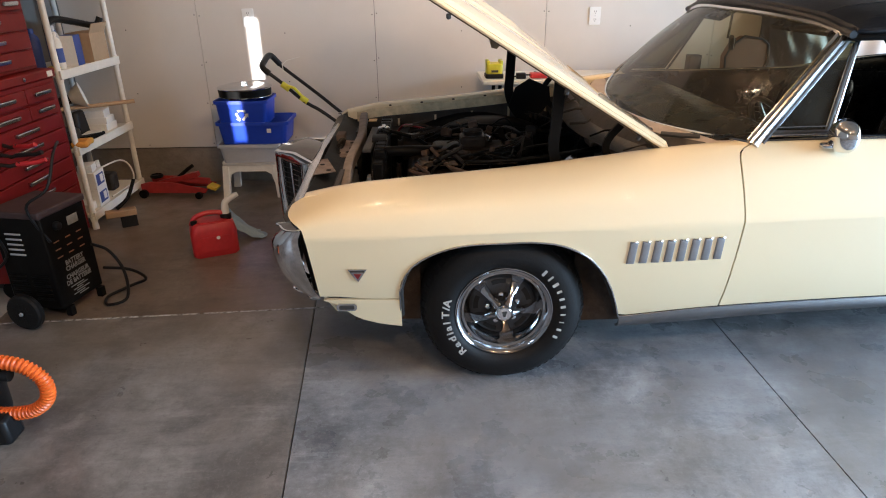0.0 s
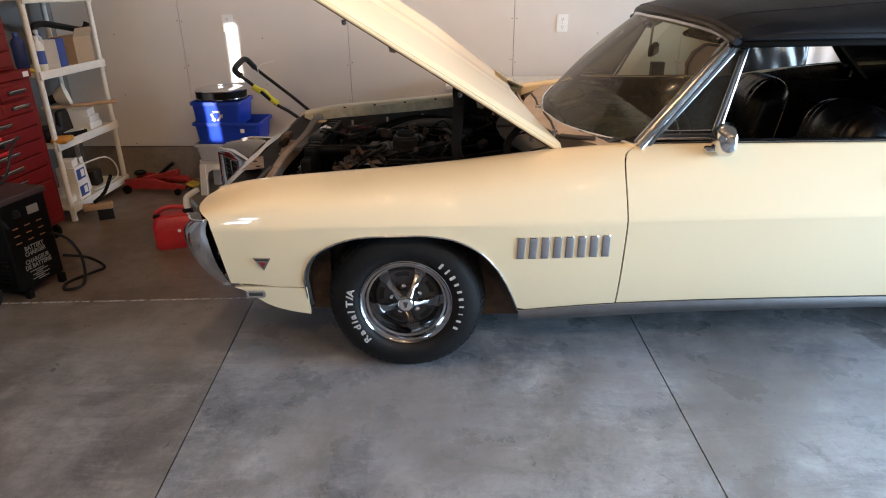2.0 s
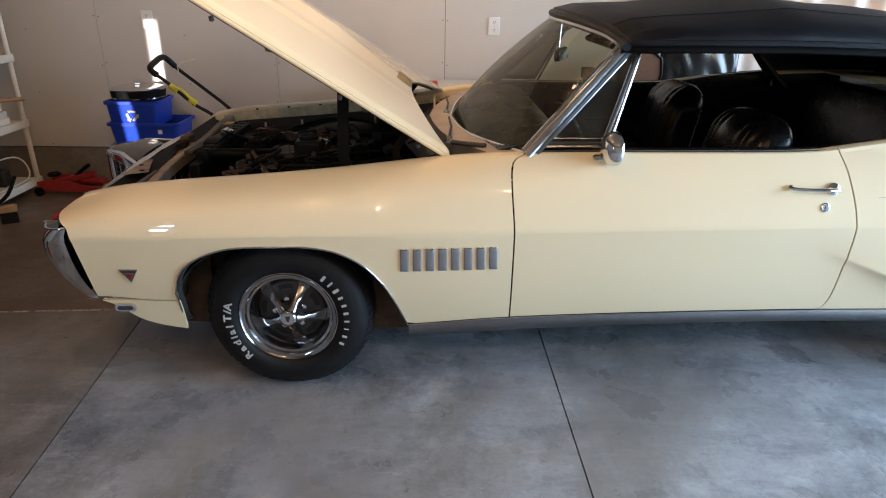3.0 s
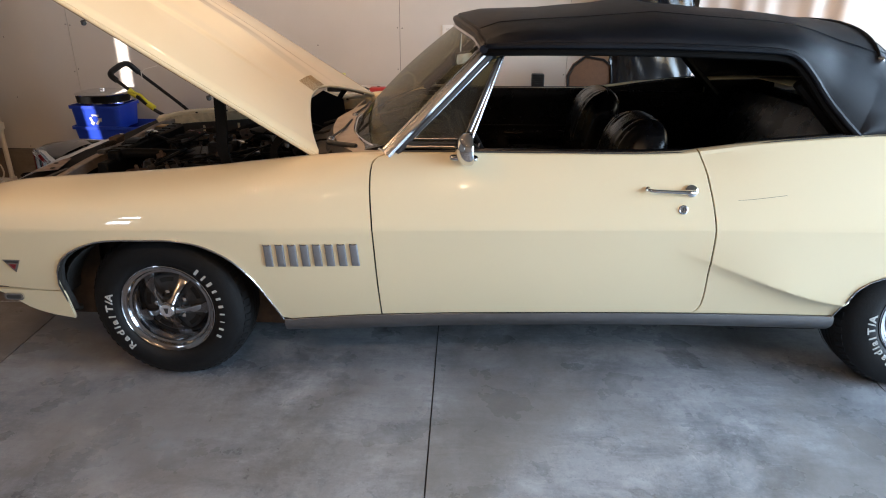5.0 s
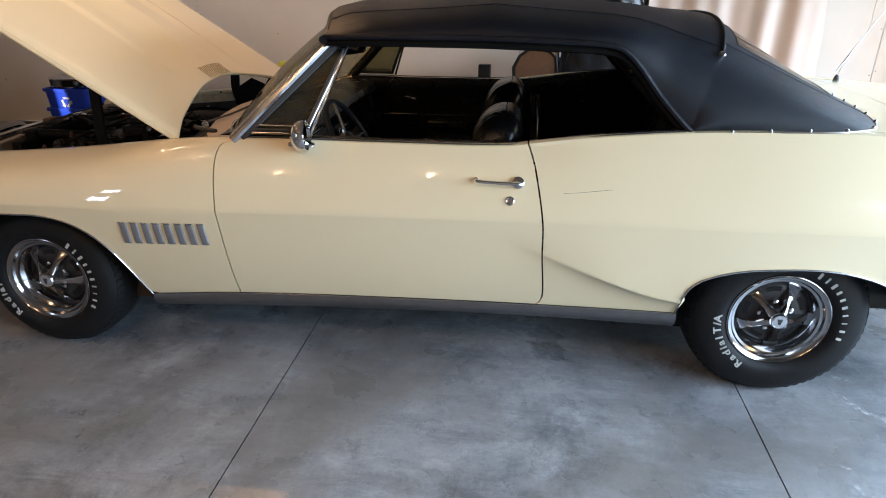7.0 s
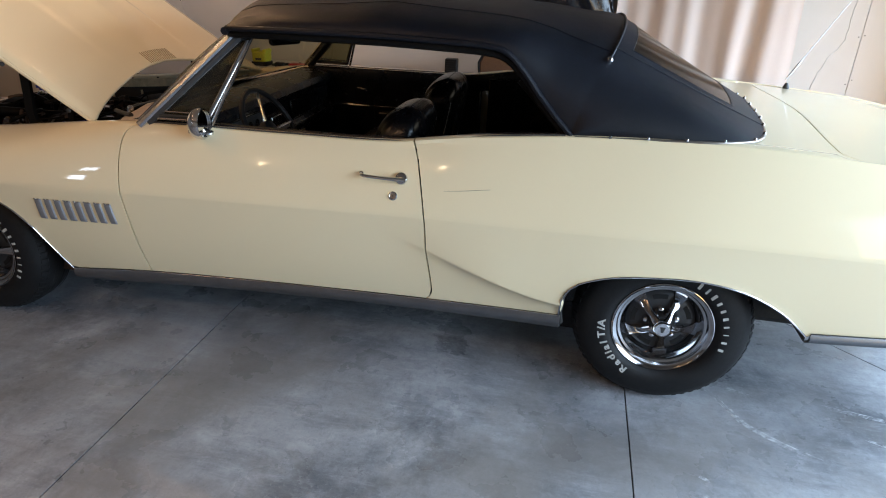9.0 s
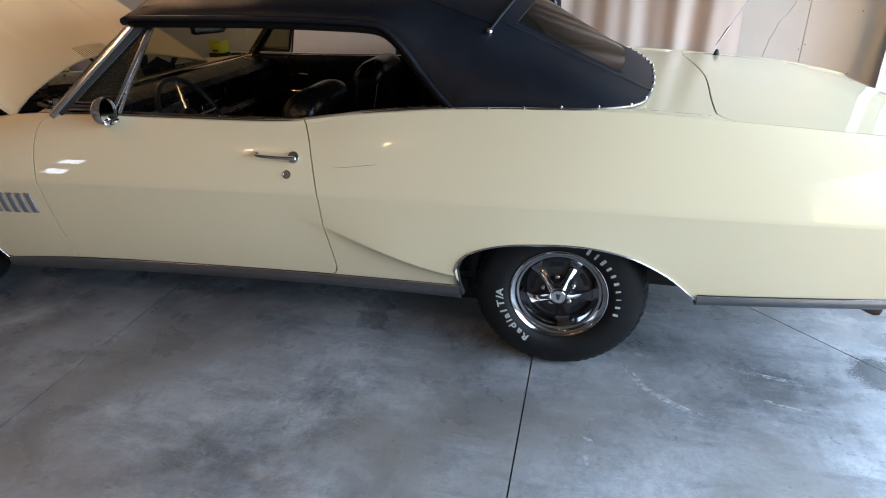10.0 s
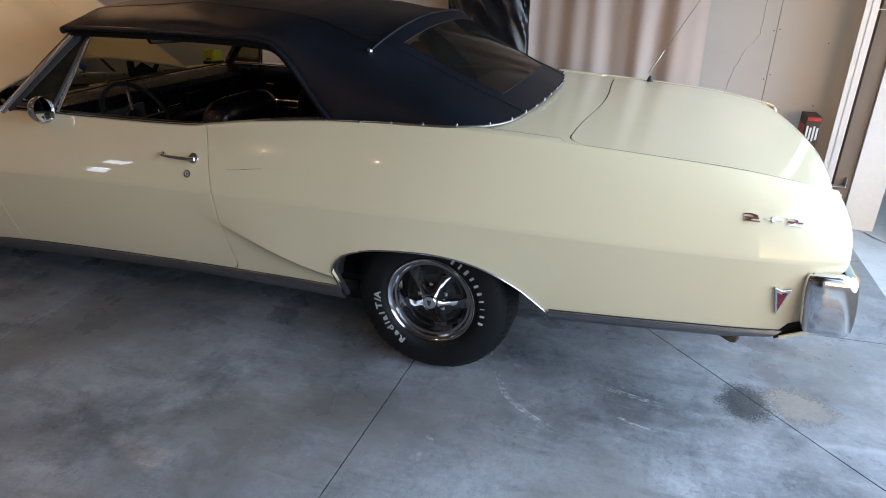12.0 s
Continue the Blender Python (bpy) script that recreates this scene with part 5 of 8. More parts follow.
for v in (0.24, 1.59):
    way = 1 if v < 0.9 else -1

    def strap(pts, wide, tall):
        """A flat bent bar along the points, standing on edge."""
        line = smooth_path([(x, z) for x, z in pts], 5)
        rows = []
        for i, (x, z) in enumerate(line):
            (ax, az), (bx, bz) = line[max(i - 1, 0)], line[min(i + 1, len(line) - 1)]
            ln = math.hypot(bx - ax, bz - az) or 1
            nx, nz = -(bz - az) / ln, (bx - ax) / ln
            rows.append([(x + nx * a * wide, v + b * tall, z + nz * a * wide) for a, b in ((-1, -1), (1, -1), (1, 1), (-1, 1), (-1, -1))])
        return sheet(rows)

    a, b = hood_point(0.46, v, 0.035), hood_point(0.16, v, 0.035)
    hinge = part("hood_hinge", strap([(0.47, 0.70), (0.34, 0.72), (0.245, 0.80), (0.205, 0.90), (0.208, 1.00), (a[0], a[2])], 0.021 if way > 0 else 0.026, 0.008), BLACK, car, "black sprung hood hinge", smooth=40)
    part("hinge_arm", strap([(0.56, 0.76), (0.45, 0.83), (0.41, 0.92), (b[0], b[2])], 0.014, 0.007), BLACK, hinge, smooth=40)
    part("hinge_plate", slab_shape([(0, 0.02), (0.06, -0.02), (0.20, -0.02), (0.25, 0.05), (0.24, 0.13), (0.12, 0.18), (0.04, 0.13)], 0.006, pose(0.28 if way > 0 else 0.20, v + 0.012 * way, 0.68 if way > 0 else 0.80, 90)), BLACK, hinge)
    part("hinge_spring", tube([(0.31 + 0.26 * k / 60, v + (0.04 + 0.026 * math.cos(k * 0.9)) * way, 0.74 + 0.05 * k / 60 + 0.026 * math.sin(k * 0.9)) for k in range(61)], 0.006, 6), BLACK, hinge)

# rear deck, trunk lid, tail
def deck_z(x, y):
    w = (y - MID_Y) / 0.82
    return spline(TOP_Z, x) - 0.004 + 0.016 * (1 - w * w) + LEAN_UP * (y - 0.1)


LID_X0 = 3.525


def deck_y(x, d):
    """Across the deck: d runs from 0 at the near fender's edge to 2 at the far one."""
    e = spline(TOP_Y, x) + 0.021
    return e + d * (MID_Y - e)


# the lid's front edge with rounded corners
def lid_front(d):
    m, r = min(d, 2 - d) * 0.80, 0.10
    bow = 0.035 * ease((m - 0.1) / 0.7)
    return LID_X0 + 0.035 * d * 0.8 + bow + (r - math.sqrt(max(0, r * r - (r - m) ** 2)) if m < r else 0)


def lid_back(d):
    return 4.362 + 0.084 * (1 - (d - 1) ** 2)


half = [0.012, 0.018, 0.026, 0.04, 0.058, 0.08, 0.10, 0.125] + spread(0.16, 1.0, 0.1)
lid_ds = half + [2 - d for d in reversed(half[:-1])]
lid_rows = []
for d in lid_ds:
    a, b = lid_front(d), lid_back(d)
    row = [(x, deck_y(x, d), deck_z(x, deck_y(x, d))) for x in [a + (b - a) * k / 24 for k in range(25)]]
    y, z = deck_y(b, d), deck_z(b, deck_y(b, d))
    row += [(b + 0.056 * math.sin(radians(a)), y, z - 0.024 * math.sin(radians(a)) - 0.060 * (1 - math.cos(radians(a)))) for a in (12, 24, 36, 48, 60, 72, 84)] + [(b + 0.060, y, z - 0.16), (b + 0.052, y, z - 0.24)]
    lid_rows.append(row)
trunk_lid = part("trunk_lid", sheet(lid_rows), PAINT, car, thick=0.008)
for row in (lid_rows[0], lid_rows[-1]):
    out = row[-10:]
    part("tail_corner", sheet([out, [(4.375, y, min(z, out[0][2])) for x, y, z in out]], flip=row is lid_rows[0]), PAINT, car, thick=0.003)
# deck between soft top and lid
deck_ds = [-0.012] + half + [2 - d for d in reversed(half[:-1])] + [2.012]
deck_rows = []
for d in deck_ds:
    a, b = 2.9, lid_front(min(max(d, 0.0), 2.0)) - 0.006
    deck_rows.append([(x, deck_y(x, d), deck_z(x, deck_y(x, d))) for x in [a + (b - a) * k / 24 for k in range(25)]])
rear_deck = part("rear_deck", sheet(deck_rows), PAINT, car, thick=0.006)
# black strips and sheet paint the dark of the gap beside the lid
for side in (0, 1):
    seal = [[(x, deck_y(x, d if not side else 2 - d), deck_z(x, deck_y(x, d if not side else 2 - d)) - h) for x in spread(LID_X0 + 0.05, 4.37, 0.05)] for d, h in ((-0.002, 0.0), (0.012, 0.0005))]
    part("lid_seal", sheet(seal, flip=bool(side)), VOID, rear_deck, thick=0.004)
part("deck_gutter", sheet([[(x, deck_y(x, d), deck_z(x, deck_y(x, d)) - 0.016) for d in (0.0, 0.1, 0.5, 1.0, 1.5, 1.9, 2.0)] for x in spread(3.45, 4.40, 0.1)]), VOID, car, thick=0.004)
# tail panel and rear bumper
part("tail_panel", sheet([[(spline(TAIL_X, 0.50 + (deck_z(4.45, y) - 0.60) * f) - 0.005 + 0.05 * (1 - ((y - MID_Y) / 0.9) ** 2), y, 0.50 + (deck_z(4.45, y) - 0.60) * f) for y in spread(0.10, 1.73, 0.1)] for f in (0, 0.2, 0.4, 0.6, 0.8, 1)], flip=True), PAINT, car, thick=0.01)
rb_path = smooth_path([(4.376, 0.02), (4.366, -0.008), (4.364, -0.034), (4.372, -0.050), (4.395, -0.056), (4.44, -0.056), (4.484, -0.053), (4.504, -0.040), (4.511, -0.014), (4.513, 0.03), (4.517, 0.10), (4.523, 0.20), (4.55, 0.5), (4.56, 0.915)], 6)
rb_section = [(0.035, 0.524), (0.014, 0.523), (0.005, 0.527), (0.001, 0.536)] + [(-0.004 * math.sin(math.pi * k / 10), 0.545 + 0.0155 * k) for k in range(11)] + [(0.002, 0.710), (0.007, 0.718), (0.016, 0.722), (0.035, 0.724)]
rear_bumper, bumper_half = both("rear_bumper", swept(rb_path, rb_section, lambda z, f: -0.125 * (z - 0.545)), CHROME, car, "heavy chrome wrap-round rear bumper", thick=0.005)
for side in (0, 1):
    def fm(p):
        return other_side(p) if side else p
    part("bumper_gap", sheet([[fm((x, y, 0.712)) for x, y in ((4.345, 0.0), (4.375, -0.03), (4.44, -0.032), (4.475, 0.005), (4.49, 0.2), (4.52, 0.9))], [fm((x, y, 0.716)) for x, y in ((4.34, 0.06), (4.37, 0.06), (4.40, 0.06), (4.42, 0.07), (4.42, 0.20), (4.44, 0.9))]], flip=bool(side)), CHROME, rear_bumper, thick=0.004)
    part("tail_lamp", slab_shape(rounded(0.26, 0.085, 0.02), 0.014, Matrix.Translation(fm((4.512, 0.22, 0.63))) @ pose(0, 0, 0, 90, 0, 93)), AMBER, rear_bumper, "red and amber tail lamp")
for side in (0, 1):
    def fm(p):
        return other_side(p) if side else p
    lip = [[(4.316, 0.002, 0.462), (4.35, -0.006, 0.482), (4.40, -0.020, 0.514), (4.46, -0.012, 0.524), (4.49, 0.06, 0.526), (4.505, 0.30, 0.526), (4.515, 0.915, 0.525)],
           [(4.322, 0.010, 0.446), (4.355, 0.012, 0.458), (4.41, 0.006, 0.490), (4.46, 0.016, 0.500), (4.48, 0.08, 0.505), (4.495, 0.30, 0.505), (4.505, 0.915, 0.505)],
           [(4.326, 0.040, 0.436), (4.36, 0.050, 0.448), (4.40, 0.060, 0.462), (4.43, 0.08, 0.465), (4.45, 0.12, 0.466), (4.46, 0.30, 0.466), (4.47, 0.915, 0.466)]]
    part("bumper_valance", sheet([[fm(p) for p in r] for r in lip], flip=not side), PAINT, car, "cream valance under the rear bumper", thick=0.004)
    # black wedge: painted shade between quarter and valance
    gap = [[(4.285, 0.015, 0.488), (4.34, 0.010, 0.515), (4.42, 0.0, 0.545)], [(4.308, 0.022, 0.440), (4.36, 0.020, 0.470), (4.42, 0.010, 0.505)]]
    part("valance_gap", sheet([[fm(p) for p in r] for r in gap], flip=not side), VOID, car, thick=0.004)
part("trunk_floor", box((0.9, 1.5, 0.03), (3.86, MID_Y, 0.485)), UNDER, car, smooth=0)

# radio antenna on the far rear fender
ant = part("radio_antenna", lathe([(0.018, 0), (0.016, 0.012), (0.009, 0.03), (0.004, 0.034)], Matrix.Translation((3.765, 1.70, deck_z(3.765, 1.70) - 0.002)), 16), INK_DARK, car, "thin whip radio antenna")
p0 = Vector((3.768, 1.70, 1.12))
way = Vector((0.47, 0.0, 0.88)).normalized()
part("mast", tube([p0 - way * 0.03, p0 + way * 0.03, p0 + way * 0.07, p0 + way * 0.10, p0 + way * 0.75], 0.002, 8, radii=[0.003, 0.005, 0.0065, 0.002, 0.0012]), CHROME, ant)

# cowl, windscreen
WS_BASE = [(0.06, 0.892, 0.962), (0.13, 0.855, 0.960), (0.25, 0.80, 0.953), (0.4, 0.740, 0.945), (0.6, 0.685, 0.938), (0.915, 0.645, 0.935)]
WS_TOP = [(0.21, 1.258, 1.332), (0.25, 1.246, 1.346), (0.33, 1.232, 1.362), (0.5, 1.19, 1.380), (0.7, 1.155, 1.392), (0.915, 1.14, 1.396)]


def along(table, f):
    """A point of a half curve mirrored to both sides; f runs from 0 (near) to 1 (far)."""
    g = 1 - abs(2 * f - 1)
    n = len(table) - 1
    t = g ** 0.8
    ys = [(k / n, r[0]) for k, r in enumerate(table)]
    y, x, z = (spline([(k / n, r[c]) for k, r in enumerate(table)], t) for c in range(3))
    return (x, y if f <= 0.5 else 2 * MID_Y - y, z + (0 if f <= 0.5 else LEAN_UP * 2 * (MID_Y - y)))


ws_rows = []
for j in range(13):
    h = j / 12
    row = []
    for k in range(33):
        b, t = Vector(along(WS_BASE, k / 32)), Vector(along(WS_TOP, k / 32))
        p = b.lerp(t, h)
        bow = 0.02 * math.sin(math.pi * h)
        row.append((p.x - bow, p.y, p.z + bow * 0.6))
    ws_rows.append(row)
windscreen = part("windscreen", sheet(ws_rows), GLASS, car, "dusty curved windscreen")
windscreen.visible_shadow = False
frame_base = [along(WS_BASE, k / 32) for k in range(33)]
frame_top = [along(WS_TOP, k / 32) for k in range(33)]
part("windscreen_base_trim", tube([(x - 0.006, y, z) for x, y, z in frame_base], 0.006, 8), CHROME, windscreen)
part("windscreen_header", tube([(x - 0.016, y, z - 0.014) for x, y, z in frame_top], 0.013, 8), DULL_CHROME, windscreen)
for side in (0, 1):
    a, b = Vector((0.902, 0.050, 0.966)), Vector((1.268, 0.222, 1.332))
    if side:
        a, b = Vector(other_side(a)), Vector(other_side(b))
    s = -1 if side else 1
    d = (b - a).normalized()
    pillar = part("pillar", tube([a - d * 0.015, a.lerp(b, 0.3), a.lerp(b, 0.6), b], 0.015, 10, radii=[0.018, 0.016, 0.015, 0.015]), DULL_CHROME, windscreen, "chrome windscreen pillar")
    part("pillar_trim", tube([a + Vector((-0.020, 0.010 * s, 0.006)), b + Vector((-0.020, 0.010 * s, 0.006))], 0.009, 8), DULL_CHROME, pillar)
    part("pillar_seal", tube([a + Vector((0.026, 0.006 * s, -0.004)), b + Vector((0.022, 0.006 * s, -0.006))], 0.012, 8), INK_DARK, pillar)
    inner = Vector((0.022, 0.030 * s, -0.004))
    part("pillar_cover", tube([a + inner, a.lerp(b, 0.5) + inner, b + inner + Vector((0.02, 0, 0.01))], 0.019, 10), VINYL, pillar, "black inner pillar cover")
    # vent window
    y0, y1 = 0.068, 0.232
    tri = [Vector((0.950, y0, 0.985)), Vector((1.175, y0 + 0.008, 0.985)), Vector((1.312, y1, 1.300)), Vector((1.278, y1, 1.306))]
    tri = [Vector(other_side(p)) for p in tri] if side else tri
    vent = part("vent_window", tube([tri[1] + Vector((0.012, 0, -0.022)), tri[2] + Vector((0.008, 0, 0.008))], 0.0068, 8), DULL_CHROME, doors[side], "chrome framed quarter light")
    part("frame", tube(tri + [tri[0]], 0.006, 8), DULL_CHROME, vent)
    mid = (tri[0] + tri[1] + tri[2] + tri[3]) / 4
    for grow, r, mat in ((0.93, 0.008, INK_DARK), (0.83, 0.0042, DULL_CHROME)):
        ring = [mid + (p - mid) * grow + Vector((0, -0.003 * s, 0)) for p in tri]
        part("inner_frame" if mat is DULL_CHROME else "rubber_seal", tube(ring + [ring[0]], r, 8), mat, vent)
    pane = bmesh.new()
    pane.faces.new([pane.verts.new(p) for p in tri])
    gp = part("pane", pane, GLASS, vent, thick=0.004)
    gp.visible_shadow = False
    latch = tri[0].lerp(tri[3], 0.62)
    part("latch", tube([latch, latch + Vector((0.028, 0.012 * s, -0.03))], 0.006, 8), CHROME, vent)

cowl_rows, trough_rows = [], []
for f in [k / 12 for k in range(13)]:
    row = []
    for k in range(33):
        b = along(WS_BASE, k / 32)
        v = min(b[1], 2 * MID_Y - b[1])
        front = 0.600 - spline(HOOD_EDGE, max(0.13, v)) * 0.86 + 0.03 * ease((0.2 - v) / 0.14)
        lift = 0.020 * ease((0.40 - v) / 0.3) * (1 - 0.4 * f) - 0.045 * ease((0.115 - v) / 0.05) * (1 - f * f)
        z = 0.895 + 0.045 * f + 0.012 * math.sin(math.pi * f) + lift
        row.append((front + (b[0] - 0.012 - front) * f, b[1], z - 0.05 * ease((0.56 - f) / 0.12) * ease((v - 0.10) / 0.1)))
    (trough_rows if f < 0.55 else cowl_rows).append(row)
trough_rows.append(cowl_rows[0])
cowl = part("cowl_panel", sheet(cowl_rows), COWL_DUST, car, "dusty faded cowl panel under the windscreen", thick=0.004)
part("cowl_trough", sheet(trough_rows), BAY, cowl, "dark dusty trough in front of the cowl", thick=0.004)
rng = random.Random(12)
for k in range(5):
    y = 0.34 + 0.26 * k
    x0 = 0.615 - 0.86 * spline(HOOD_EDGE, max(0.13, min(y, 2 * MID_Y - y)))
    part("trough_rib", tube([(x0 - 0.02, y, 0.868), (x0 + 0.05, y + rng.uniform(-0.03, 0.03), 0.885 + rng.uniform(-0.01, 0.01)), (x0 + 0.10, y + rng.uniform(-0.02, 0.04), 0.89)], rng.uniform(0.003, 0.007), 6), rng.choice((BAY, BAY, BLACK)), cowl)
for y0, y1 in ((0.36, 0.80), (0.95, 1.40)):
    wiper = part("wiper", tube([(0.62, y0, 0.952), (0.635, (y0 + y1) / 2, 0.950), (0.63, y1, 0.949)], 0.005, 8), INK_DARK, car, "black windscreen wiper")
    part("pivot", lathe([(0.016, 0), (0.014, 0.02), (0.008, 0.026)], Matrix.Translation((0.62, y0, 0.930)), 14), DULL_CHROME, wiper)

part("cowl_seal", tube([(0.63, 0.255, 0.955), (0.69, 0.215, 0.957), (0.755, 0.183, 0.958)], 0.010, 8), INK_DARK, cowl, "black rubber cowl seal")

# soft top
TOP_BASE = [(1.245, 0.175, 1.338), (1.30, 0.150, 1.340), (1.45, 0.130, 1.344), (1.65, 0.122, 1.346), (1.875, 0.120, 1.346), (2.10, 0.120, 1.341), (2.27, 0.122, 1.334), (2.345, 0.122, 1.315), (2.41, 0.120, 1.255), (2.475, 0.115, 1.175), (2.54, 0.098, 1.105), (2.60, 0.085, 1.047)]
TOP_CROWN = [(1.10, 1.425), (1.16, 1.437), (1.38, 1.457), (1.62, 1.482), (1.875, 1.500), (2.10, 1.488), (2.33, 1.465), (2.43, 1.455), (2.53, 1.444), (2.62, 1.432), (2.70, 1.424), (2.775, 1.414)]


def top_ring(i):
    (bx, by, bz), (cx, cz) = TOP_BASE[i], TOP_CROWN[i]
    p = 2.5
    ring = []
    for k in range(33):
        th = math.pi * k / 32
        cy = abs(math.cos(th)) ** (2 / p) * (1 if th < math.pi / 2 else -1)
        sz = math.sin(th) ** (2 / p)
        sag = -0.006 * math.sin(2 * th) ** 2
        yy = MID_Y - (MID_Y - by) * cy
        ring.append((bx + (cx - bx) * math.sin(th) ** 1.2, yy, bz + (cz - bz) * sz + sag + LEAN_UP * (yy - by) * (0.6 if i > 9 else 0.2)))
    return ring


top_rings = [top_ring(i) for i in range(12)]


def header_ring(dx, dz, grow):
    """The windscreen header's curve at the same places across as the cloth behind it."""
    ring = []
    for k, (sx, sy, sz) in enumerate(soft):
        w = min(sy, 2 * MID_Y - sy)
        low = max(0.0, 0.185 - w)
        x, z = spline([(r[0], r[1]) for r in WS_TOP], w), spline([(r[0], r[2]) for r in WS_TOP], w)
        ring.append((x + dx, MID_Y + (sy - MID_Y) * grow, z + dz * (1 - 6 * low) - 0.1 * low + LEAN_UP * (sy - 0.2)))
    return ring


soft = top_rings[2]
top_rings[0] = header_ring(-0.012, 0.010, 0.97)
brow = header_ring(-0.006, 0.028, 0.985)
top_rings[1] = [tuple(a[c] * 0.60 + b[c] * 0.40 + (0.010 if c == 2 and 3 < k < 29 else 0) for c in range(3)) for k, (a, b) in enumerate(zip(brow, soft))]
top_rings.insert(1, brow)
# bows raise the cloth; between them it sags a little
for i in (4, 6):
    top_rings[i] = [(x, MID_Y + (y - MID_Y) * (1 - 0.022 * math.sin(math.pi * k / 32) ** 0.5), z - 0.009 * math.sin(math.pi * k / 32)) for k, (x, y, z) in enumerate(top_rings[i])]
dense = []
for i in range(len(top_rings) - 1):
    for t in (0.0, 0.5):
        row = []
        for a, b in zip(top_rings[i], top_rings[i + 1]):
            q = [a[c] + (b[c] - a[c]) * t for c in range(3)]
            if t and 2 < i < 8:
                q[2] -= 0.004
            row.append(tuple(q))
        dense.append(row)
dense.append(top_rings[-1])
soft_top = part("soft_top", sheet(dense, flip=True), TOP_CLOTH, car, "raised black vinyl soft top", smooth=24, thick=0.008)
part("front_hem", tube([(x - 0.004, y, z - 0.006) for x, y, z in top_rings[0]], 0.016, 8), TOP_CLOTH, soft_top)
for k in (8, 24):
    part("seam", tube([(r[k][0], r[k][1], r[k][2] + 0.001) for r in top_rings[1:13]], 0.0016, 5), TOP_CLOTH, soft_top)
edge = TOP_BASE[:12]
for pts in ([(x, y - 0.004, z) for x, y, z in edge], [other_side((x, y - 0.004, z)) for x, y, z in edge]):
    part("drip_edge", tube(pts, 0.011, 8, smooth_steps=3), TOP_CLOTH, soft_top)
    inner = tube([(x, y + (0.02 if pts[0][1] < 0.9 else -0.02), z - 0.022) for x, y, z in pts], 0.015, 8, smooth_steps=3)
    part("roof_rail", inner, BLACK, soft_top)
# back: quarters and curtain from the rear bow down to the deck, with a cut-out for the window
BACK_BASE = [(0.0, 2.60, 0.085, 1.047), (1.5, 2.80, 0.083, 1.056), (3.0, 2.98, 0.084, 1.064), (4.5, 3.14, 0.097, 1.068), (6.0, 3.235, 0.150, 1.070), (7.0, 3.280, 0.23, 1.071), (8.5, 3.312, 0.37, 1.077), (11.0, 3.340, 0.58, 1.083), (16.0, 3.358, 0.915, 1.095)]


def back_base(k):
    g = min(k, 32 - k)
    x, y, z = (spline([(r[0], r[c]) for r in BACK_BASE], g) for c in (1, 2, 3))
    y = y if k <= 16 else 2 * MID_Y - y
    return (x, y, max(deck_z(x, y) + 0.008, z) if g > 4 else z + (LEAN_UP * 2 * (MID_Y - spline([(r[0], r[2]) for r in BACK_BASE], g)) if k > 16 else 0))


bases = [back_base(k) for k in range(33)]


def back_point(k, h, out=0.0):
    k0 = min(int(k), 31)
    t = k - k0
    a = Vector(top_rings[12][k0]).lerp(Vector(top_rings[12][k0 + 1]), t)
    b = Vector(bases[k0]).lerp(Vector(bases[k0 + 1]), t)
    p = a.lerp(b, h)
    g = min(k, 32 - k) / 16
    belly = 0.010 * math.sin(math.pi * h) * (1 - g) ** 2 - 0.010 * math.sin(math.pi * h) * g
    return (p.x, p.y + (-belly if k < 16 else belly) * (1 - g), p.z + belly * 0.5 + out)


WIN_K, WIN_H = (9.5, 22.5), (0.10, 0.79)
back_ks = [k for k in range(10)] + [9.5] + [k for k in range(10, 23)] + [22.5] + [k for k in range(23, 33)]
back_hs = [0.0, 0.05] + spread(*WIN_H, 0.06) + [0.84, 0.89, 0.95, 1.0]
back_rows = [[back_point(k, h) for k in back_ks] for h in back_hs]
part("back_panel", sheet(back_rows, keep=lambda j, i: not (WIN_K[0] <= back_ks[i] < WIN_K[1] and WIN_H[0] - 1e-6 <= back_hs[j] < WIN_H[1] - 1e-6), flip=True), TOP_CLOTH, soft_top, smooth=50, thick=0.005)
pane_rows = [[back_point(WIN_K[0] + (WIN_K[1] - WIN_K[0]) * k / 13, WIN_H[0] + (WIN_H[1] - WIN_H[0]) * j / 11, -0.001) for k in range(14)] for j in range(12)]
rear_window = part("rear_window", sheet(pane_rows), REAR_GLASS, soft_top, "brown tinted flexible rear window", thick=0.001)
border = pane_rows[0] + [r[-1] for r in pane_rows[1:]] + pane_rows[-1][::-1][1:] + [r[0] for r in pane_rows[::-1][1:]]
part("window_border", tube([(x, y, z + 0.001) for x, y, z in border], 0.0028, 6), TOP_CLOTH, rear_window)
for k in (8.7, 23.3):
    part("seam", tube([back_point(k, h, 0.0015) for h in back_hs], 0.0018, 5), TOP_CLOTH, soft_top)
# rear bow welt with bright end caps
welt = [(x + 0.004, y, z + 0.003) for x, y, z in top_rings[12]][7:26]
part("rear_bow_welt", tube(welt, 0.0055, 8), TOP_CLOTH, soft_top)
for p in (welt[0], welt[-1]):
    part("welt_tip", lathe([(0.011, -0.008), (0.012, 0.004), (0.007, 0.012)], Matrix.Translation(p) @ pose(0, 0, 0, 60 if p[1] < 0.9 else -60), 14), CHROME, soft_top)
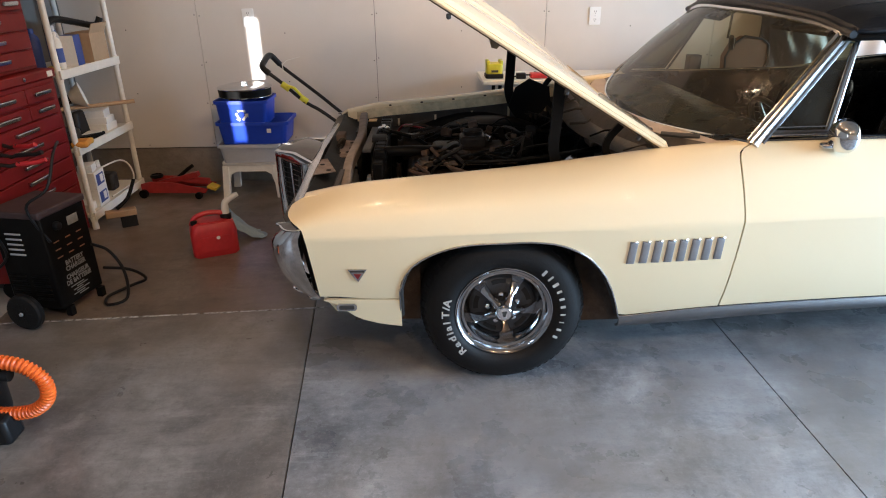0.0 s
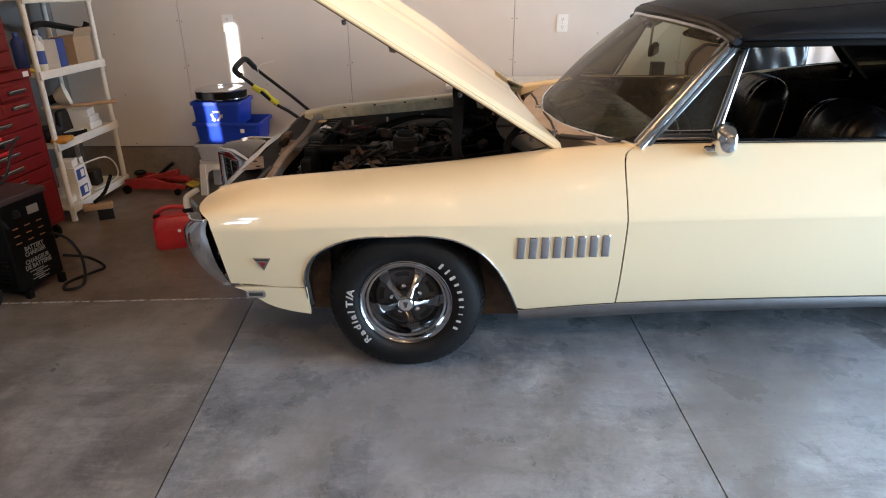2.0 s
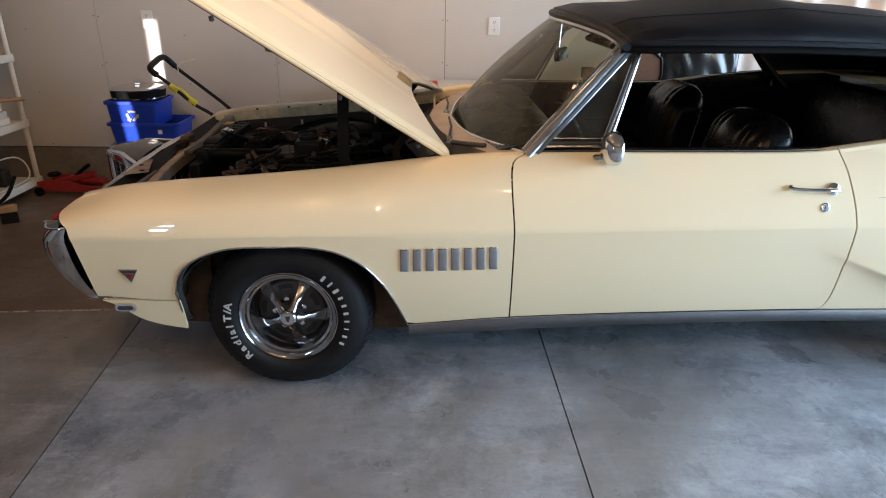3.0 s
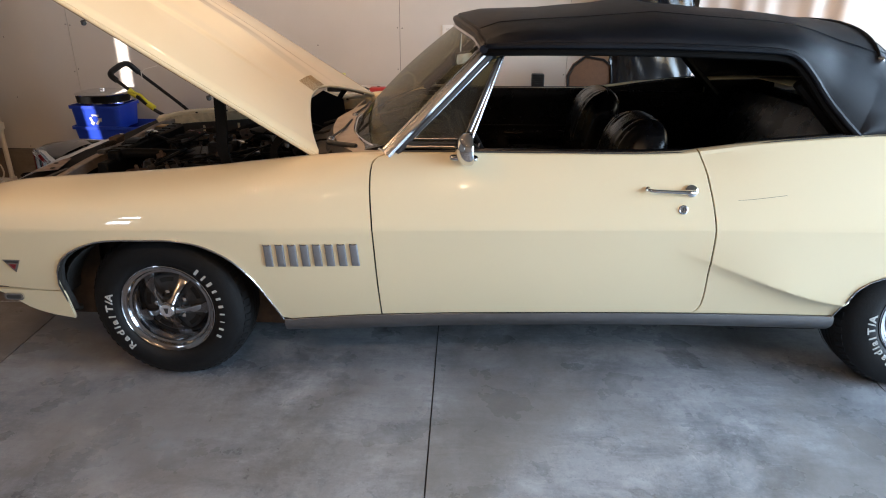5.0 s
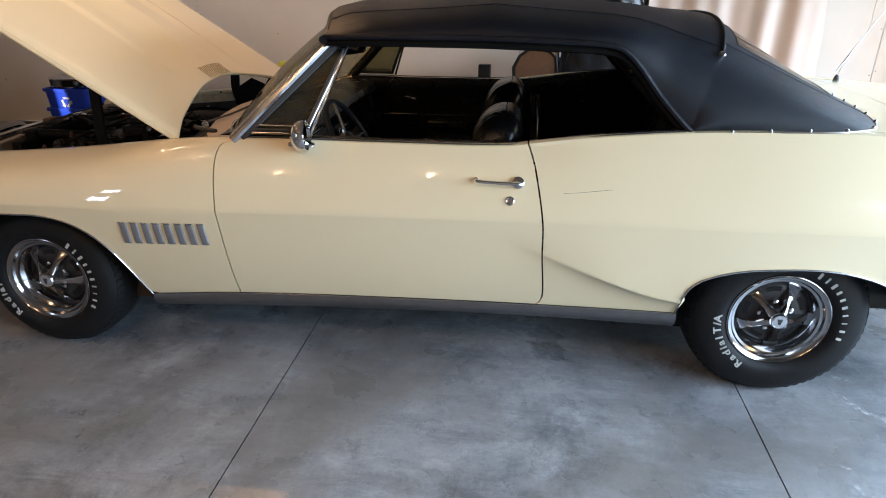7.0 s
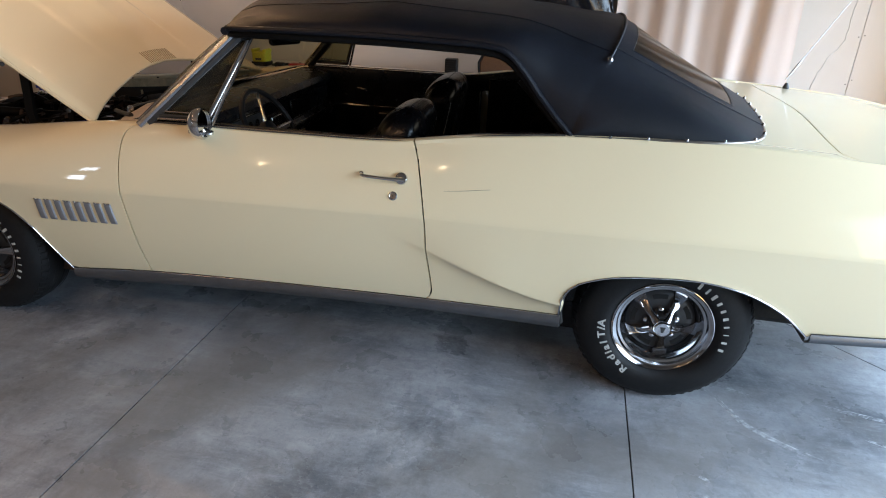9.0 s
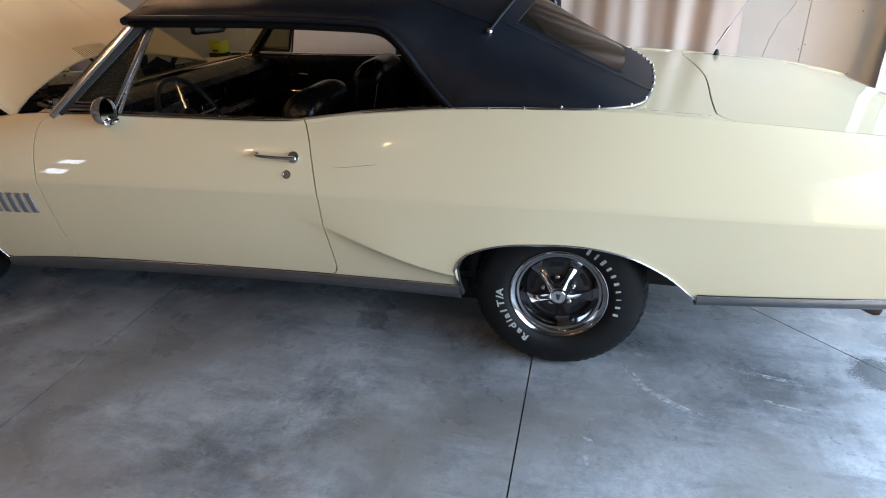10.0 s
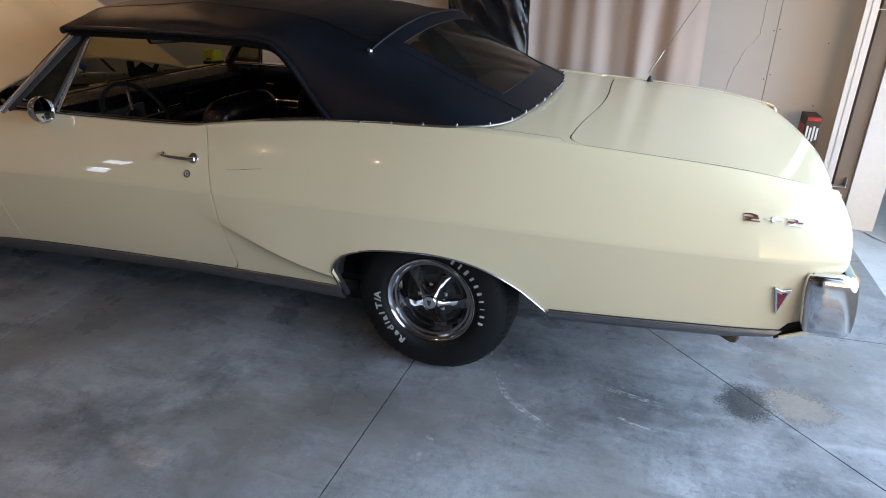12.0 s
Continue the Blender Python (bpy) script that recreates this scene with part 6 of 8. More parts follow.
# trim strip and snap studs round the base
strip = [(x, y - (0.012 if i < 5 else -0.012 if i > 27 else 0), z - 0.003) for i, (x, y, z) in enumerate(bases)]
part("base_strip", tube(strip, 0.0065, 8, smooth_steps=2), BRONZE, soft_top, "bright strip round the soft top base")
dense_strip = [Vector(strip[i]).lerp(Vector(strip[i + 1]), t / 10) for i in range(len(strip) - 1) for t in range(10)]
strip = [tuple(p) for p in dense_strip]
length, last = 0.0, Vector(strip[0])
for p in strip[1:]:
    step = (Vector(p) - last).length
    if length + step > 0.125:
        m = Matrix.Translation(Vector(p) + Vector((0, -0.006 if p[1] < 0.3 else 0, 0.008)))
        part("snap_stud", lathe([(0.006, -0.004), (0.0065, 0.002), (0.004, 0.006), (0.001, 0.007)], m, 10), DULL_CHROME, soft_top)
        length = 0.0
    else:
        length += step
    last = Vector(p)

# ---- inside the car ----
part("cabin_floor", box((2.1, 1.5, 0.03), (1.75, MID_Y, 0.335)), VINYL, car, "black carpeted cabin floor", smooth=0)
for side in (0, 1):
    y = 0.118 if not side else 2 * MID_Y - 0.118
    s = 1 if not side else -1
    up = LEAN_UP * 1.6 * side
    panel = part("door_panel", box((1.17, 0.03, 0.58), (1.47, y, 0.655 + up)), VINYL, doors[side], "black vinyl door panel", bevel=0.012)
    part("armrest", box((0.42, 0.07, 0.05), (1.62, y + 0.045 * s, 0.70 + up)), VINYL, panel, bevel=0.012)
    part("panel_strip", tube([(0.92, y + 0.017 * s, 0.745 + up), (2.04, y + 0.017 * s, 0.755 + up)], 0.004, 6), DULL_CHROME, panel)
    part("window_crank", tube([(1.27, y + 0.018 * s, 0.86 + up), (1.27, y + 0.04 * s, 0.86 + up), (1.33, y + 0.045 * s, 0.855 + up), (1.335, y + 0.07 * s, 0.855 + up)], 0.007, 8), CHROME, panel)
    for k in range(9):
        part("panel_pleat", tube([(1.50 + 0.05 * k, y + 0.012 * s, 0.90 + up), (1.47 + 0.05 * k, y + 0.012 * s, 0.77 + up)], 0.0035, 6), VINYL, panel)
    quarter = part("rear_side_panel", box((0.80, 0.03, 0.62), (2.50, y + 0.03 * s, 0.66 + up)), VINYL, car, "black vinyl rear side panel", bevel=0.012)
    part("window_crank", tube([(2.32, y + 0.05 * s, 0.88 + up), (2.32, y + 0.07 * s, 0.88 + up), (2.36, y + 0.075 * s, 0.875 + up)], 0.006, 8), CHROME, quarter)
    part("top_frame_link", tube([(2.40, y + 0.07 * s, 1.22 + up), (2.50, y + 0.07 * s, 1.12 + up), (2.66, y + 0.08 * s, 0.96 + up)], 0.022, 8), BLACK, soft_top)
    cap_line = [[(x, 0.096 + d if not side else 2 * MID_Y - 0.096 - d, spline(TOP_Z, x) + h + LEAN_UP * 1.6 * side) for x in spread(0.93, 2.60, 0.06)] for d, h in ((0.0, -0.004), (0.004, 0.007), (0.02, 0.008), (0.035, -0.002), (0.040, -0.03), (0.036, -0.09))]
    tail_line = [[(x, 0.10 + d if not side else 2 * MID_Y - 0.10 - d, spline(TOP_Z, x) + h + LEAN_UP * 1.6 * side) for x in spread(2.60, 3.0, 0.06)] for d, h in ((0.045, -0.010), (0.065, -0.012), (0.068, -0.06), (0.060, -0.16))]
    part("quarter_trim", sheet(tail_line, flip=bool(side)), VINYL, car, "black vinyl quarter trim", thick=0.004)
    part("window_sill_roll", sheet(cap_line, flip=bool(side)), VINYL, doors[side], "black vinyl window sill roll", thick=0.004)
part("trunk_bulkhead", box((0.03, 1.5, 0.7), (2.98, MID_Y, 0.68)), VINYL, car, smooth=0)
part("parcel_shelf", box((0.5, 1.5, 0.02), (3.1, MID_Y, 1.0)), VINYL, car, "black shelf behind the rear seat", smooth=0)


def bucket_seat(y0):
    seat = new("front_seat")
    seat.parent = car
    seat["label"] = "black vinyl bucket seat with pleated back"
    cush = []
    for j in range(9):
        f = j / 8
        cush.append([(1.42 + 0.52 * f, y0 - 0.26 + 0.52 * k / 8, 0.50 + 0.05 * math.sin(math.pi * k / 8) ** 0.5 + 0.03 * math.cos(math.pi * f / 2) - (0.05 if j == 0 else 0)) for k in range(9)])
    part("seat_cushion", sheet(cush), VINYL, seat, thick=0.12)
    rows = []
    for j in range(35):
        f = 1 - (1 - j / 34) ** 1.7
        cap = math.sqrt(max(0.0, 1 - max(0.0, (f - 0.80) / 0.20) ** 2))
        wdt = 0.25 * (1 - 0.06 * f ** 2) * (0.66 + 0.34 * cap)
        d = 0.092 * max(0.02, cap)
        row = []
        for k in range(97):
            a = 2 * math.pi * k / 96
            cy, sx = math.cos(a), math.sin(a)
            py = wdt * (abs(cy) ** 0.62) * (1 if cy > 0 else -1)
            pleat = 0.014 * abs(math.cos(math.pi * py / 0.052)) ** 0.7 * min(1.0, cap * 1.6) if sx < 0.2 and abs(py) < 0.18 else 0
            lumbar = -0.02 * math.sin(math.pi * f) if sx < 0 else 0
            px = 1.835 + 0.085 * f + 0.012 * f * f + d * (abs(sx) ** 0.62) * (1 if sx > 0 else -1) - pleat + lumbar
            row.append((px, y0 + py, 0.50 + 0.55 * f - 0.02 * (abs(cy) ** 4) * f))
        rows.append(row)
    back = part("seat_back", sheet(rows), VINYL, seat, smooth=60)
    for sy in (-1, 1):
        pipe = []
        for k in range(15):
            f = k / 14 * 0.82
            pipe.append((1.835 + 0.085 * f + 0.012 * f * f + 0.055, y0 + sy * 0.232 * (1 - 0.06 * f ** 2), 0.50 + 0.53 * f))
        part("piping", tube(pipe, 0.0035, 6), SILVER_ENAMEL, back)
    part("seat_hinge", lathe([(0.022, 0), (0.02, 0.012), (0.01, 0.016)], pose(1.90, y0 - 0.262, 0.56, 90), 14), CHROME, seat)
    return seat


bucket_seat(0.47)
bucket_seat(1.36)
rear_seat = new("rear_seat")
rear_seat.parent = car
rear_seat["label"] = "black vinyl rear bench seat"
rows = [[(2.30 + 0.45 * f, 0.22 + 1.39 * k / 16, 0.52 + 0.03 * math.sin(math.pi * f) + 0.008 * math.cos(k * math.pi)) for k in range(17)] for f in [j / 6 for j in range(7)]]
part("seat_cushion", sheet(rows), VINYL, rear_seat, thick=0.14)
rows = [[(2.68 + 0.17 * f - 0.02 * math.sin(math.pi * f), 0.22 + 1.39 * k / 24, 0.50 + 0.50 * f - 0.03 * abs(k / 12 - 1) ** 3) for k in range(25)] for f in [j / 8 for j in range(9)]]
part("seat_back", sheet(rows), VINYL, rear_seat, thick=0.10)
for k in range(14):
    y = 0.34 + 0.09 * k
    part("pleat", tube([(2.68 + 0.17 * f - 0.02 * math.sin(math.pi * f) - 0.002, y, 0.52 + 0.46 * f) for f in [j / 8 for j in range(9)]], 0.016, 6), VINYL, rear_seat)
dash = part("dashboard", sheet([[(x, y, z) for y in spread(0.13, 1.70, 0.2)] for x, z in ((0.72, 0.925), (0.90, 0.972), (1.02, 0.975), (1.075, 0.958), (1.085, 0.935), (1.05, 0.90), (1.06, 0.80), (1.10, 0.755), (1.06, 0.70), (0.95, 0.66))]), VINYL, car, "black padded dashboard", thick=0.01)
cluster = part("instrument_panel", box((0.02, 0.52, 0.10), (1.068, 0.48, 0.85), (0, -8, 0)), DULL_CHROME, dash, "bright rimmed instrument panel", bevel=0.004)
part("dial_face", box((0.02, 0.49, 0.08), (1.073, 0.48, 0.85), (0, -8, 0)), INK_DARK, cluster)
for k in range(6):
    part("dial", lathe([(0.022, 0), (0.022, 0.004), (0.017, 0.005)], pose(1.084, 0.30 + 0.072 * k, 0.85, 0, 90, 0), 16), DULL_CHROME, cluster)
radio = part("radio", box((0.02, 0.2, 0.05), (1.082, 0.92, 0.82), (0, -8, 0)), DULL_CHROME, dash, "radio with bright face", bevel=0.003)
glove = part("glove_box", box((0.012, 0.5, 0.10), (1.075, 1.33, 0.84), (0, -6, 0)), VINYL, dash, bevel=0.004)
part("rim_strip", tube([(1.083, 1.08, 0.89), (1.083, 1.58, 0.90), (1.088, 1.58, 0.79), (1.088, 1.08, 0.785), (1.083, 1.08, 0.89)], 0.003, 6), CHROME, glove)
part("lower_strip", tube([(1.105, 0.2, 0.755), (1.105, 1.65, 0.765)], 0.004, 6), CHROME, dash)
col_m = Matrix.Translation((1.245, 0.50, 0.865)) @ Vector((0.86, 0, 0.5)).to_track_quat("Z", "Y").to_matrix().to_4x4()
steering = part("steering_wheel", tube([col_m @ Vector((0.198 * math.cos(a), 0.198 * math.sin(a), 0)) for a in [2 * math.pi * k / 48 for k in range(49)]], 0.0125, 10), PLASTIC_BLACK, car, "thin-rimmed black steering wheel")
for a in (-15, 195, 270):
    r = radians(a + 90)
    part("spoke", tube([col_m @ Vector((0.03 * math.cos(r), 0.03 * math.sin(r), -0.02)), col_m @ Vector((0.19 * math.cos(r), 0.19 * math.sin(r), 0))], 0.009, 8), DULL_CHROME, steering)
part("horn_pad", lathe([(0.055, -0.03), (0.05, 0.0), (0.02, 0.012)], col_m, 20), PLASTIC_BLACK, steering)
part("column", tube([col_m @ Vector((0, 0, -0.02)), col_m @ Vector((0, 0, -0.35))], 0.03, 12), BLACK, steering)
im = part("inside_mirror", slab_shape(rounded(0.2, 0.055, 0.02), 0.02, pose(1.145, MID_Y - 0.02, 1.232, 90, 0, 66)), BLACK, windscreen, "inside rear-view mirror", bevel=0.005)
part("mirror_glass", slab_shape(rounded(0.18, 0.045, 0.016), 0.002, pose(1.1665, MID_Y - 0.0295, 1.232, 90, 0, 66)), MIRROR, im)
part("mirror_stem", tube([(1.145, MID_Y, 1.25), (1.15, MID_Y, 1.39)], 0.006, 8), CHROME, im)
for y in (0.45, 1.38):
    part("sun_visor", box((0.02, 0.42, 0.12), (1.26, y, 1.345), (0, 62, 0)), VINYL, windscreen, bevel=0.006)

# ---- engine bay ----
for side in (0, 1):
    y = 0.19 if not side else 2 * MID_Y - 0.19
    inner = [[(x, y + (0.02 * f if not side else -0.02 * f), 0.40 + (spline(TOP_Z, x) - 0.05 - 0.40) * f) for x in spread(-0.72, 0.62, 0.1)] for f in (0, 0.5, 1.0)]
    part("inner_fender", sheet(inner, flip=not side), BAY, car, "dirty dark inner fender", thick=0.006)
    house = [[(x, (y - 0.0) + (0.16 if not side else -0.16) * math.sin(a) * 1.0, 0.62 + 0.16 * math.cos(a) * (1 - (x / 0.45) ** 2)) for x in spread(-0.42, 0.42, 0.07)] for a in [math.pi / 2 * k / 6 for k in range(7)]]
    part("inner_wheel_house", sheet(house), BLACK, car, thick=0.006)
    for k in range(5):
        x = -0.45 + 0.22 * k
        part("fender_brace", box((0.012, 0.02, 0.06), (x, y + (0.015 if not side else -0.015), spline(TOP_Z, x) - 0.10), None), DIRTY_CREAM, car, smooth=0)
for side in (0, 1):
    lip = [[(x, (0.165 + d) if not side else 2 * MID_Y - 0.165 - d, spline(TOP_Z, x) - 0.016 - h + (LEAN_UP * 1.5 if side else 0)) for x in spread(-0.70, 0.60, 0.08)] for d, h in ((0.0, 0.0), (0.022, 0.002), (0.03, 0.02), (0.03, 0.06), (0.026, 0.064), (0.022, 0.125))]
    part("fender_rail", sheet(lip, flip=bool(side)), DIRTY_CREAM, car, "dusty cream fender rail", thick=0.004)
    for k in range(6):
        x = -0.5 + 0.19 * k
        part("rail_bolt", lathe([(0.008, 0), (0.008, 0.006), (0.005, 0.008)], Matrix.Translation((x, 0.178 if not side else 2 * MID_Y - 0.178, spline(TOP_Z, x) - 0.016 + (LEAN_UP * 1.5 if side else 0))), 6), RUSTY, car)
firewall = part("firewall", sheet([[(0.62, y, z) for y in spread(0.18, 1.65, 0.2)] for z in (0.35, 0.6, 0.9)]), BAY, car, "dirty dark firewall", thick=0.01)
plate = part("firewall_plate", box((0.012, 0.80, 0.19), (0.565, 1.20, 0.835)), COWL_DUST, firewall, "dusty pale firewall plate", bevel=0.004)
part("plate_opening", box((0.008, 0.34, 0.075), (0.557, 1.03, 0.845)), VOID, plate, bevel=0.003)
part("heater_duct", tube([(0.50, 0.66 + 0.012 * k, 0.80 + 0.014 * math.sin(k * 0.2)) for k in range(12)], 0.03, 14, radii=[0.030 + 0.004 * (k % 2) for k in range(12)]), BAY, firewall, "ribbed dusty hose")
part("heater_box", box((0.10, 0.40, 0.26), (0.57, 1.30, 0.72)), BLACK, car, "black heater box", bevel=0.02)
part("brake_booster", lathe([(0.11, 0), (0.12, 0.02), (0.11, 0.06), (0.05, 0.08), (0.03, 0.16), (0.03, 0.22)], pose(0.60, 0.45, 0.74, 0, -90, 0), 24), GREASE, car, "dark brake booster and master cylinder")
part("wiper_motor", box((0.09, 0.12, 0.10), (0.56, 0.80, 0.83)), GREASE, car, bevel=0.015)
bar = [(-0.655, 1.64, 0.785), (-0.648, 1.45, 0.792), (-0.632, 1.25, 0.788), (-0.630, 1.08, 0.778), (-0.640, 0.90, 0.768), (-0.650, 0.70, 0.758), (-0.640, 0.45, 0.742), (-0.625, 0.30, 0.725), (-0.615, 0.20, 0.70)]
bar = [(spline([(k, p[0]) for k, p in enumerate(bar)], t / 3), spline([(k, p[1]) for k, p in enumerate(bar)], t / 3), spline([(k, p[2]) for k, p in enumerate(bar)], t / 3)) for t in range(25)]
radsup = part("radiator_support", sheet([[(x + dx, y, z + dz) for x, y, z in bar] for dx, dz in ((-0.022, -0.045), (-0.021, -0.004), (-0.015, 0.0), (0.012, 0.002), (0.018, -0.003), (0.019, -0.05))]), SUPPORT_TAN, car, "dusty tan radiator support bar", thick=0.004)
part("support_panel", box((0.02, 0.36, 0.34), (-0.665, 0.37, 0.58)), BAY, radsup, smooth=0)
part("support_panel", box((0.02, 0.36, 0.34), (-0.665, 1.46, 0.58)), BAY, radsup, smooth=0)
radiator = part("radiator", box((0.05, 0.70, 0.42), (-0.51, MID_Y, 0.56)), BLACK, car, "black radiator with a bright filler cap", bevel=0.008)
top_tank = part("top_tank", box((0.062, 0.74, 0.06), (-0.506, 1.03, 0.775)), BLACK, radiator, bevel=0.014)
for k in range(11):
    part("tank_rib", box((0.050, 0.010, 0.006), (-0.506, 0.70 + 0.067 * k, 0.806)), BLACK, top_tank, bevel=0.002)
part("shroud_flange", box((0.040, 0.62, 0.018), (-0.566, 0.98, 0.782), (-3, 0, 0)), BAY, radiator, bevel=0.004)
cap = part("filler_cap", lathe([(0.030, 0), (0.031, 0.008), (0.027, 0.013), (0.012, 0.015), (0.010, 0.022)], Matrix.Translation((-0.508, 1.075, 0.808)), 20), CHROME, radiator)
part("cap_lever", box((0.018, 0.07, 0.006), (-0.508, 1.055, 0.828)), CHROME, cap, bevel=0.002)
for k in range(24):
    part("radiator_fin", box((0.004, 0.012, 0.36), (-0.537, MID_Y - 0.34 + 0.0295 * k, 0.55)), GREASE, radiator, smooth=0)
part("support_gusset", slab_shape([(-0.045, -0.11), (0.045, -0.06), (-0.02, 0.15), (-0.045, 0.13)], 0.004, Matrix.Translation((-0.738, 0.58, 0.748))), RUST_PALE, radsup, "pale rusty gusset plate")
part("latch_plate", slab_shape([(-0.055, -0.16), (0.045, -0.13), (0.055, 0.15), (-0.03, 0.13)], 0.004, pose(-0.705, 1.00, 0.728, 3, 8)), RUST_PALE, radsup, "pale rusty latch plate with holes")
for dx, dy in ((-0.02, -0.10), (0.02, -0.07), (0.03, 0.0), (-0.015, 0.02), (0.025, 0.09), (-0.06, -0.38), (-0.02, -0.47)):
    part("plate_hole", lathe([(0.011, 0), (0.010, 0.002), (0.001, 0.0022)], Matrix.Translation((-0.705 + dx, 1.00 + dy, 0.7345 + 0.05 * dy - 0.14 * dx if dy > -0.2 else 0.7525)), 12), VOID, radsup)
latch = part("hood_latch", box((0.045, 0.09, 0.035), (-0.735, 1.12, 0.765)), RUSTY, car, "rusty hood latch", bevel=0.006)
part("latch_spring", tube([(-0.725 + 0.016 * math.cos(k * 0.8), 1.07 - 0.0018 * k, 0.752 + 0.016 * math.sin(k * 0.8)) for k in range(60)], 0.003, 5), GREASE, latch)
shroud = part("fan_shroud", lathe([(0.235, 0), (0.235, 0.07), (0.225, 0.07), (0.225, 0.0)], pose(-0.555, MID_Y, 0.58, 0, 90, 0), 36, closed=True), BLACK, car, "round black fan shroud")
for k in range(5):
    part("fan_blade", box((0.006, 0.07, 0.18), (0, 0, 0.11), (0, 0, 25)), BLACK, shroud, smooth=0).matrix_local = pose(-0.49, MID_Y, 0.58, 72 * k + 20, 0, 0)
engine = part("engine", box((0.62, 0.34, 0.30), (-0.08, MID_Y, 0.52)), GREASE, car, "greasy black V8 engine", bevel=0.03)
for side in (-1, 1):
    part("cylinder_head", box((0.54, 0.17, 0.12), (-0.08, MID_Y + 0.22 * side, 0.66), (30 * side, 0, 0)), GREASE, engine, bevel=0.015)
    cover = part("valve_cover", box((0.52, 0.14, 0.06), (-0.08, MID_Y + 0.27 * side, 0.725), (30 * side, 0, 0)), DARK_CHROME, engine, "valve cover", bevel=0.02)
    part("oil_cap", lathe([(0.028, 0), (0.03, 0.02), (0.02, 0.026)], Matrix.Translation((-0.22, MID_Y + 0.285 * side, 0.755)) @ pose(0, 0, 0, 30 * side), 16), GREASE, engine)
    for k in range(4):
        x = -0.26 + 0.12 * k
        part("spark_plug_lead", tube([(x, MID_Y + 0.36 * side, 0.66), (x + 0.02, MID_Y + 0.35 * side, 0.76), (0.10 + 0.02 * k, MID_Y + 0.18 * side, 0.80), (0.19, MID_Y + 0.03 * side, 0.80)], 0.005, 6, smooth_steps=4), BLACK, engine)
    part("exhaust_manifold", tube([(-0.3, MID_Y + 0.36 * side, 0.60), (0.1, MID_Y + 0.38 * side, 0.58), (0.25, MID_Y + 0.36 * side, 0.50)], 0.03, 10, smooth_steps=3), RUSTY, engine)
part("intake_manifold", box((0.36, 0.22, 0.08), (-0.08, MID_Y, 0.72)), GREASE, engine, bevel=0.02)
carb = part("carburettor", box((0.13, 0.12, 0.07), (-0.06, MID_Y, 0.775)), GREASE, engine, "dirty metal carburettor", bevel=0.012)
part("throat", lathe([(0.045, 0), (0.05, 0.02), (0.046, 0.02), (0.042, 0.0)], Matrix.Translation((-0.06, MID_Y, 0.812)), 20, closed=True), GREASE, carb)
part("distributor", lathe([(0.04, 0), (0.055, 0.02), (0.055, 0.06), (0.04, 0.085), (0.015, 0.095)], Matrix.Translation((0.19, MID_Y, 0.70)), 18), BLACK, engine)
part("alternator", lathe([(0.06, -0.06), (0.07, -0.05), (0.07, 0.05), (0.06, 0.06)], pose(-0.36, MID_Y + 0.22, 0.70, 0, 90, 0), 20), GREASE, engine, "dull metal alternator")
for y, z, r in ((MID_Y, 0.42, 0.08), (MID_Y, 0.60, 0.075), (MID_Y + 0.22, 0.70, 0.04)):
    part("pulley", lathe([(r, -0.012), (r * 0.88, 0), (r, 0.012)], pose(-0.43, y, z, 0, 90, 0), 24), GREASE, engine)
part("radiator_hose", tube([(-0.50, 0.72, 0.78), (-0.44, 0.70, 0.79), (-0.34, 0.72, 0.785), (-0.26, 0.80, 0.765), (-0.22, MID_Y, 0.74)], 0.023, 12, smooth_steps=5), BLACK, car, "black rubber radiator hose")
part("heater_hose", tube([(-0.25, 1.10, 0.76), (0.0, 1.25, 0.78), (0.30, 1.28, 0.74), (0.52, 1.25, 0.72)], 0.012, 8, smooth_steps=5), BLACK, car)
part("heater_hose", tube([(-0.28, 0.72, 0.74), (-0.05, 0.55, 0.77), (0.25, 0.52, 0.80), (0.50, 0.66, 0.80)], 0.010, 8, smooth_steps=5), BLACK, car)
battery = part("battery", box((0.17, 0.24, 0.19), (-0.47, 1.47, 0.62)), BLACK, car, "black battery", bevel=0.008)
part("battery_cable", tube([(-0.45, 1.38, 0.72), (-0.40, 1.30, 0.78), (-0.25, 1.22, 0.76)], 0.007, 8, smooth_steps=4), RED_ENAMEL, battery)
dome = [[(0.08 + 0.36 * math.sin(e) * math.cos(q), 1.46 + 0.22 * math.sin(e) * math.sin(q), 0.62 + 0.17 * math.cos(e)) for q in [2 * math.pi * k / 32 for k in range(33)]] for e in [math.pi / 2 * k / 10 + 0.001 for k in range(11)]]
part("wheel_house_dome", sheet(dome, flip=True), BLACK, car, "black domed inner wheel house")
part("pale_plate", box((0.10, 0.06, 0.002), (-0.10, 1.29, 0.735), (50, 0, 0)), COWL_DUST, car, smooth=0)
part("washer_bottle", box((0.14, 0.16, 0.2), (-0.46, 0.36, 0.54)), GREASE, car, "grimy washer bottle", bevel=0.02)
part("bay_floor", box((1.3, 1.4, 0.02), (-0.05, MID_Y, 0.31)), UNDER, car, smooth=0)
part("cross_member", box((0.2, 1.3, 0.12), (0.0, MID_Y, 0.27)), UNDER, car, bevel=0.02)

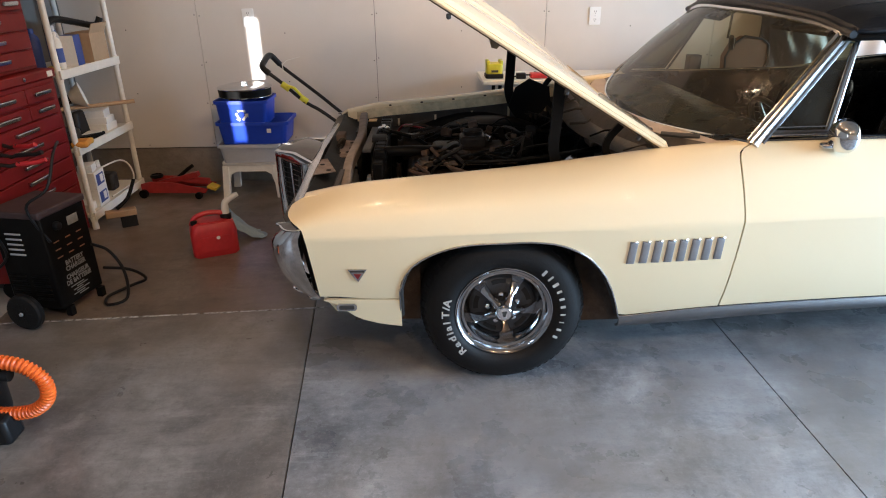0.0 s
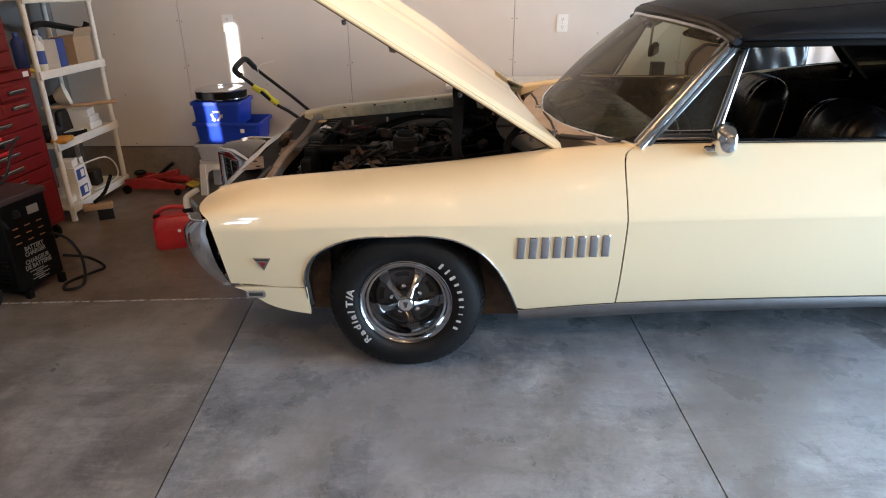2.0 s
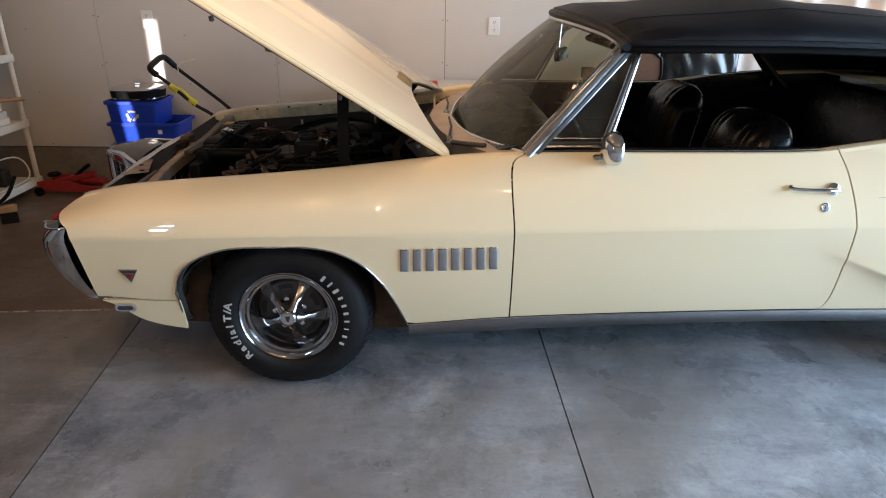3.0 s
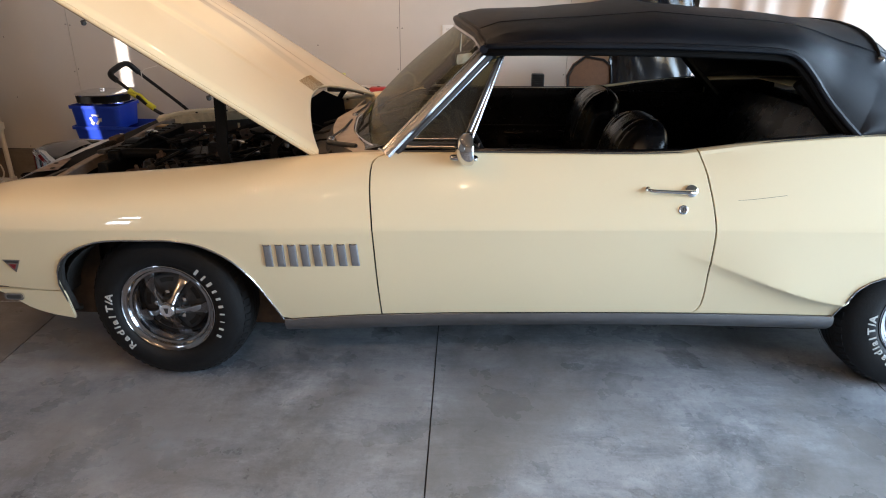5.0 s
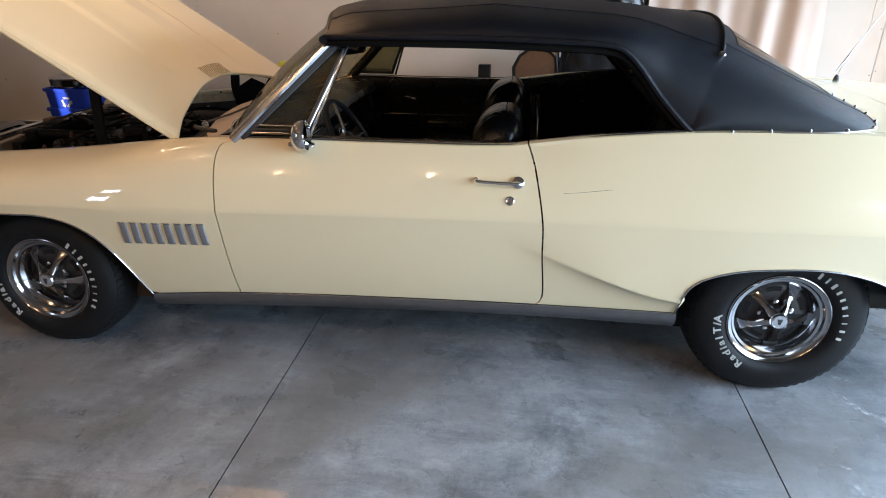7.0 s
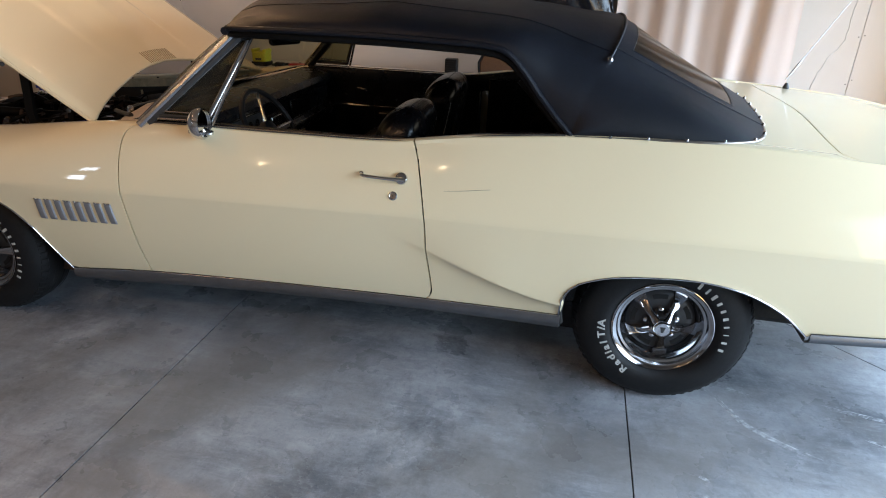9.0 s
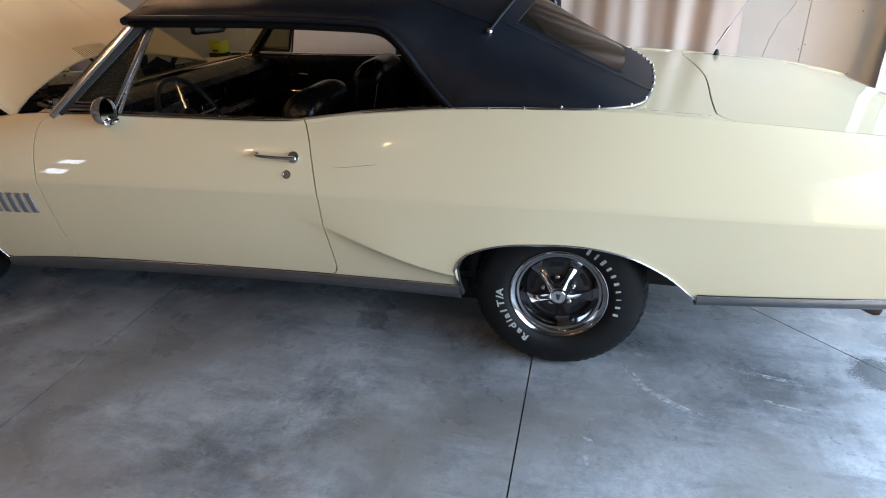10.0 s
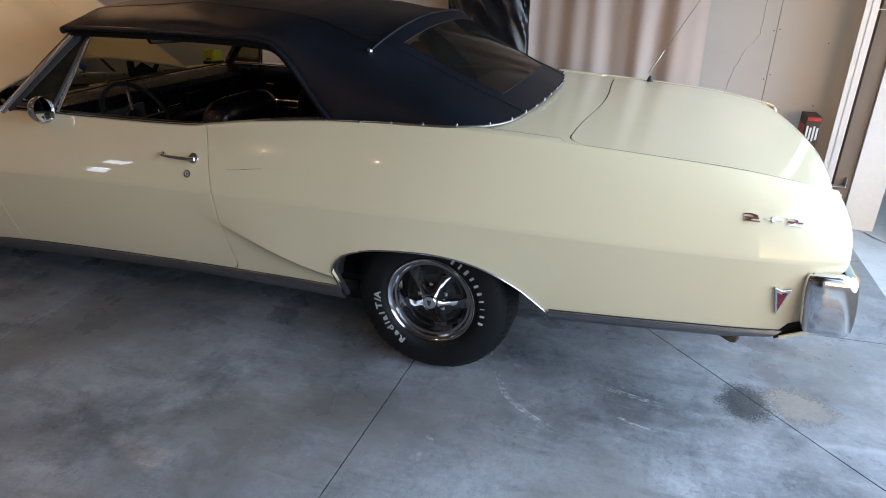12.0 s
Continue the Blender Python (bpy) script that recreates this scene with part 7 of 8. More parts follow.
# front support: rusty pressed panel with holes, pale brace, wiring and pipes
deck = part("support_top", sheet([[(-0.795 + 0.02 * f, y, 0.690 + 0.045 * f + 0.03 * ((y - 0.2) / 1.4)) for y in spread(0.16, 1.67, 0.08)] for f in (0, 0.5, 1)] + [[(-0.70, y, 0.700 + 0.03 * ((y - 0.2) / 1.4)) for y in spread(0.16, 1.67, 0.08)], [(-0.66, y, 0.720) for y in spread(0.16, 1.67, 0.08)]]), BLACK, radsup, "dark pressed front support", thick=0.004)
part("warning_sticker", box((0.045, 0.07, 0.002), (-0.585, 1.36, 0.797)), PLASTIC_YELLOW, radiator, smooth=0)
rng = random.Random(31)
for k in range(26):
    x, y, z = rng.uniform(-0.35, 0.45), rng.uniform(0.45, 1.35), rng.uniform(0.74, 0.80)
    pts = [(x, y, z)]
    for _ in range(3):
        x, y = x + rng.uniform(-0.16, 0.16), y + rng.uniform(-0.14, 0.14)
        pts.append((min(0.58, max(-0.5, x)), min(1.5, max(0.34, y)), z + rng.uniform(-0.03, 0.05)))
    part("engine_wire", tube(pts, rng.choice((0.003, 0.004, 0.006, 0.009)), 6, smooth_steps=4), rng.choice((BLACK, GREASE, BLACK, RUSTY)), engine)
for k in range(16):
    x, y = rng.uniform(-0.36, 0.36), MID_Y + rng.uniform(-0.36, 0.30)
    part("engine_fitting", box((rng.uniform(0.02, 0.06), rng.uniform(0.02, 0.06), rng.uniform(0.02, 0.05)), (x, y, rng.uniform(0.75, 0.80)), (rng.uniform(-20, 20), rng.uniform(-20, 20), rng.uniform(0, 90))), rng.choice((GREASE, GREASE, RUSTY, DULL_CHROME)), engine, bevel=0.005)
part("booster_clamp", lathe([(0.035, 0), (0.036, 0.05), (0.03, 0.055)], pose(0.36, 0.47, 0.76, 0, -60, 20), 16), DULL_CHROME, car)

# ---- ceiling bulbs ----
for x, y, watts in ((-0.80, 0.55, 2.6), (-0.40, -0.75, 6.8), (0.15, 1.35, 8.5), (1.28, -2.40, 8.5), (0.02, -2.60, 8.5)):
    bulb = thing("ceiling_bulb", pose(x, y, HIGH), "warm bare bulb in a ceiling holder", "lamp", "ceiling bulbs")
    part("holder", lathe([(0.06, 0), (0.05, -0.03), (0.02, -0.05)], None, 20), WHITE_PAINT, bulb)
    part("globe", lathe([(0.014, -0.05), (0.03, -0.08), (0.033, -0.10), (0.02, -0.125), (0.004, -0.13)], None, 16), BULB, bulb)
    lamp("bulb_light", "POINT", Matrix.Translation((x, y, HIGH - 0.2)), watts, (1.0, 0.58, 0.27), radius=0.007)

# ---- along the back wall ----
def outlet(x, z):
    plate = thing("wall_outlet", pose(x, BACK_Y - 0.001, z), "white duplex wall outlet plate", "outlet", "wall outlets")
    part("plate", slab_shape(rounded(0.086, 0.128, 0.006), 0.006, pose(0, 0, 0, 90)), WHITE_PAINT, plate, bevel=0.0015)
    for dz in (-0.028, 0.028):
        face = part("socket", slab_shape(rounded(0.036, 0.032, 0.012), 0.003, pose(0, -0.0058, dz, 90)), WHITE_PAINT, plate)
        for dx in (-0.007, 0.007):
            part("slot", box((0.003, 0.001, 0.011), (dx, -0.0092, dz + 0.004)), INK_DARK, face, smooth=0)
        part("slot", lathe([(0.003, 0), (0.003, 0.001)], pose(0, -0.0088, dz - 0.009, 90), 10), INK_DARK, face)
    part("screw", lathe([(0.004, 0), (0.003, 0.0015)], pose(0, -0.0062, 0, 90), 10), GALV, plate)


outlet(1.02, 1.245)
outlet(-1.596, 1.262)

# curtain in soft folds
def curtain(x0, x1, y, z0, z1):
    rng = random.Random(3)
    cols = spread(x0, x1, 0.012)
    bm = sheet([[(x + 0.01 * math.sin(3 * z + 9 * x), y + 0.022 * math.sin(17 * x + 1.4 * math.sin(5 * x) + 0.15 * z) + 0.008 * math.sin(37 * x + 0.4 * z) + 0.004 * math.sin(2.2 * z + 9 * x), z) for x in cols] for z in spread(z0, z1, 0.1)])
    return tagged(finish(bm, "curtain", CURTAIN, thick=0.002), "pinkish beige cloth curtain hanging in soft folds", "curtain")


curtain(2.86, 4.08, 2.74, 0.12, 2.68)
rod = tagged(finish(tube([(2.8, 2.76, 2.70), (4.15, 2.76, 2.70)], 0.012, 10), "curtain_rod", DULL_CHROME), "plain metal curtain rod at the ceiling", "rod")
for x in (2.82, 4.12):
    part("bracket", tube([(x, 2.76, 2.70), (x, BACK_Y, 2.70)], 0.008, 8), DULL_CHROME, rod)
# wandering crack in the drywall joint compound
rng = random.Random(2)
way_down = [(4.455, 2.3), (4.46, 1.9), (4.448, 1.6), (4.442, 1.46), (4.436, 1.355), (4.434, 1.245), (4.395, 1.17), (4.359, 1.13), (4.315, 1.01), (4.294, 0.92), (4.28, 0.80), (4.25, 0.6)]
line = []
for (xa, za), (xb, zb) in zip(way_down, way_down[1:]):
    n = max(2, round(math.hypot(xb - xa, zb - za) / 0.03))
    line += [(xa + (xb - xa) * k / n + rng.uniform(-0.005, 0.005), BACK_Y - 0.0005, za + (zb - za) * k / n) for k in range(n)]
tagged(finish(tube(line, 0.0009, 5), "wall_crack", JOINT), "thin wandering crack in the drywall", "crack", kind="structure")
tagged(finish(tube([(x + 0.005, y, z + 0.004) for x, y, z in line], 0.0022, 5), "wall_crack", PAPER), "pale raised lip of the drywall crack", "crack", kind="structure")

# hanging black bag and tan leather case behind the car
bag_rows = []
for z in spread(0.62, 1.95, 0.025):
    f = (z - 0.62) / 1.33
    bag_rows.append([(2.53 + (0.33 - 0.05 * f) * math.cos(a) + 0.02 * math.sin(7 * z), 2.72 + (0.085 + 0.02 * math.sin(5 * z + 3 * a)) * math.sin(a) * (1 - 0.3 * f) + 0.014 * math.sin(4 * a + 6 * z) + 0.012 * math.sin(11 * a + 23 * z) * math.sin(5 * z - 3 * a), z) for a in [2 * math.pi * k / 72 for k in range(73)]])
bag = tagged(finish(sheet(bag_rows), "garment_bag", BAG_VINYL, thick=0.004), "black shiny vinyl garment bag hanging on the wall", "bag")
part("hanger_hook", tube([(2.53, 2.74, 1.93), (2.53, 2.74, 2.03), (2.545, 2.80, 2.06), (2.545, BACK_Y, 2.05)], 0.005, 8, smooth_steps=4), DULL_CHROME, bag)
case_outline = [(-0.15, -0.14), (0.13, -0.14), (0.16, -0.05), (0.145, 0.06), (0.09, 0.10), (-0.04, 0.12), (-0.12, 0.06), (-0.16, -0.02)]
bench_z = 0.855
case = thing("leather_case", pose(2.07, 2.62, bench_z), "tan leather case with black piping on the bench", "case")
part("body", slab_shape([(x, y + 0.14) for x, y in case_outline], 0.09, pose(0, 0, 0, 90)), LEATHER, case, bevel=0.015)
part("piping", tube([(x, -0.092, y + 0.14) for x, y in case_outline + case_outline[:1]], 0.008, 8), PLASTIC_BLACK, case)
# folding bench with a white top
bench = thing("work_bench", pose(1.17, 2.58, 0), "white-topped folding bench against the wall", "bench")
part("top", box((2.10, 0.5, 0.03), (0, 0, bench_z - 0.0155)), PLASTIC_WHITE, bench, bevel=0.006)
for x in (-0.95, 0.95):
    for y in (-0.2, 0.2):
        part("leg", tube([(x, y, 0.0), (x * 0.97, y, bench_z - 0.03)], 0.014, 10), BLACK, bench)
    part("brace", tube([(x * 0.985, -0.2, 0.3), (x * 0.985, 0.2, 0.3)], 0.01, 8), BLACK, bench)
charger = thing("tool_battery_charger", pose(0.215, 2.50, bench_z), "lime green tool battery charger with a black base", "charger")
part("body", slab_shape(rounded(0.12, 0.12, 0.025), 0.075, pose(0, 0, 0.028)), PLASTIC_LIME, charger, bevel=0.01)
part("base", slab_shape(rounded(0.13, 0.13, 0.02), 0.03), PLASTIC_BLACK, charger, bevel=0.005)
for dx in (-0.047, 0.047):
    part("side_wall", box((0.026, 0.11, 0.03), (dx, 0, 0.108), (0, 0, 0)), PLASTIC_LIME, charger, bevel=0.006)
part("nameplate", box((0.05, 0.001, 0.016), (0, -0.0605, 0.05)), INK_DARK, charger)
rng = random.Random(6)
cord = [(0.30 + 0.02 * k + 0.04 * math.cos(k * 1.3), 2.48 + 0.05 * math.sin(k * 1.3), bench_z + 0.007 + 0.004 * k * 0.5) for k in range(12)]
tagged(finish(tube(cord, 0.006, 8, smooth_steps=4), "cord_coil", PLASTIC_BLACK), "coiled black power cord on the bench", "cord")
plug = tagged(finish(box((0.07, 0.05, 0.04), (0.40, 2.42, bench_z + 0.0205)), "power_adapter", PLASTIC_BLACK, bevel=0.008), "black plug adapter on the bench", "adapter")
tagged(finish(box((0.12, 0.08, 0.035), (0.53, 2.45, bench_z + 0.018)), "red_case", PLASTIC_RED, bevel=0.008), "small red plastic case on the bench", "case")
radio_box = thing("speaker_box", pose(1.70, 2.58, bench_z), "small black speaker box on the bench", "speaker")
part("body", box((0.09, 0.08, 0.13), (0, 0, 0.065), (0, 0, 0)), PLASTIC_BLACK, radio_box, bevel=0.006)
for k in range(6):
    part("grille_slat", box((0.075, 0.003, 0.007), (0, -0.0415, 0.03 + 0.016 * k)), GREASE, radio_box, smooth=0)
# red and black carton by the door
carton = thing("printed_carton", pose(4.84, 2.68, 0), "red and black printed carton beside the door", "carton", "cartons by the door")
part("body", box((0.12, 0.22, 0.40), (0, 0, 0.20)), CARDBOARD, carton, bevel=0.002)
carton2 = thing("printed_carton", pose(4.83, 2.68, 0.4002), "red and black printed carton on another box", "carton", "cartons by the door")
part("body", box((0.09, 0.20, 0.36), (0, 0, 0.18)), INK_BROWN, carton2, bevel=0.002)
part("printed_band", box((0.002, 0.18, 0.12), (-0.0465, 0, 0.24)), PLASTIC_RED, carton2)
part("printed_band", box((0.08, 0.002, 0.02), (0, -0.1015, 0.345)), PLASTIC_RED, carton2)
for k in range(4):
    part("printed_mark", box((0.011, 0.0015, 0.10 - 0.02 * (k % 2)), (-0.03 + 0.02 * k, -0.1018, 0.25)), PAPER, carton2)

# stool with tote, bins and the car's air cleaner
stool = thing("step_stool", pose(-1.60, 2.58, 0), "low white plastic step stool", "stool")
part("top", slab_shape(rounded(0.42, 0.32, 0.03), 0.03, pose(0, 0, 0.25)), PLASTIC_WHITE, stool, bevel=0.008)
for sx in (-1, 1):
    for sy in (-1, 1):
        x, y = sx * 0.185, sy * 0.135
        bm = bmesh.new()
        lo = [(x + sx * 0.018 + dx, y + sy * 0.01 + dy, 0) for dx, dy in ((-0.026, -0.02), (0.026, -0.02), (0.026, 0.02), (-0.026, 0.02))]
        hi = [(x + dx, y + dy, 0.25) for dx, dy in ((-0.022, -0.022), (0.022, -0.022), (0.022, 0.022), (-0.022, 0.022))]
        sheet([lo + lo[:1], hi + hi[:1]], bm)
        part("leg", bm, PLASTIC_WHITE, stool, thick=0.006)
for y in (-0.15, 0.15):
    arch = [(0.19 * math.cos(a), 0.20 + 0.06 * math.sin(a) * 0 - 0.0) for a in (0,)]
    o = [(-0.19, 0.25), (-0.19, 0.12), (-0.165, 0.12), (-0.15, 0.18), (-0.11, 0.205), (0.11, 0.205), (0.15, 0.18), (0.165, 0.12), (0.19, 0.12), (0.19, 0.25)]
    part("apron", slab_shape(o, 0.008, pose(0, y + 0.004, 0, 90)), PLASTIC_WHITE, stool)


def tub(name, w, d, h, m, mat, label, wall=0.006, flare=1.08, group=""):
    """An open plastic bin with a rolled rim."""
    ob = thing(name, m, label, "storage bin", group)
    rows = []
    for scale_, z in ((0.98, 0.004), (1.0, 0.02), (flare, h), (flare + 0.05, h), (flare + 0.05, h - 0.018), (flare + 0.035, h - 0.018)):
        o = rounded(w / flare * scale_, d / flare * scale_, 0.03)
        rows.append([(x, y, z) for x, y in o + o[:1]])
    part("shell", sheet(rows), mat, ob, thick=wall * 0.5)
    inner = []
    for scale_, z in ((flare - 0.02, h - 0.004), (0.95, 0.02)):
        o = rounded(w / flare * scale_, d / flare * scale_, 0.03)
        inner.append([(x, y, z) for x, y in o + o[:1]])
    part("inside", sheet(inner), mat, ob)
    part("base", slab_shape(rounded(w / flare * 0.99, d / flare * 0.99, 0.03), 0.01), mat, ob)
    return ob


tote = tub("storage_tote", 0.44, 0.36, 0.135, pose(-1.585, 2.57, 0.2802), CLEAR_PLASTIC, "milky clear plastic tote on the stool")
bin_low = tub("recycling_bin", 0.50, 0.34, 0.16, pose(-1.545, 2.57, 0.4155), PLASTIC_BLUE, "wide blue plastic recycling bin in the tote", group="blue bins")
bin_high = tub("recycling_bin", 0.365, 0.33, 0.175, pose(-1.605, 2.555, 0.556), PLASTIC_BLUE, "blue recycling bin with a white arrows symbol", group="blue bins")
part("label_sticker", box((0.03, 0.001, 0.03), (0.12, -0.1715, 0.10)), PAPER, bin_low)
for k in range(3):
    a0 = 90 + 120 * k
    m = pose(0.0, -0.1612, 0.078, 90 - 4) @ pose(0, 0, 0, 0, 0, a0) @ Matrix.Diagonal((1.35, 1.35, 1, 1))
    part("recycling_arrow", slab_shape([(0.012, -0.022), (0.026, -0.022), (0.030, 0.006), (0.038, 0.004), (0.028, 0.024), (0.010, 0.012), (0.018, 0.009)], 0.0012, m), LETTER_WHITE, bin_high)
cleaner = thing("air_cleaner", pose(-1.60, 2.55, 0.7475), "round black air cleaner with a chrome lid", "air cleaner")
part("housing", lathe([(0.17, 0), (0.185, 0.008), (0.19, 0.055), (0.187, 0.06)], None, 48), BLACK, cleaner, "black drum")
part("lid", lathe([(0.192, 0.056), (0.196, 0.062), (0.188, 0.068), (0.12, 0.082), (0.10, 0.078), (0.04, 0.080), (0.012, 0.084)], None, 48), CHROME, cleaner, "chrome lid")
part("rim", lathe([(0.186, -0.001), (0.192, 0.001), (0.192, 0.006), (0.186, 0.008)], None, 48), CHROME, cleaner)
part("wing_nut", box((0.04, 0.008, 0.014), (0, 0, 0.091)), DULL_CHROME, cleaner, bevel=0.003)

# mower handle leaning behind the car
mower = thing("mower_handle", pose(0, 0, 0), "black folding mower handle with lime green clamps", "mower")
near_bar = [(-1.38, 2.345, 0.94), (-1.28, 2.35, 0.858), (-1.138, 2.355, 0.728), (-1.00, 2.37, 0.636), (-0.78, 2.40, 0.42), (-0.60, 2.42, 0.02)]
far_bar = [(-1.365, 2.655, 0.962), (-1.333, 2.68, 0.922), (-1.15, 2.69, 0.77), (-0.995, 2.69, 0.638), (-0.78, 2.70, 0.42), (-0.60, 2.70, 0.02)]
part("bar", tube(near_bar, 0.0125, 10, smooth_steps=3), PLASTIC_BLACK, mower)
part("bar", tube(far_bar, 0.0125, 10, smooth_steps=3), PLASTIC_BLACK, mower)
part("grip", tube([(-1.36, 2.348, 0.925), (-1.395, 2.352, 0.952), (-1.412, 2.38, 0.975), (-1.41, 2.46, 1.0), (-1.405, 2.56, 1.02), (-1.39, 2.615, 1.01), (-1.352, 2.66, 0.95)], 0.021, 12, smooth_steps=4), PLASTIC_BLACK, mower, "padded black grip")
for t0, t1 in (((-1.285, 2.349, 0.855), (-1.235, 2.352, 0.815)), ((-1.165, 2.358, 0.76), (-1.12, 2.362, 0.725))):
    part("clamp", tube([t0, t1], 0.022, 12), PLASTIC_LIME, mower)
part("release_bar", tube([(-1.25, 2.335, 0.845), (-1.20, 2.34, 0.825), (-1.15, 2.345, 0.765)], 0.010, 8), PLASTIC_LIME, mower)
part("cable_tie", tube([(-1.33, 2.66, 0.90), (-1.335, 2.665, 0.945), (-1.30, 2.66, 0.975), (-1.20, 2.66, 1.0)], 0.003, 6), PAPER, mower)

# ---- left end: floor jack, fuel can ----
jack = thing("floor_jack", pose(-2.20, 2.56, 0, 0, 0, -6), "low red trolley jack with black saddle", "jack")
for y in (-0.085, 0.085):
    o = [(-0.26, 0.03), (0.24, 0.035), (0.26, 0.07), (0.12, 0.09), (0.0, 0.115), (-0.18, 0.12), (-0.26, 0.10)]
    part("side_plate", slab_shape(o, 0.012, pose(0, y + 0.006, 0, 90)), JACK_RED, jack, bevel=0.003)
for x, r in ((-0.23, 0.033), (0.20, 0.026)):
    for y in (-0.12, 0.12):
        part("caster", lathe([(r * 0.5, -0.014), (r, -0.012), (r, 0.012), (r * 0.5, 0.014)], pose(x, y, r, 90), 20), BLACK, jack)
    part("axle", tube([(x, -0.12, r), (x, 0.12, r)], 0.009, 8), GREASE, jack)
part("lift_arm", box((0.34, 0.06, 0.04), (0.0, 0, 0.12), (0, -14, 0)), JACK_RED, jack, bevel=0.006)
part("saddle", lathe([(0.045, 0), (0.05, 0.012), (0.04, 0.022), (0.03, 0.014)], Matrix.Translation((-0.17, 0, 0.13)), 20), BLACK, jack)
part("pump", tube([(0.05, 0, 0.11), (0.24, 0, 0.10)], 0.03, 12), JACK_RED, jack)
part("handle_socket", tube([(-0.02, 0, 0.115), (0.09, 0, 0.20), (0.13, 0, 0.225)], 0.014, 10), BLACK, jack)
part("foot_pedal", box((0.07, 0.10, 0.02), (0.27, 0, 0.06), (0, 20, 0)), material("yellow_paint", (0.6, 0.4, 0.03), 0.5), jack, "yellow rear guard", bevel=0.004)

can = thing("fuel_can", pose(-1.585, 1.40, 0, 0, 0, 22), "red plastic fuel can with a white spout", "fuel can")
rows = []
for z, sw, sd in ((0.0, 0.94, 0.92), (0.012, 1.0, 1.0), (0.15, 1.0, 1.0), (0.185, 0.93, 0.93), (0.205, 0.80, 0.84), (0.212, 0.6, 0.66)):
    o = rounded(0.265 * sw, 0.16 * sd, 0.035)
    rows.append([(x, y, z) for x, y in o + o[:1]])
bm = sheet(rows)
body = part("body", bm, PLASTIC_RED, can, "red plastic body")
part("top", slab_shape(rounded(0.17, 0.11, 0.03), 0.006, pose(0, 0, 0.208)), PLASTIC_RED, can)
part("bottom", slab_shape(rounded(0.24, 0.14, 0.03), 0.004), PLASTIC_RED, can)
part("carry_handle", tube([(-0.115, 0, 0.19), (-0.09, 0, 0.235), (-0.02, 0, 0.255), (0.06, 0, 0.245), (0.08, 0, 0.21)], 0.015, 10, smooth_steps=4), PLASTIC_RED, can)
part("vent_cap", lathe([(0.02, 0), (0.02, 0.018), (0.015, 0.022)], Matrix.Translation((-0.10, -0.02, 0.20)), 16), PLASTIC_BLACK, can)
part("spout_collar", lathe([(0.032, 0), (0.033, 0.03), (0.026, 0.034)], Matrix.Translation((0.085, 0, 0.205)), 20), PLASTIC_BLACK, can)
part("spout", tube([(0.085, 0, 0.235), (0.088, 0, 0.29), (0.10, 0, 0.312), (0.145, 0, 0.338), (0.17, 0, 0.348)], 0.018, 12, smooth_steps=4, radii=[0.024, 0.021, 0.019, 0.017, 0.013]), PLASTIC_WHITE, can, "white ribbed spout")
for side in (-1, 1):
    part("embossed_panel", slab_shape(rounded(0.18, 0.09, 0.02), 0.003, pose(0, -0.0795 if side < 0 else 0.0795, 0.085, 90 * -side if side > 0 else 90)), PLASTIC_RED, can)
part("sticker", lathe([(0.011, 0), (0.011, 0.001)], pose(0.02, -0.0828, 0.12, 90), 14), PAPER, can)
towel = thing("paper_towel", pose(-1.45, 1.66, 0, 0, 0, 5), "crumpled blue paper towel behind the fuel can", "towel")
fold_rows = [[(0.21 * u - 0.12 + 0.03 * math.sin(5 * w), 0.16 * w - 0.08, 0.004 + (0.19 * max(0.0, 1 - u * 1.15) ** 1.3) * (0.65 + 0.35 * w) + 0.008 * math.sin(9 * u + 4 * w) ** 2) for w in [k / 8 for k in range(9)]] for u in [k / 10 for k in range(11)]]
part("sheet", sheet(fold_rows), TOWEL_BLUE, towel, thick=0.002)

# ---- plastic shelf unit with its load ----
SH_X, SH_Y0, SH_Y1, SH_D = -2.49, 1.82, 2.60, 0.38
shelf = thing("shelf_unit", pose(0, 0, 0), "white plastic four-tier shelf unit, loosely filled", "shelf")
BOARDS = (0.095, 0.535, 1.005, 1.47)
for z in BOARDS:
    board = part("board", box((SH_D, SH_Y1 - SH_Y0, 0.03), (SH_X - SH_D / 2, (SH_Y0 + SH_Y1) / 2, z)), PLASTIC_WHITE, shelf, bevel=0.006)
    part("lip", box((0.014, SH_Y1 - SH_Y0 + 0.02, 0.055), (SH_X, (SH_Y0 + SH_Y1) / 2, z - 0.002)), PLASTIC_WHITE, board, bevel=0.004)
for x in (SH_X - 0.02, SH_X - SH_D + 0.02):
    for y in (SH_Y0 + 0.01, SH_Y1 - 0.01):
        for z0, z1 in zip((0.0,) + BOARDS, BOARDS + (1.95,)):
            part("post", lathe([(0.021, z0 + 0.002), (0.021, z0 + 0.03), (0.0185, z0 + 0.04), (0.0185, z1 - 0.05), (0.022, z1 - 0.03), (0.022, z1)], Matrix.Translation((x, y, 0)), 16), PLASTIC_WHITE, shelf)
standing = set(bpy.data.objects)
rng = random.Random(9)
S1, S2, S0 = BOARDS[2] + 0.0155, BOARDS[1] + 0.0155, BOARDS[0] + 0.0155


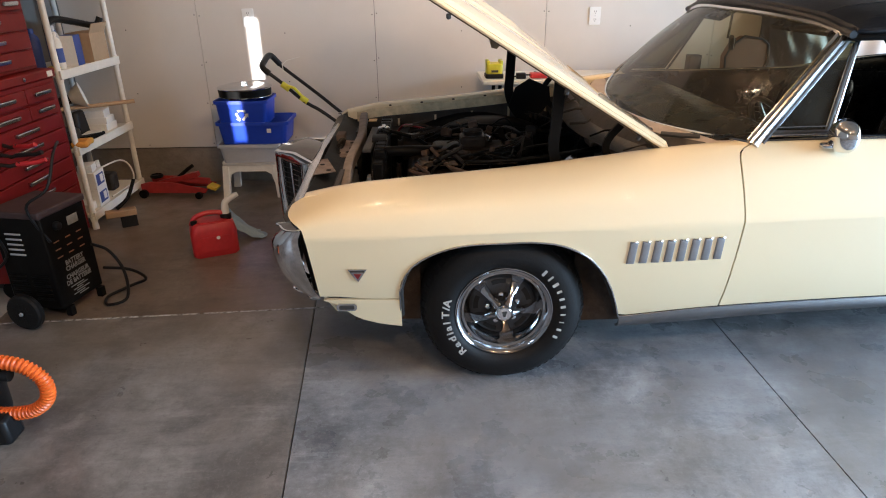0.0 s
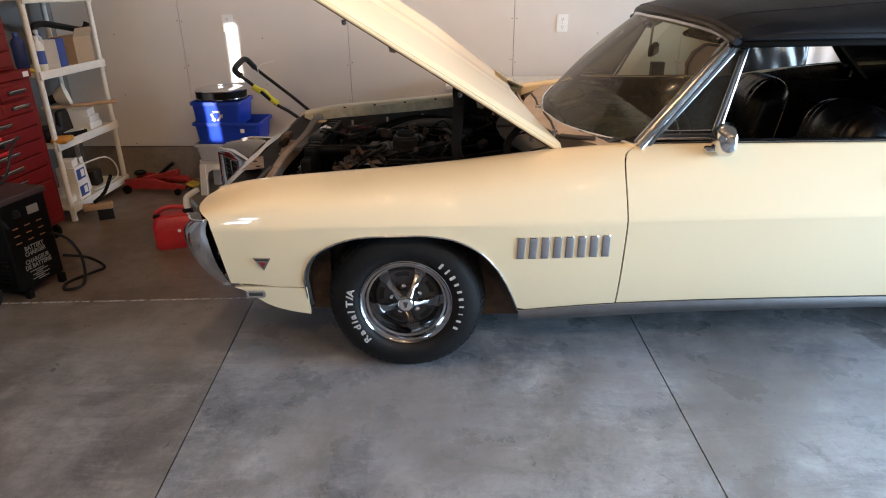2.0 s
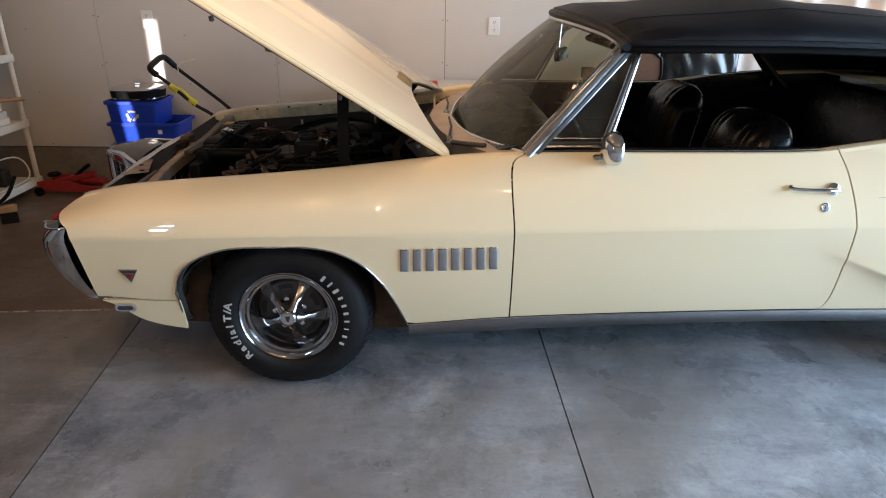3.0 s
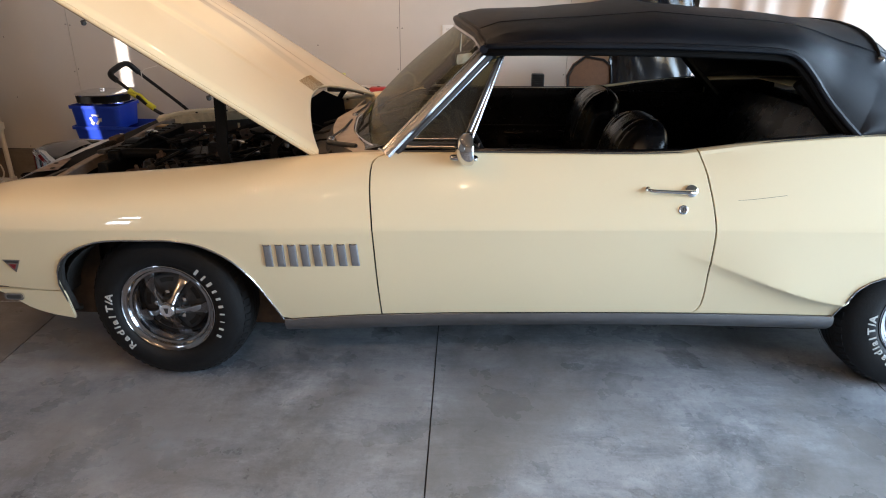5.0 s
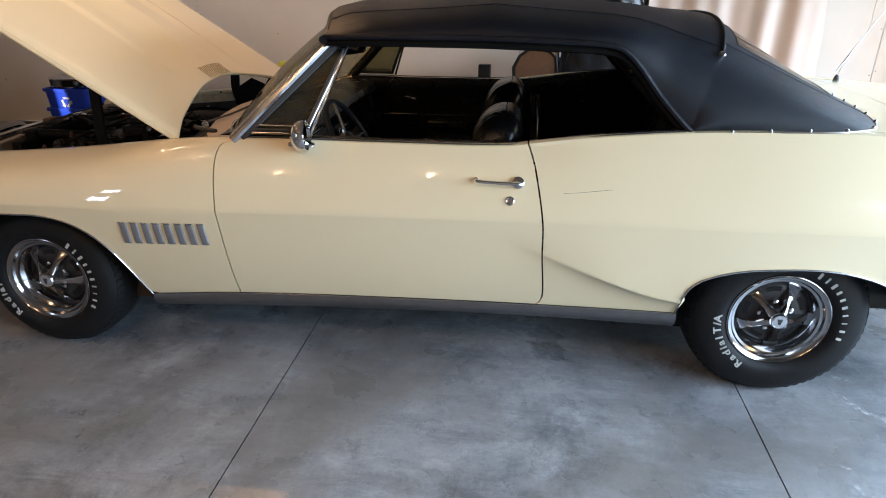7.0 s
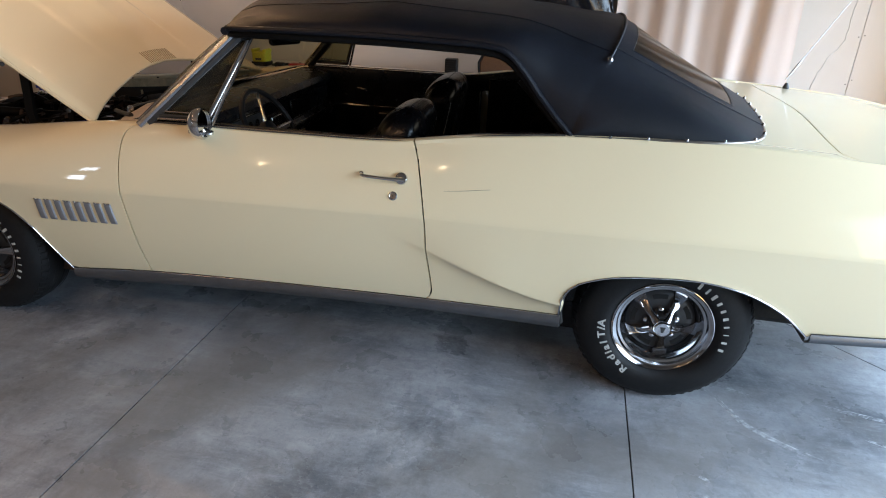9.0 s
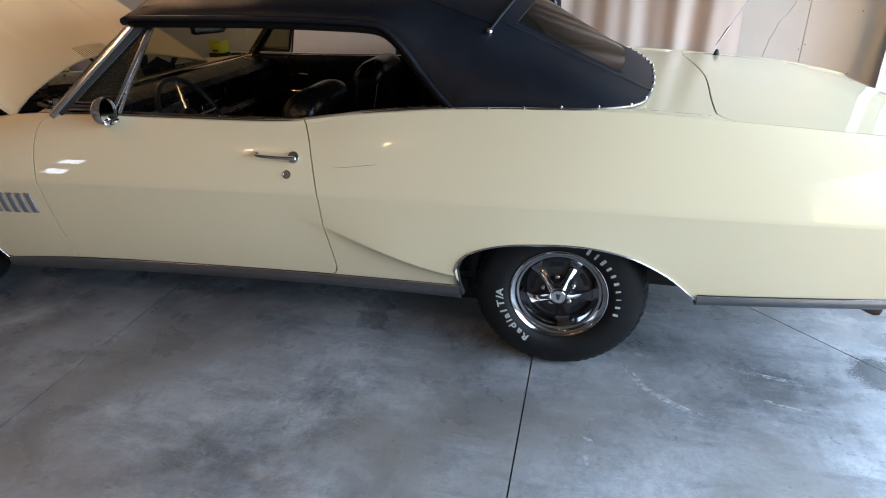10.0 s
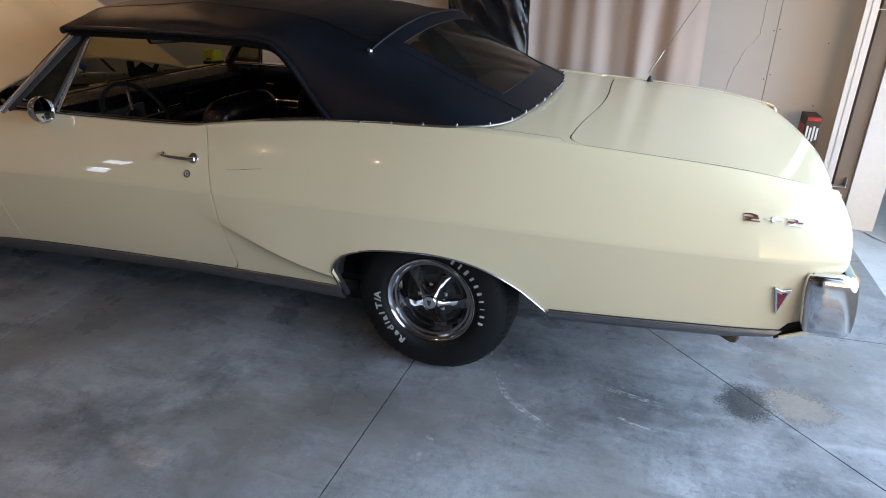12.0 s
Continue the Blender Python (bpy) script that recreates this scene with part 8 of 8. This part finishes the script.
def bottle(name, x, y, z, r, h, mat, label, cap, band=None):
    ob = thing(name, pose(x, y, z), label, "bottle", "bottles on the shelf")
    part("body", lathe([(r * 0.92, 0), (r, 0.008), (r, h * 0.72), (r * 0.8, h * 0.82), (r * 0.38, h * 0.88), (r * 0.36, h * 0.92)], None, 20), mat, ob)
    part("cap", lathe([(r * 0.45, h * 0.9), (r * 0.45, h), (r * 0.38, h * 1.005)], None, 16), cap, ob)
    if band:
        part("paper_label", lathe([(r + 0.0008, h * 0.2), (r + 0.0008, h * 0.58)], None, 20), band, ob)


bottle("oil_bottle", -2.555, 1.905, S1, 0.036, 0.22, PLASTIC_WHITE, "white plastic bottle with a blue label", PLASTIC_WHITE, INK_BLUE)
bottle("spray_bottle", -2.62, 2.02, S1, 0.036, 0.25, CLEAR_PLASTIC, "grey plastic bottle with a pale cap", CLEAR_PLASTIC)
bottle("cleaner_bottle", -2.70, 1.93, S1, 0.04, 0.24, INK_BLUE, "dark blue bottle behind the others", INK_BLUE)
bottle("cleaner_bottle", -2.68, 2.11, S1, 0.036, 0.27, INK_BLUE, "dark blue bottle with a narrow neck", INK_BLUE)
bx = thing("oil_carton", pose(-2.56, 2.09, S1, 0, 0, 8), "white and blue upright carton", "carton")
part("body", box((0.09, 0.12, 0.19), (0, 0, 0.0955)), INK_BLUE, bx, bevel=0.002)
part("white_side", box((0.088, 0.002, 0.188), (0, -0.0615, 0.0955)), PAPER, bx)
cb = thing("cardboard_box", pose(-2.585, 2.36, S1, 0, 0, 4), "open plain brown cardboard box", "box")
part("body", box((0.15, 0.26, 0.19), (0, 0, 0.0955)), CARDBOARD, cb, bevel=0.002)
part("flap", box((0.004, 0.26, 0.08), (0.085, 0, 0.21), (0, 25, 0)), CARDBOARD, cb)
hose = tube([(-2.60, 1.95, S1 + 0.16), (-2.66, 2.05, S1 + 0.25), (-2.68, 2.2, S1 + 0.28), (-2.66, 2.4, S1 + 0.25), (-2.60, 2.55, S1 + 0.22), (-2.57, 2.58, S1 + 0.27)], 0.022, 10, smooth_steps=5)
tagged(finish(hose, "rubber_hose", PLASTIC_BLACK), "thick black rubber hose across the shelf load", "hose")
cloth = tagged(finish(box((0.07, 0.09, 0.03), (-2.54, 1.80, S1 + 0.016), (0, 0, 20)), "yellow_cloth", material("yellow_cloth", (0.5, 0.38, 0.05), 0.9), bevel=0.012), "folded yellow cloth on the shelf edge", "cloth")
light = thing("work_light", pose(-2.60, 2.12, S2), "black clamp work light with a round reflector", "lamp")
lm = pose(0.0, 0.05, 0.27, 0, 75, 25)
part("reflector", lathe([(0.03, -0.08), (0.05, -0.06), (0.085, 0.0), (0.088, 0.004), (0.08, 0.0), (0.045, -0.055)], lm, 28), PLASTIC_WHITE, light)
part("socket", lathe([(0.03, -0.16), (0.032, -0.08)], lm, 16), PLASTIC_BLACK, light)
part("clamp", box((0.06, 0.16, 0.18), (-0.02, -0.03, 0.0905), taper=0.7), PLASTIC_BLACK, light, bevel=0.02)
tagged(finish(tube([(-2.74, 2.06, S2 + 0.19), (-2.34, 2.34, S2 + 0.195)], 0.014, 10), "wooden_handle", WOOD), "orange-brown turned wooden tool handle across the shelf", "handle")
for k, (dx, dy, dz, sz) in enumerate(((0, 0.18, 0.0, (0.20, 0.16, 0.05)), (0.01, 0.17, 0.0505, (0.18, 0.15, 0.045)), (0.0, 0.16, 0.096, (0.17, 0.14, 0.05)))):
    tagged(finish(box(sz, (-2.63 + dx, 2.16 + dy, S2 + dz + sz[2] / 2 + 0.0003), (0, 0, 5 * k)), "paper_ream", PAPER, bevel=0.003), "pale stack of manuals and boxes", "papers", "paper stacks")
tagged(finish(box((0.16, 0.22, 0.09), (-2.64, 1.90, S2 + 0.0455), (0, 0, 8)), "tool_bag", PLASTIC_BLACK, bevel=0.03), "soft black tool bag on the shelf", "bag")
tagged(finish(box((0.12, 0.20, 0.03), (-2.57, 2.06, S2 + 0.0155), (0, 0, -12)), "tool_tray", BLACK, bevel=0.006), "dark tray of small tools", "tray")
tagged(finish(box((0.15, 0.10, 0.004), (-2.56, 2.08, S2 + 0.035), (0, -6, 24)), "instruction_sheet", PAPER), "loose white paper sheet on the tray", "paper")
glove_bm = box((0.10, 0.13, 0.04), (-2.50, 1.83, S2 + 0.0205), (0, 0, 14))
glove_t = tagged(finish(glove_bm, "work_glove", material("tan_work_leather", (0.55, 0.24, 0.03), 0.8, grain=50), bevel=0.015), "folded tan leather work glove on the shelf edge", "glove")
part("cuff", box((0.09, 0.05, 0.035), (-2.505, 1.90, S2 + 0.019), (0, 0, 18)), material("yellow_cuff", (0.55, 0.32, 0.06), 0.85), glove_t, bevel=0.012)
for y, z in ((1.97, 0.0), (1.97, 0.1205)):
    fb = thing("filter_box", pose(-2.575, y, S0 + z, 0, 0, 3), "white and blue printed filter carton", "carton", "filter cartons")
    part("body", box((0.13, 0.15, 0.12), (0, 0, 0.0602)), PAPER, fb, bevel=0.002)
    part("blue_band", box((0.001, 0.11, 0.075), (0.0658, 0.0, 0.062)), INK_BLUE, fb)
    part("white_panel", box((0.001, 0.045, 0.05), (0.0666, 0.02, 0.064)), PAPER, fb)
tagged(finish(box((0.09, 0.10, 0.05), (-2.58, 1.85, S0 + 0.266 - 0.24)), "spare_carton", PAPER, bevel=0.003), "small plain white carton", "carton")
tagged(finish(box((0.09, 0.11, 0.05), (-2.57, 1.95, S0 + 0.2665), (0, 0, 12)), "spare_carton", PAPER, bevel=0.003), "small plain white carton on filter boxes", "carton")
saw = tagged(finish(tube([(-2.52, 2.10, S0 + 0.012), (-2.51, 2.42, S0 + 0.02), (-2.52, 2.46, S0 + 0.12), (-2.55, 2.38, S0 + 0.20), (-2.58, 2.12, S0 + 0.21)], 0.006, 8, smooth_steps=4), "wire_frame", PLASTIC_WHITE), "bent pale wire frame on the bottom shelf", "frame")
tagged(finish(box((0.10, 0.10, 0.13), (-2.62, 2.30, S0 + 0.0655)), "grey_tin", GREASE, bevel=0.02), "dark grey tin on the bottom shelf", "tin")
tagged(finish(box((0.02, 0.05, 0.26), (-2.60, 2.16, S0 + 0.1305), (8, 0, 0)), "level", PLASTIC_WHITE, bevel=0.004), "short white spirit level standing on the shelf", "level")
for ob in set(bpy.data.objects) - standing:  # the load stands towards the wall end
    if ob.parent is None:
        ob.matrix_world = Matrix.Translation((0, 0.05, 0)) @ ob.matrix_world
brush = thing("push_broom_head", pose(-2.34, 1.86, 0, 0, 0, -62), "brown wooden broom head with a black bracket", "broom")
part("block", box((0.065, 0.19, 0.045), (0, 0, 0.10)), WOOD, brush, bevel=0.008)
part("bristles", box((0.045, 0.10, 0.08), (0, 0.04, 0.04)), PLASTIC_BLACK, brush, smooth=0)
part("bracket", tube([(0, -0.02, 0.13), (-0.02, 0.06, 0.19), (-0.06, 0.12, 0.30)], 0.012, 8, smooth_steps=3), BLACK, brush)

# ---- red tool chest ----
CH_X, CH_Y0, CH_Y1 = -2.40, 0.78, 1.57
chest = thing("tool_cabinet", pose(0, 0, 0), "red steel rolling tool cabinet with many drawers", "tool chest")
part("body", box((0.46, CH_Y1 - CH_Y0, 0.92), (CH_X - 0.23, (CH_Y0 + CH_Y1) / 2, 0.57)), TOOL_RED, chest, bevel=0.006)
part("top_lip", box((0.49, CH_Y1 - CH_Y0 + 0.02, 0.05), (CH_X - 0.232, (CH_Y0 + CH_Y1) / 2, 1.055)), TOOL_RED, chest, bevel=0.008)


def drawer(parent, y0, y1, z0, z1, x):
    d = part("drawer", box((0.022, y1 - y0 - 0.008, z1 - z0 - 0.008), (x + 0.006, (y0 + y1) / 2, (z0 + z1) / 2)), TOOL_RED, parent, bevel=0.004)
    w = min(0.20, (y1 - y0) * 0.55)
    yc, zc = (y0 + y1) / 2, (z0 + z1) / 2 + 0.004
    h = part("handle", box((0.014, w, 0.022), (x + 0.030, yc, zc), (0, 18, 0)), DULL_CHROME, d, "bright pull handle", bevel=0.004)
    for s in (-1, 1):
        part("handle_end", box((0.020, 0.012, 0.020), (x + 0.024, yc + s * (w / 2 - 0.006), zc)), DULL_CHROME, h, bevel=0.003)


yl, ym = CH_Y0 + 0.03, CH_Y1 - 0.05
mid = yl + 0.62 * (ym - yl)
for z0, z1 in ((0.925, 1.01), (0.84, 0.92)):
    drawer(chest, mid, ym, z0, z1, CH_X)
    drawer(chest, yl, mid, z0, z1, CH_X)
zs_ = [0.84, 0.755, 0.67, 0.585, 0.50, 0.415]
for z1, z0 in zip(zs_, zs_[1:]):
    drawer(chest, yl, ym, z0, z1, CH_X)
drawer(chest, yl, ym, 0.14, 0.41, CH_X)
part("badge", box((0.004, 0.05, 0.03), (CH_X + 0.014, CH_Y1 - 0.05, 1.055)), PAPER, chest)
part("cabinet_lock", lathe([(0.011, 0), (0.011, 0.006), (0.007, 0.008)], pose(CH_X + 0.013, CH_Y1 - 0.30, 1.055, 0, 90, 0), 14), DULL_CHROME, chest)
for y in (CH_Y0 + 0.06, CH_Y1 - 0.06):
    part("caster", lathe([(0.03, -0.015), (0.05, -0.012), (0.05, 0.012), (0.03, 0.015)], pose(CH_X - 0.06, y, 0.05, 90), 18), BLACK, chest)
    part("caster", lathe([(0.03, -0.015), (0.05, -0.012), (0.05, 0.012), (0.03, 0.015)], pose(CH_X - 0.40, y, 0.05, 90), 18), BLACK, chest)
top_chest = thing("tool_box", pose(0, 0, 0), "red steel top tool box on the cabinet", "tool box")
TX = CH_X - 0.05
part("body", box((0.38, CH_Y1 - CH_Y0 - 0.05, 0.62), (TX - 0.19, (CH_Y0 + CH_Y1) / 2 - 0.012, 1.392)), TOOL_RED, top_chest, bevel=0.006)
yl2, ym2 = CH_Y0 + 0.04, CH_Y1 - 0.07
zs_ = [1.38, 1.285, 1.19, 1.10]
for z1, z0 in zip(zs_, zs_[1:]):
    drawer(top_chest, yl2, ym2, z0, z1, TX)
for z0, z1 in ((1.385, 1.455), (1.46, 1.53), (1.535, 1.60)):
    for k in range(3):
        drawer(top_chest, yl2 + (ym2 - yl2) * k / 3, yl2 + (ym2 - yl2) * (k + 1) / 3, z0, z1, TX)

# ---- wheeled battery charger ----
bc = thing("battery_charger", pose(-2.183, 0.771, 0, 0, 0, -12), "black wheeled garage battery charger with looped cables", "charger")
BW, BD, BH = 0.265, 0.29, 0.475
part("cabinet", box((BW, BD, BH), (0, 0, 0.05 + BH / 2)), BLACK, bc, "black steel cabinet", bevel=0.008)
part("top_cover", box((BW + 0.02, BD + 0.02, 0.035), (0, 0, 0.05 + BH + 0.012)), material("dusty_maroon", (0.045, 0.025, 0.025), 0.6, grain=30), bc, bevel=0.008)
for z in [0.44 - 0.026 * k for k in range(5)]:
    part("bright_louvre", box((0.085, 0.006, 0.009), (-0.03, -BD / 2 - 0.002, z)), CLEAR_PLASTIC, bc, bevel=0.002)
for x in (-0.065, 0.055):
    for k in range(6):
        part("louvre", box((0.09, 0.012, 0.009), (x, -BD / 2 - 0.003, 0.225 - 0.024 * k)), BLACK, bc, bevel=0.003)
fx = BW / 2 + 0.0012
tm = pose(fx, 0.0, 0, 90, 0, 90)
for text, y, size in (("BATTERY", 0.262, 0.034), ("CHARGER", 0.232, 0.034), ("CHARGEUR", 0.190, 0.034), ("DE BATTERIE", 0.160, 0.034)):
    part("panel_writing", lettering(text, size, 0.0004, tm @ Matrix.Translation((0.0, y, 0)) @ Matrix.Diagonal((0.86, 1, 1, 1)), None, 0.0008), PRINT_GREY, bc, smooth=0)
for k in range(6):
    part("small_print", box((0.0008, 0.09 - 0.012 * (k % 3), 0.005), (fx, -0.02 + 0.03 * (k % 2), 0.135 - 0.011 * k)), PRINT_GREY, bc)
for k in range(9):
    part("orange_print", box((0.0008, 0.035, 0.006), (fx, -0.08 + 0.075 * (k % 3), 0.385 - 0.04 * (k // 3))), INK_ORANGE, bc)
part("meter", box((0.006, 0.07, 0.045), (fx, 0.05, 0.455)), PRINT_GREY, bc, bevel=0.003)
part("knob", lathe([(0.022, 0), (0.02, 0.018), (0.016, 0.02)], pose(fx, -0.06, 0.46, 0, 90, 0), 18), PLASTIC_BLACK, bc)
at = pose(0.03, -0.255, 0.091, 90)
wh = part("wheel", lathe([(0.05, -0.022), (0.082, -0.020), (0.09, -0.010), (0.09, 0.010), (0.082, 0.020), (0.05, 0.022)], at, 32), RUBBER, bc)
part("wheel_disc", lathe([(0.055, 0.016), (0.05, 0.021), (0.02, 0.018), (0.012, 0.026), (0.004, 0.028)], at, 24), BLACK, wh)
part("hub_nut", lathe([(0.010, 0.026), (0.008, 0.034)], at, 10), GALV, wh)
for k in range(14):
    q = 2 * math.pi * k / 14
    part("wheel_spoke", box((0.006, 0.030, 0.004), (0.038, 0, 0), (0, 0, 90)), RUBBER, wh).matrix_local = at @ Matrix.Rotation(q, 4, "Z") @ Matrix.Translation((0, 0, 0.022))
for x, y in ((0.13, -0.10), (-0.13, 0.11), (0.14, 0.11)):
    part("foot", box((0.03, 0.03, 0.052), (x, y, 0.026)), BLACK, bc)
for n_, (mat, dx) in enumerate(((PLASTIC_RED, 0.0), (PLASTIC_BLACK, 0.03), (PLASTIC_RED, 0.05))):
    m = pose(-0.14 + dx, 0.13 - 0.03 * n_, 0.80 - 0.035 * n_, 0, 82, 12 * n_ - 8)
    cl = part("cable_clamp", tube([m @ Vector((0.012, 0, -0.02)), m @ Vector((0.018, 0, 0.08)), m @ Vector((0.012, 0, 0.12))], 0.011, 8), mat, bc, "insulated cable clamp")
    part("jaw", tube([m @ Vector((0.0, 0, -0.10)), m @ Vector((0.016, 0, -0.05)), m @ Vector((0.01, 0, 0.0))], 0.010, 8), GREASE, cl)
part("cable", tube([(0.10, 0.12, 0.82), (0.17, 0.0, 0.80), (0.18, -0.10, 0.66), (0.10, -0.16, 0.58), (0.14, -0.12, 0.40)], 0.007, 8, smooth_steps=6), PLASTIC_BLACK, bc)
part("cable", tube([(-0.10, -0.05, 0.84), (-0.16, -0.14, 0.70), (-0.12, -0.17, 0.50), (-0.08, -0.16, 0.34), (-0.16, -0.17, 0.25)], 0.007, 8, smooth_steps=6), PLASTIC_BLACK, bc)
part("power_cord", tube([(0.16, 0.10, 0.30), (0.20, 0.16, 0.24), (0.28, 0.14, 0.14), (0.33, 0.06, 0.03), (0.26, 0.0, 0.012), (0.20, 0.08, 0.012), (0.24, 0.22, 0.012), (0.32, 0.24, 0.05), (0.30, 0.16, 0.14), (0.18, 0.12, 0.16)], 0.008, 8, smooth_steps=6), PLASTIC_BLACK, bc)
hang = []
for k in range(40):
    a = 2 * math.pi * k / 10
    hang.append((-2.455 + 0.006 * (k % 7), 0.90 + 0.05 * math.sin(a) + 0.002 * k, 0.60 + 0.14 * math.cos(a)))
tagged(finish(tube(hang, 0.006, 8, smooth_steps=2), "extension_cord", PLASTIC_ORANGE), "looped orange extension cord hanging on the chest", "cord")

# ---- shop vacuum at the near left ----
vac = thing("shop_vacuum", pose(-2.02, -0.22, 0), "black shop vacuum with a ribbed orange hose", "vacuum")
part("drum", lathe([(0.13, 0.03), (0.15, 0.05), (0.155, 0.30), (0.16, 0.31), (0.15, 0.34), (0.10, 0.42), (0.03, 0.44)], None, 32), PLASTIC_BLACK, vac)
part("foot", box((0.12, 0.10, 0.10), (0.16, -0.06, 0.052), taper=0.8), PLASTIC_BLACK, vac, bevel=0.015)
part("foot", box((0.10, 0.10, 0.08), (-0.13, 0.08, 0.042), taper=0.8), PLASTIC_BLACK, vac, bevel=0.015)
path = [Vector(p) for p in ((0.06, 0.0, 0.33), (0.12, -0.03, 0.325), (0.20, -0.03, 0.31), (0.29, -0.03, 0.285), (0.345, -0.03, 0.225), (0.34, -0.03, 0.15), (0.28, -0.03, 0.098), (0.19, -0.03, 0.085), (0.10, -0.03, 0.09))]
fine = []
for i in range(len(path) - 1):
    p0_, p1_, p2_, p3_ = path[max(i - 1, 0)], path[i], path[i + 1], path[min(i + 2, len(path) - 1)]
    for k in range(24):
        t = k / 24
        fine.append(0.5 * (2 * p1_ + (p2_ - p0_) * t + (2 * p0_ - 5 * p1_ + 4 * p2_ - p3_) * t * t + (3 * p1_ - p0_ - 3 * p2_ + p3_) * t**3))
part("ribbed_hose", tube(fine, 0.02, 14, radii=[0.0235 + 0.0025 * (1 if k % 4 < 2 else -1) for k in range(len(fine))]), PLASTIC_ORANGE, vac, "ribbed orange hose")
part("hose_cuff", tube([(0.02, -0.02, 0.245), (0.12, -0.03, 0.25), (0.18, -0.03, 0.255)], 0.028, 14), PLASTIC_ORANGE, vac)
part("hose_end", tube([(0.17, -0.03, 0.255), (0.235, -0.03, 0.25)], 0.022, 14), PLASTIC_BLACK, vac)
mat_bm = sheet([[(x, y, 0.004 + 0.004 * math.sin(9 * x) * math.sin(7 * y)) for x in spread(-2.9, -2.42, 0.06)] for y in spread(0.10, 0.95, 0.08)])
tagged(finish(mat_bm, "drop_cloth", material("drop_cloth", (0.42, 0.39, 0.34), 0.9, grain=120), thick=0.003), "rumpled pale drop cloth on the floor", "cloth")
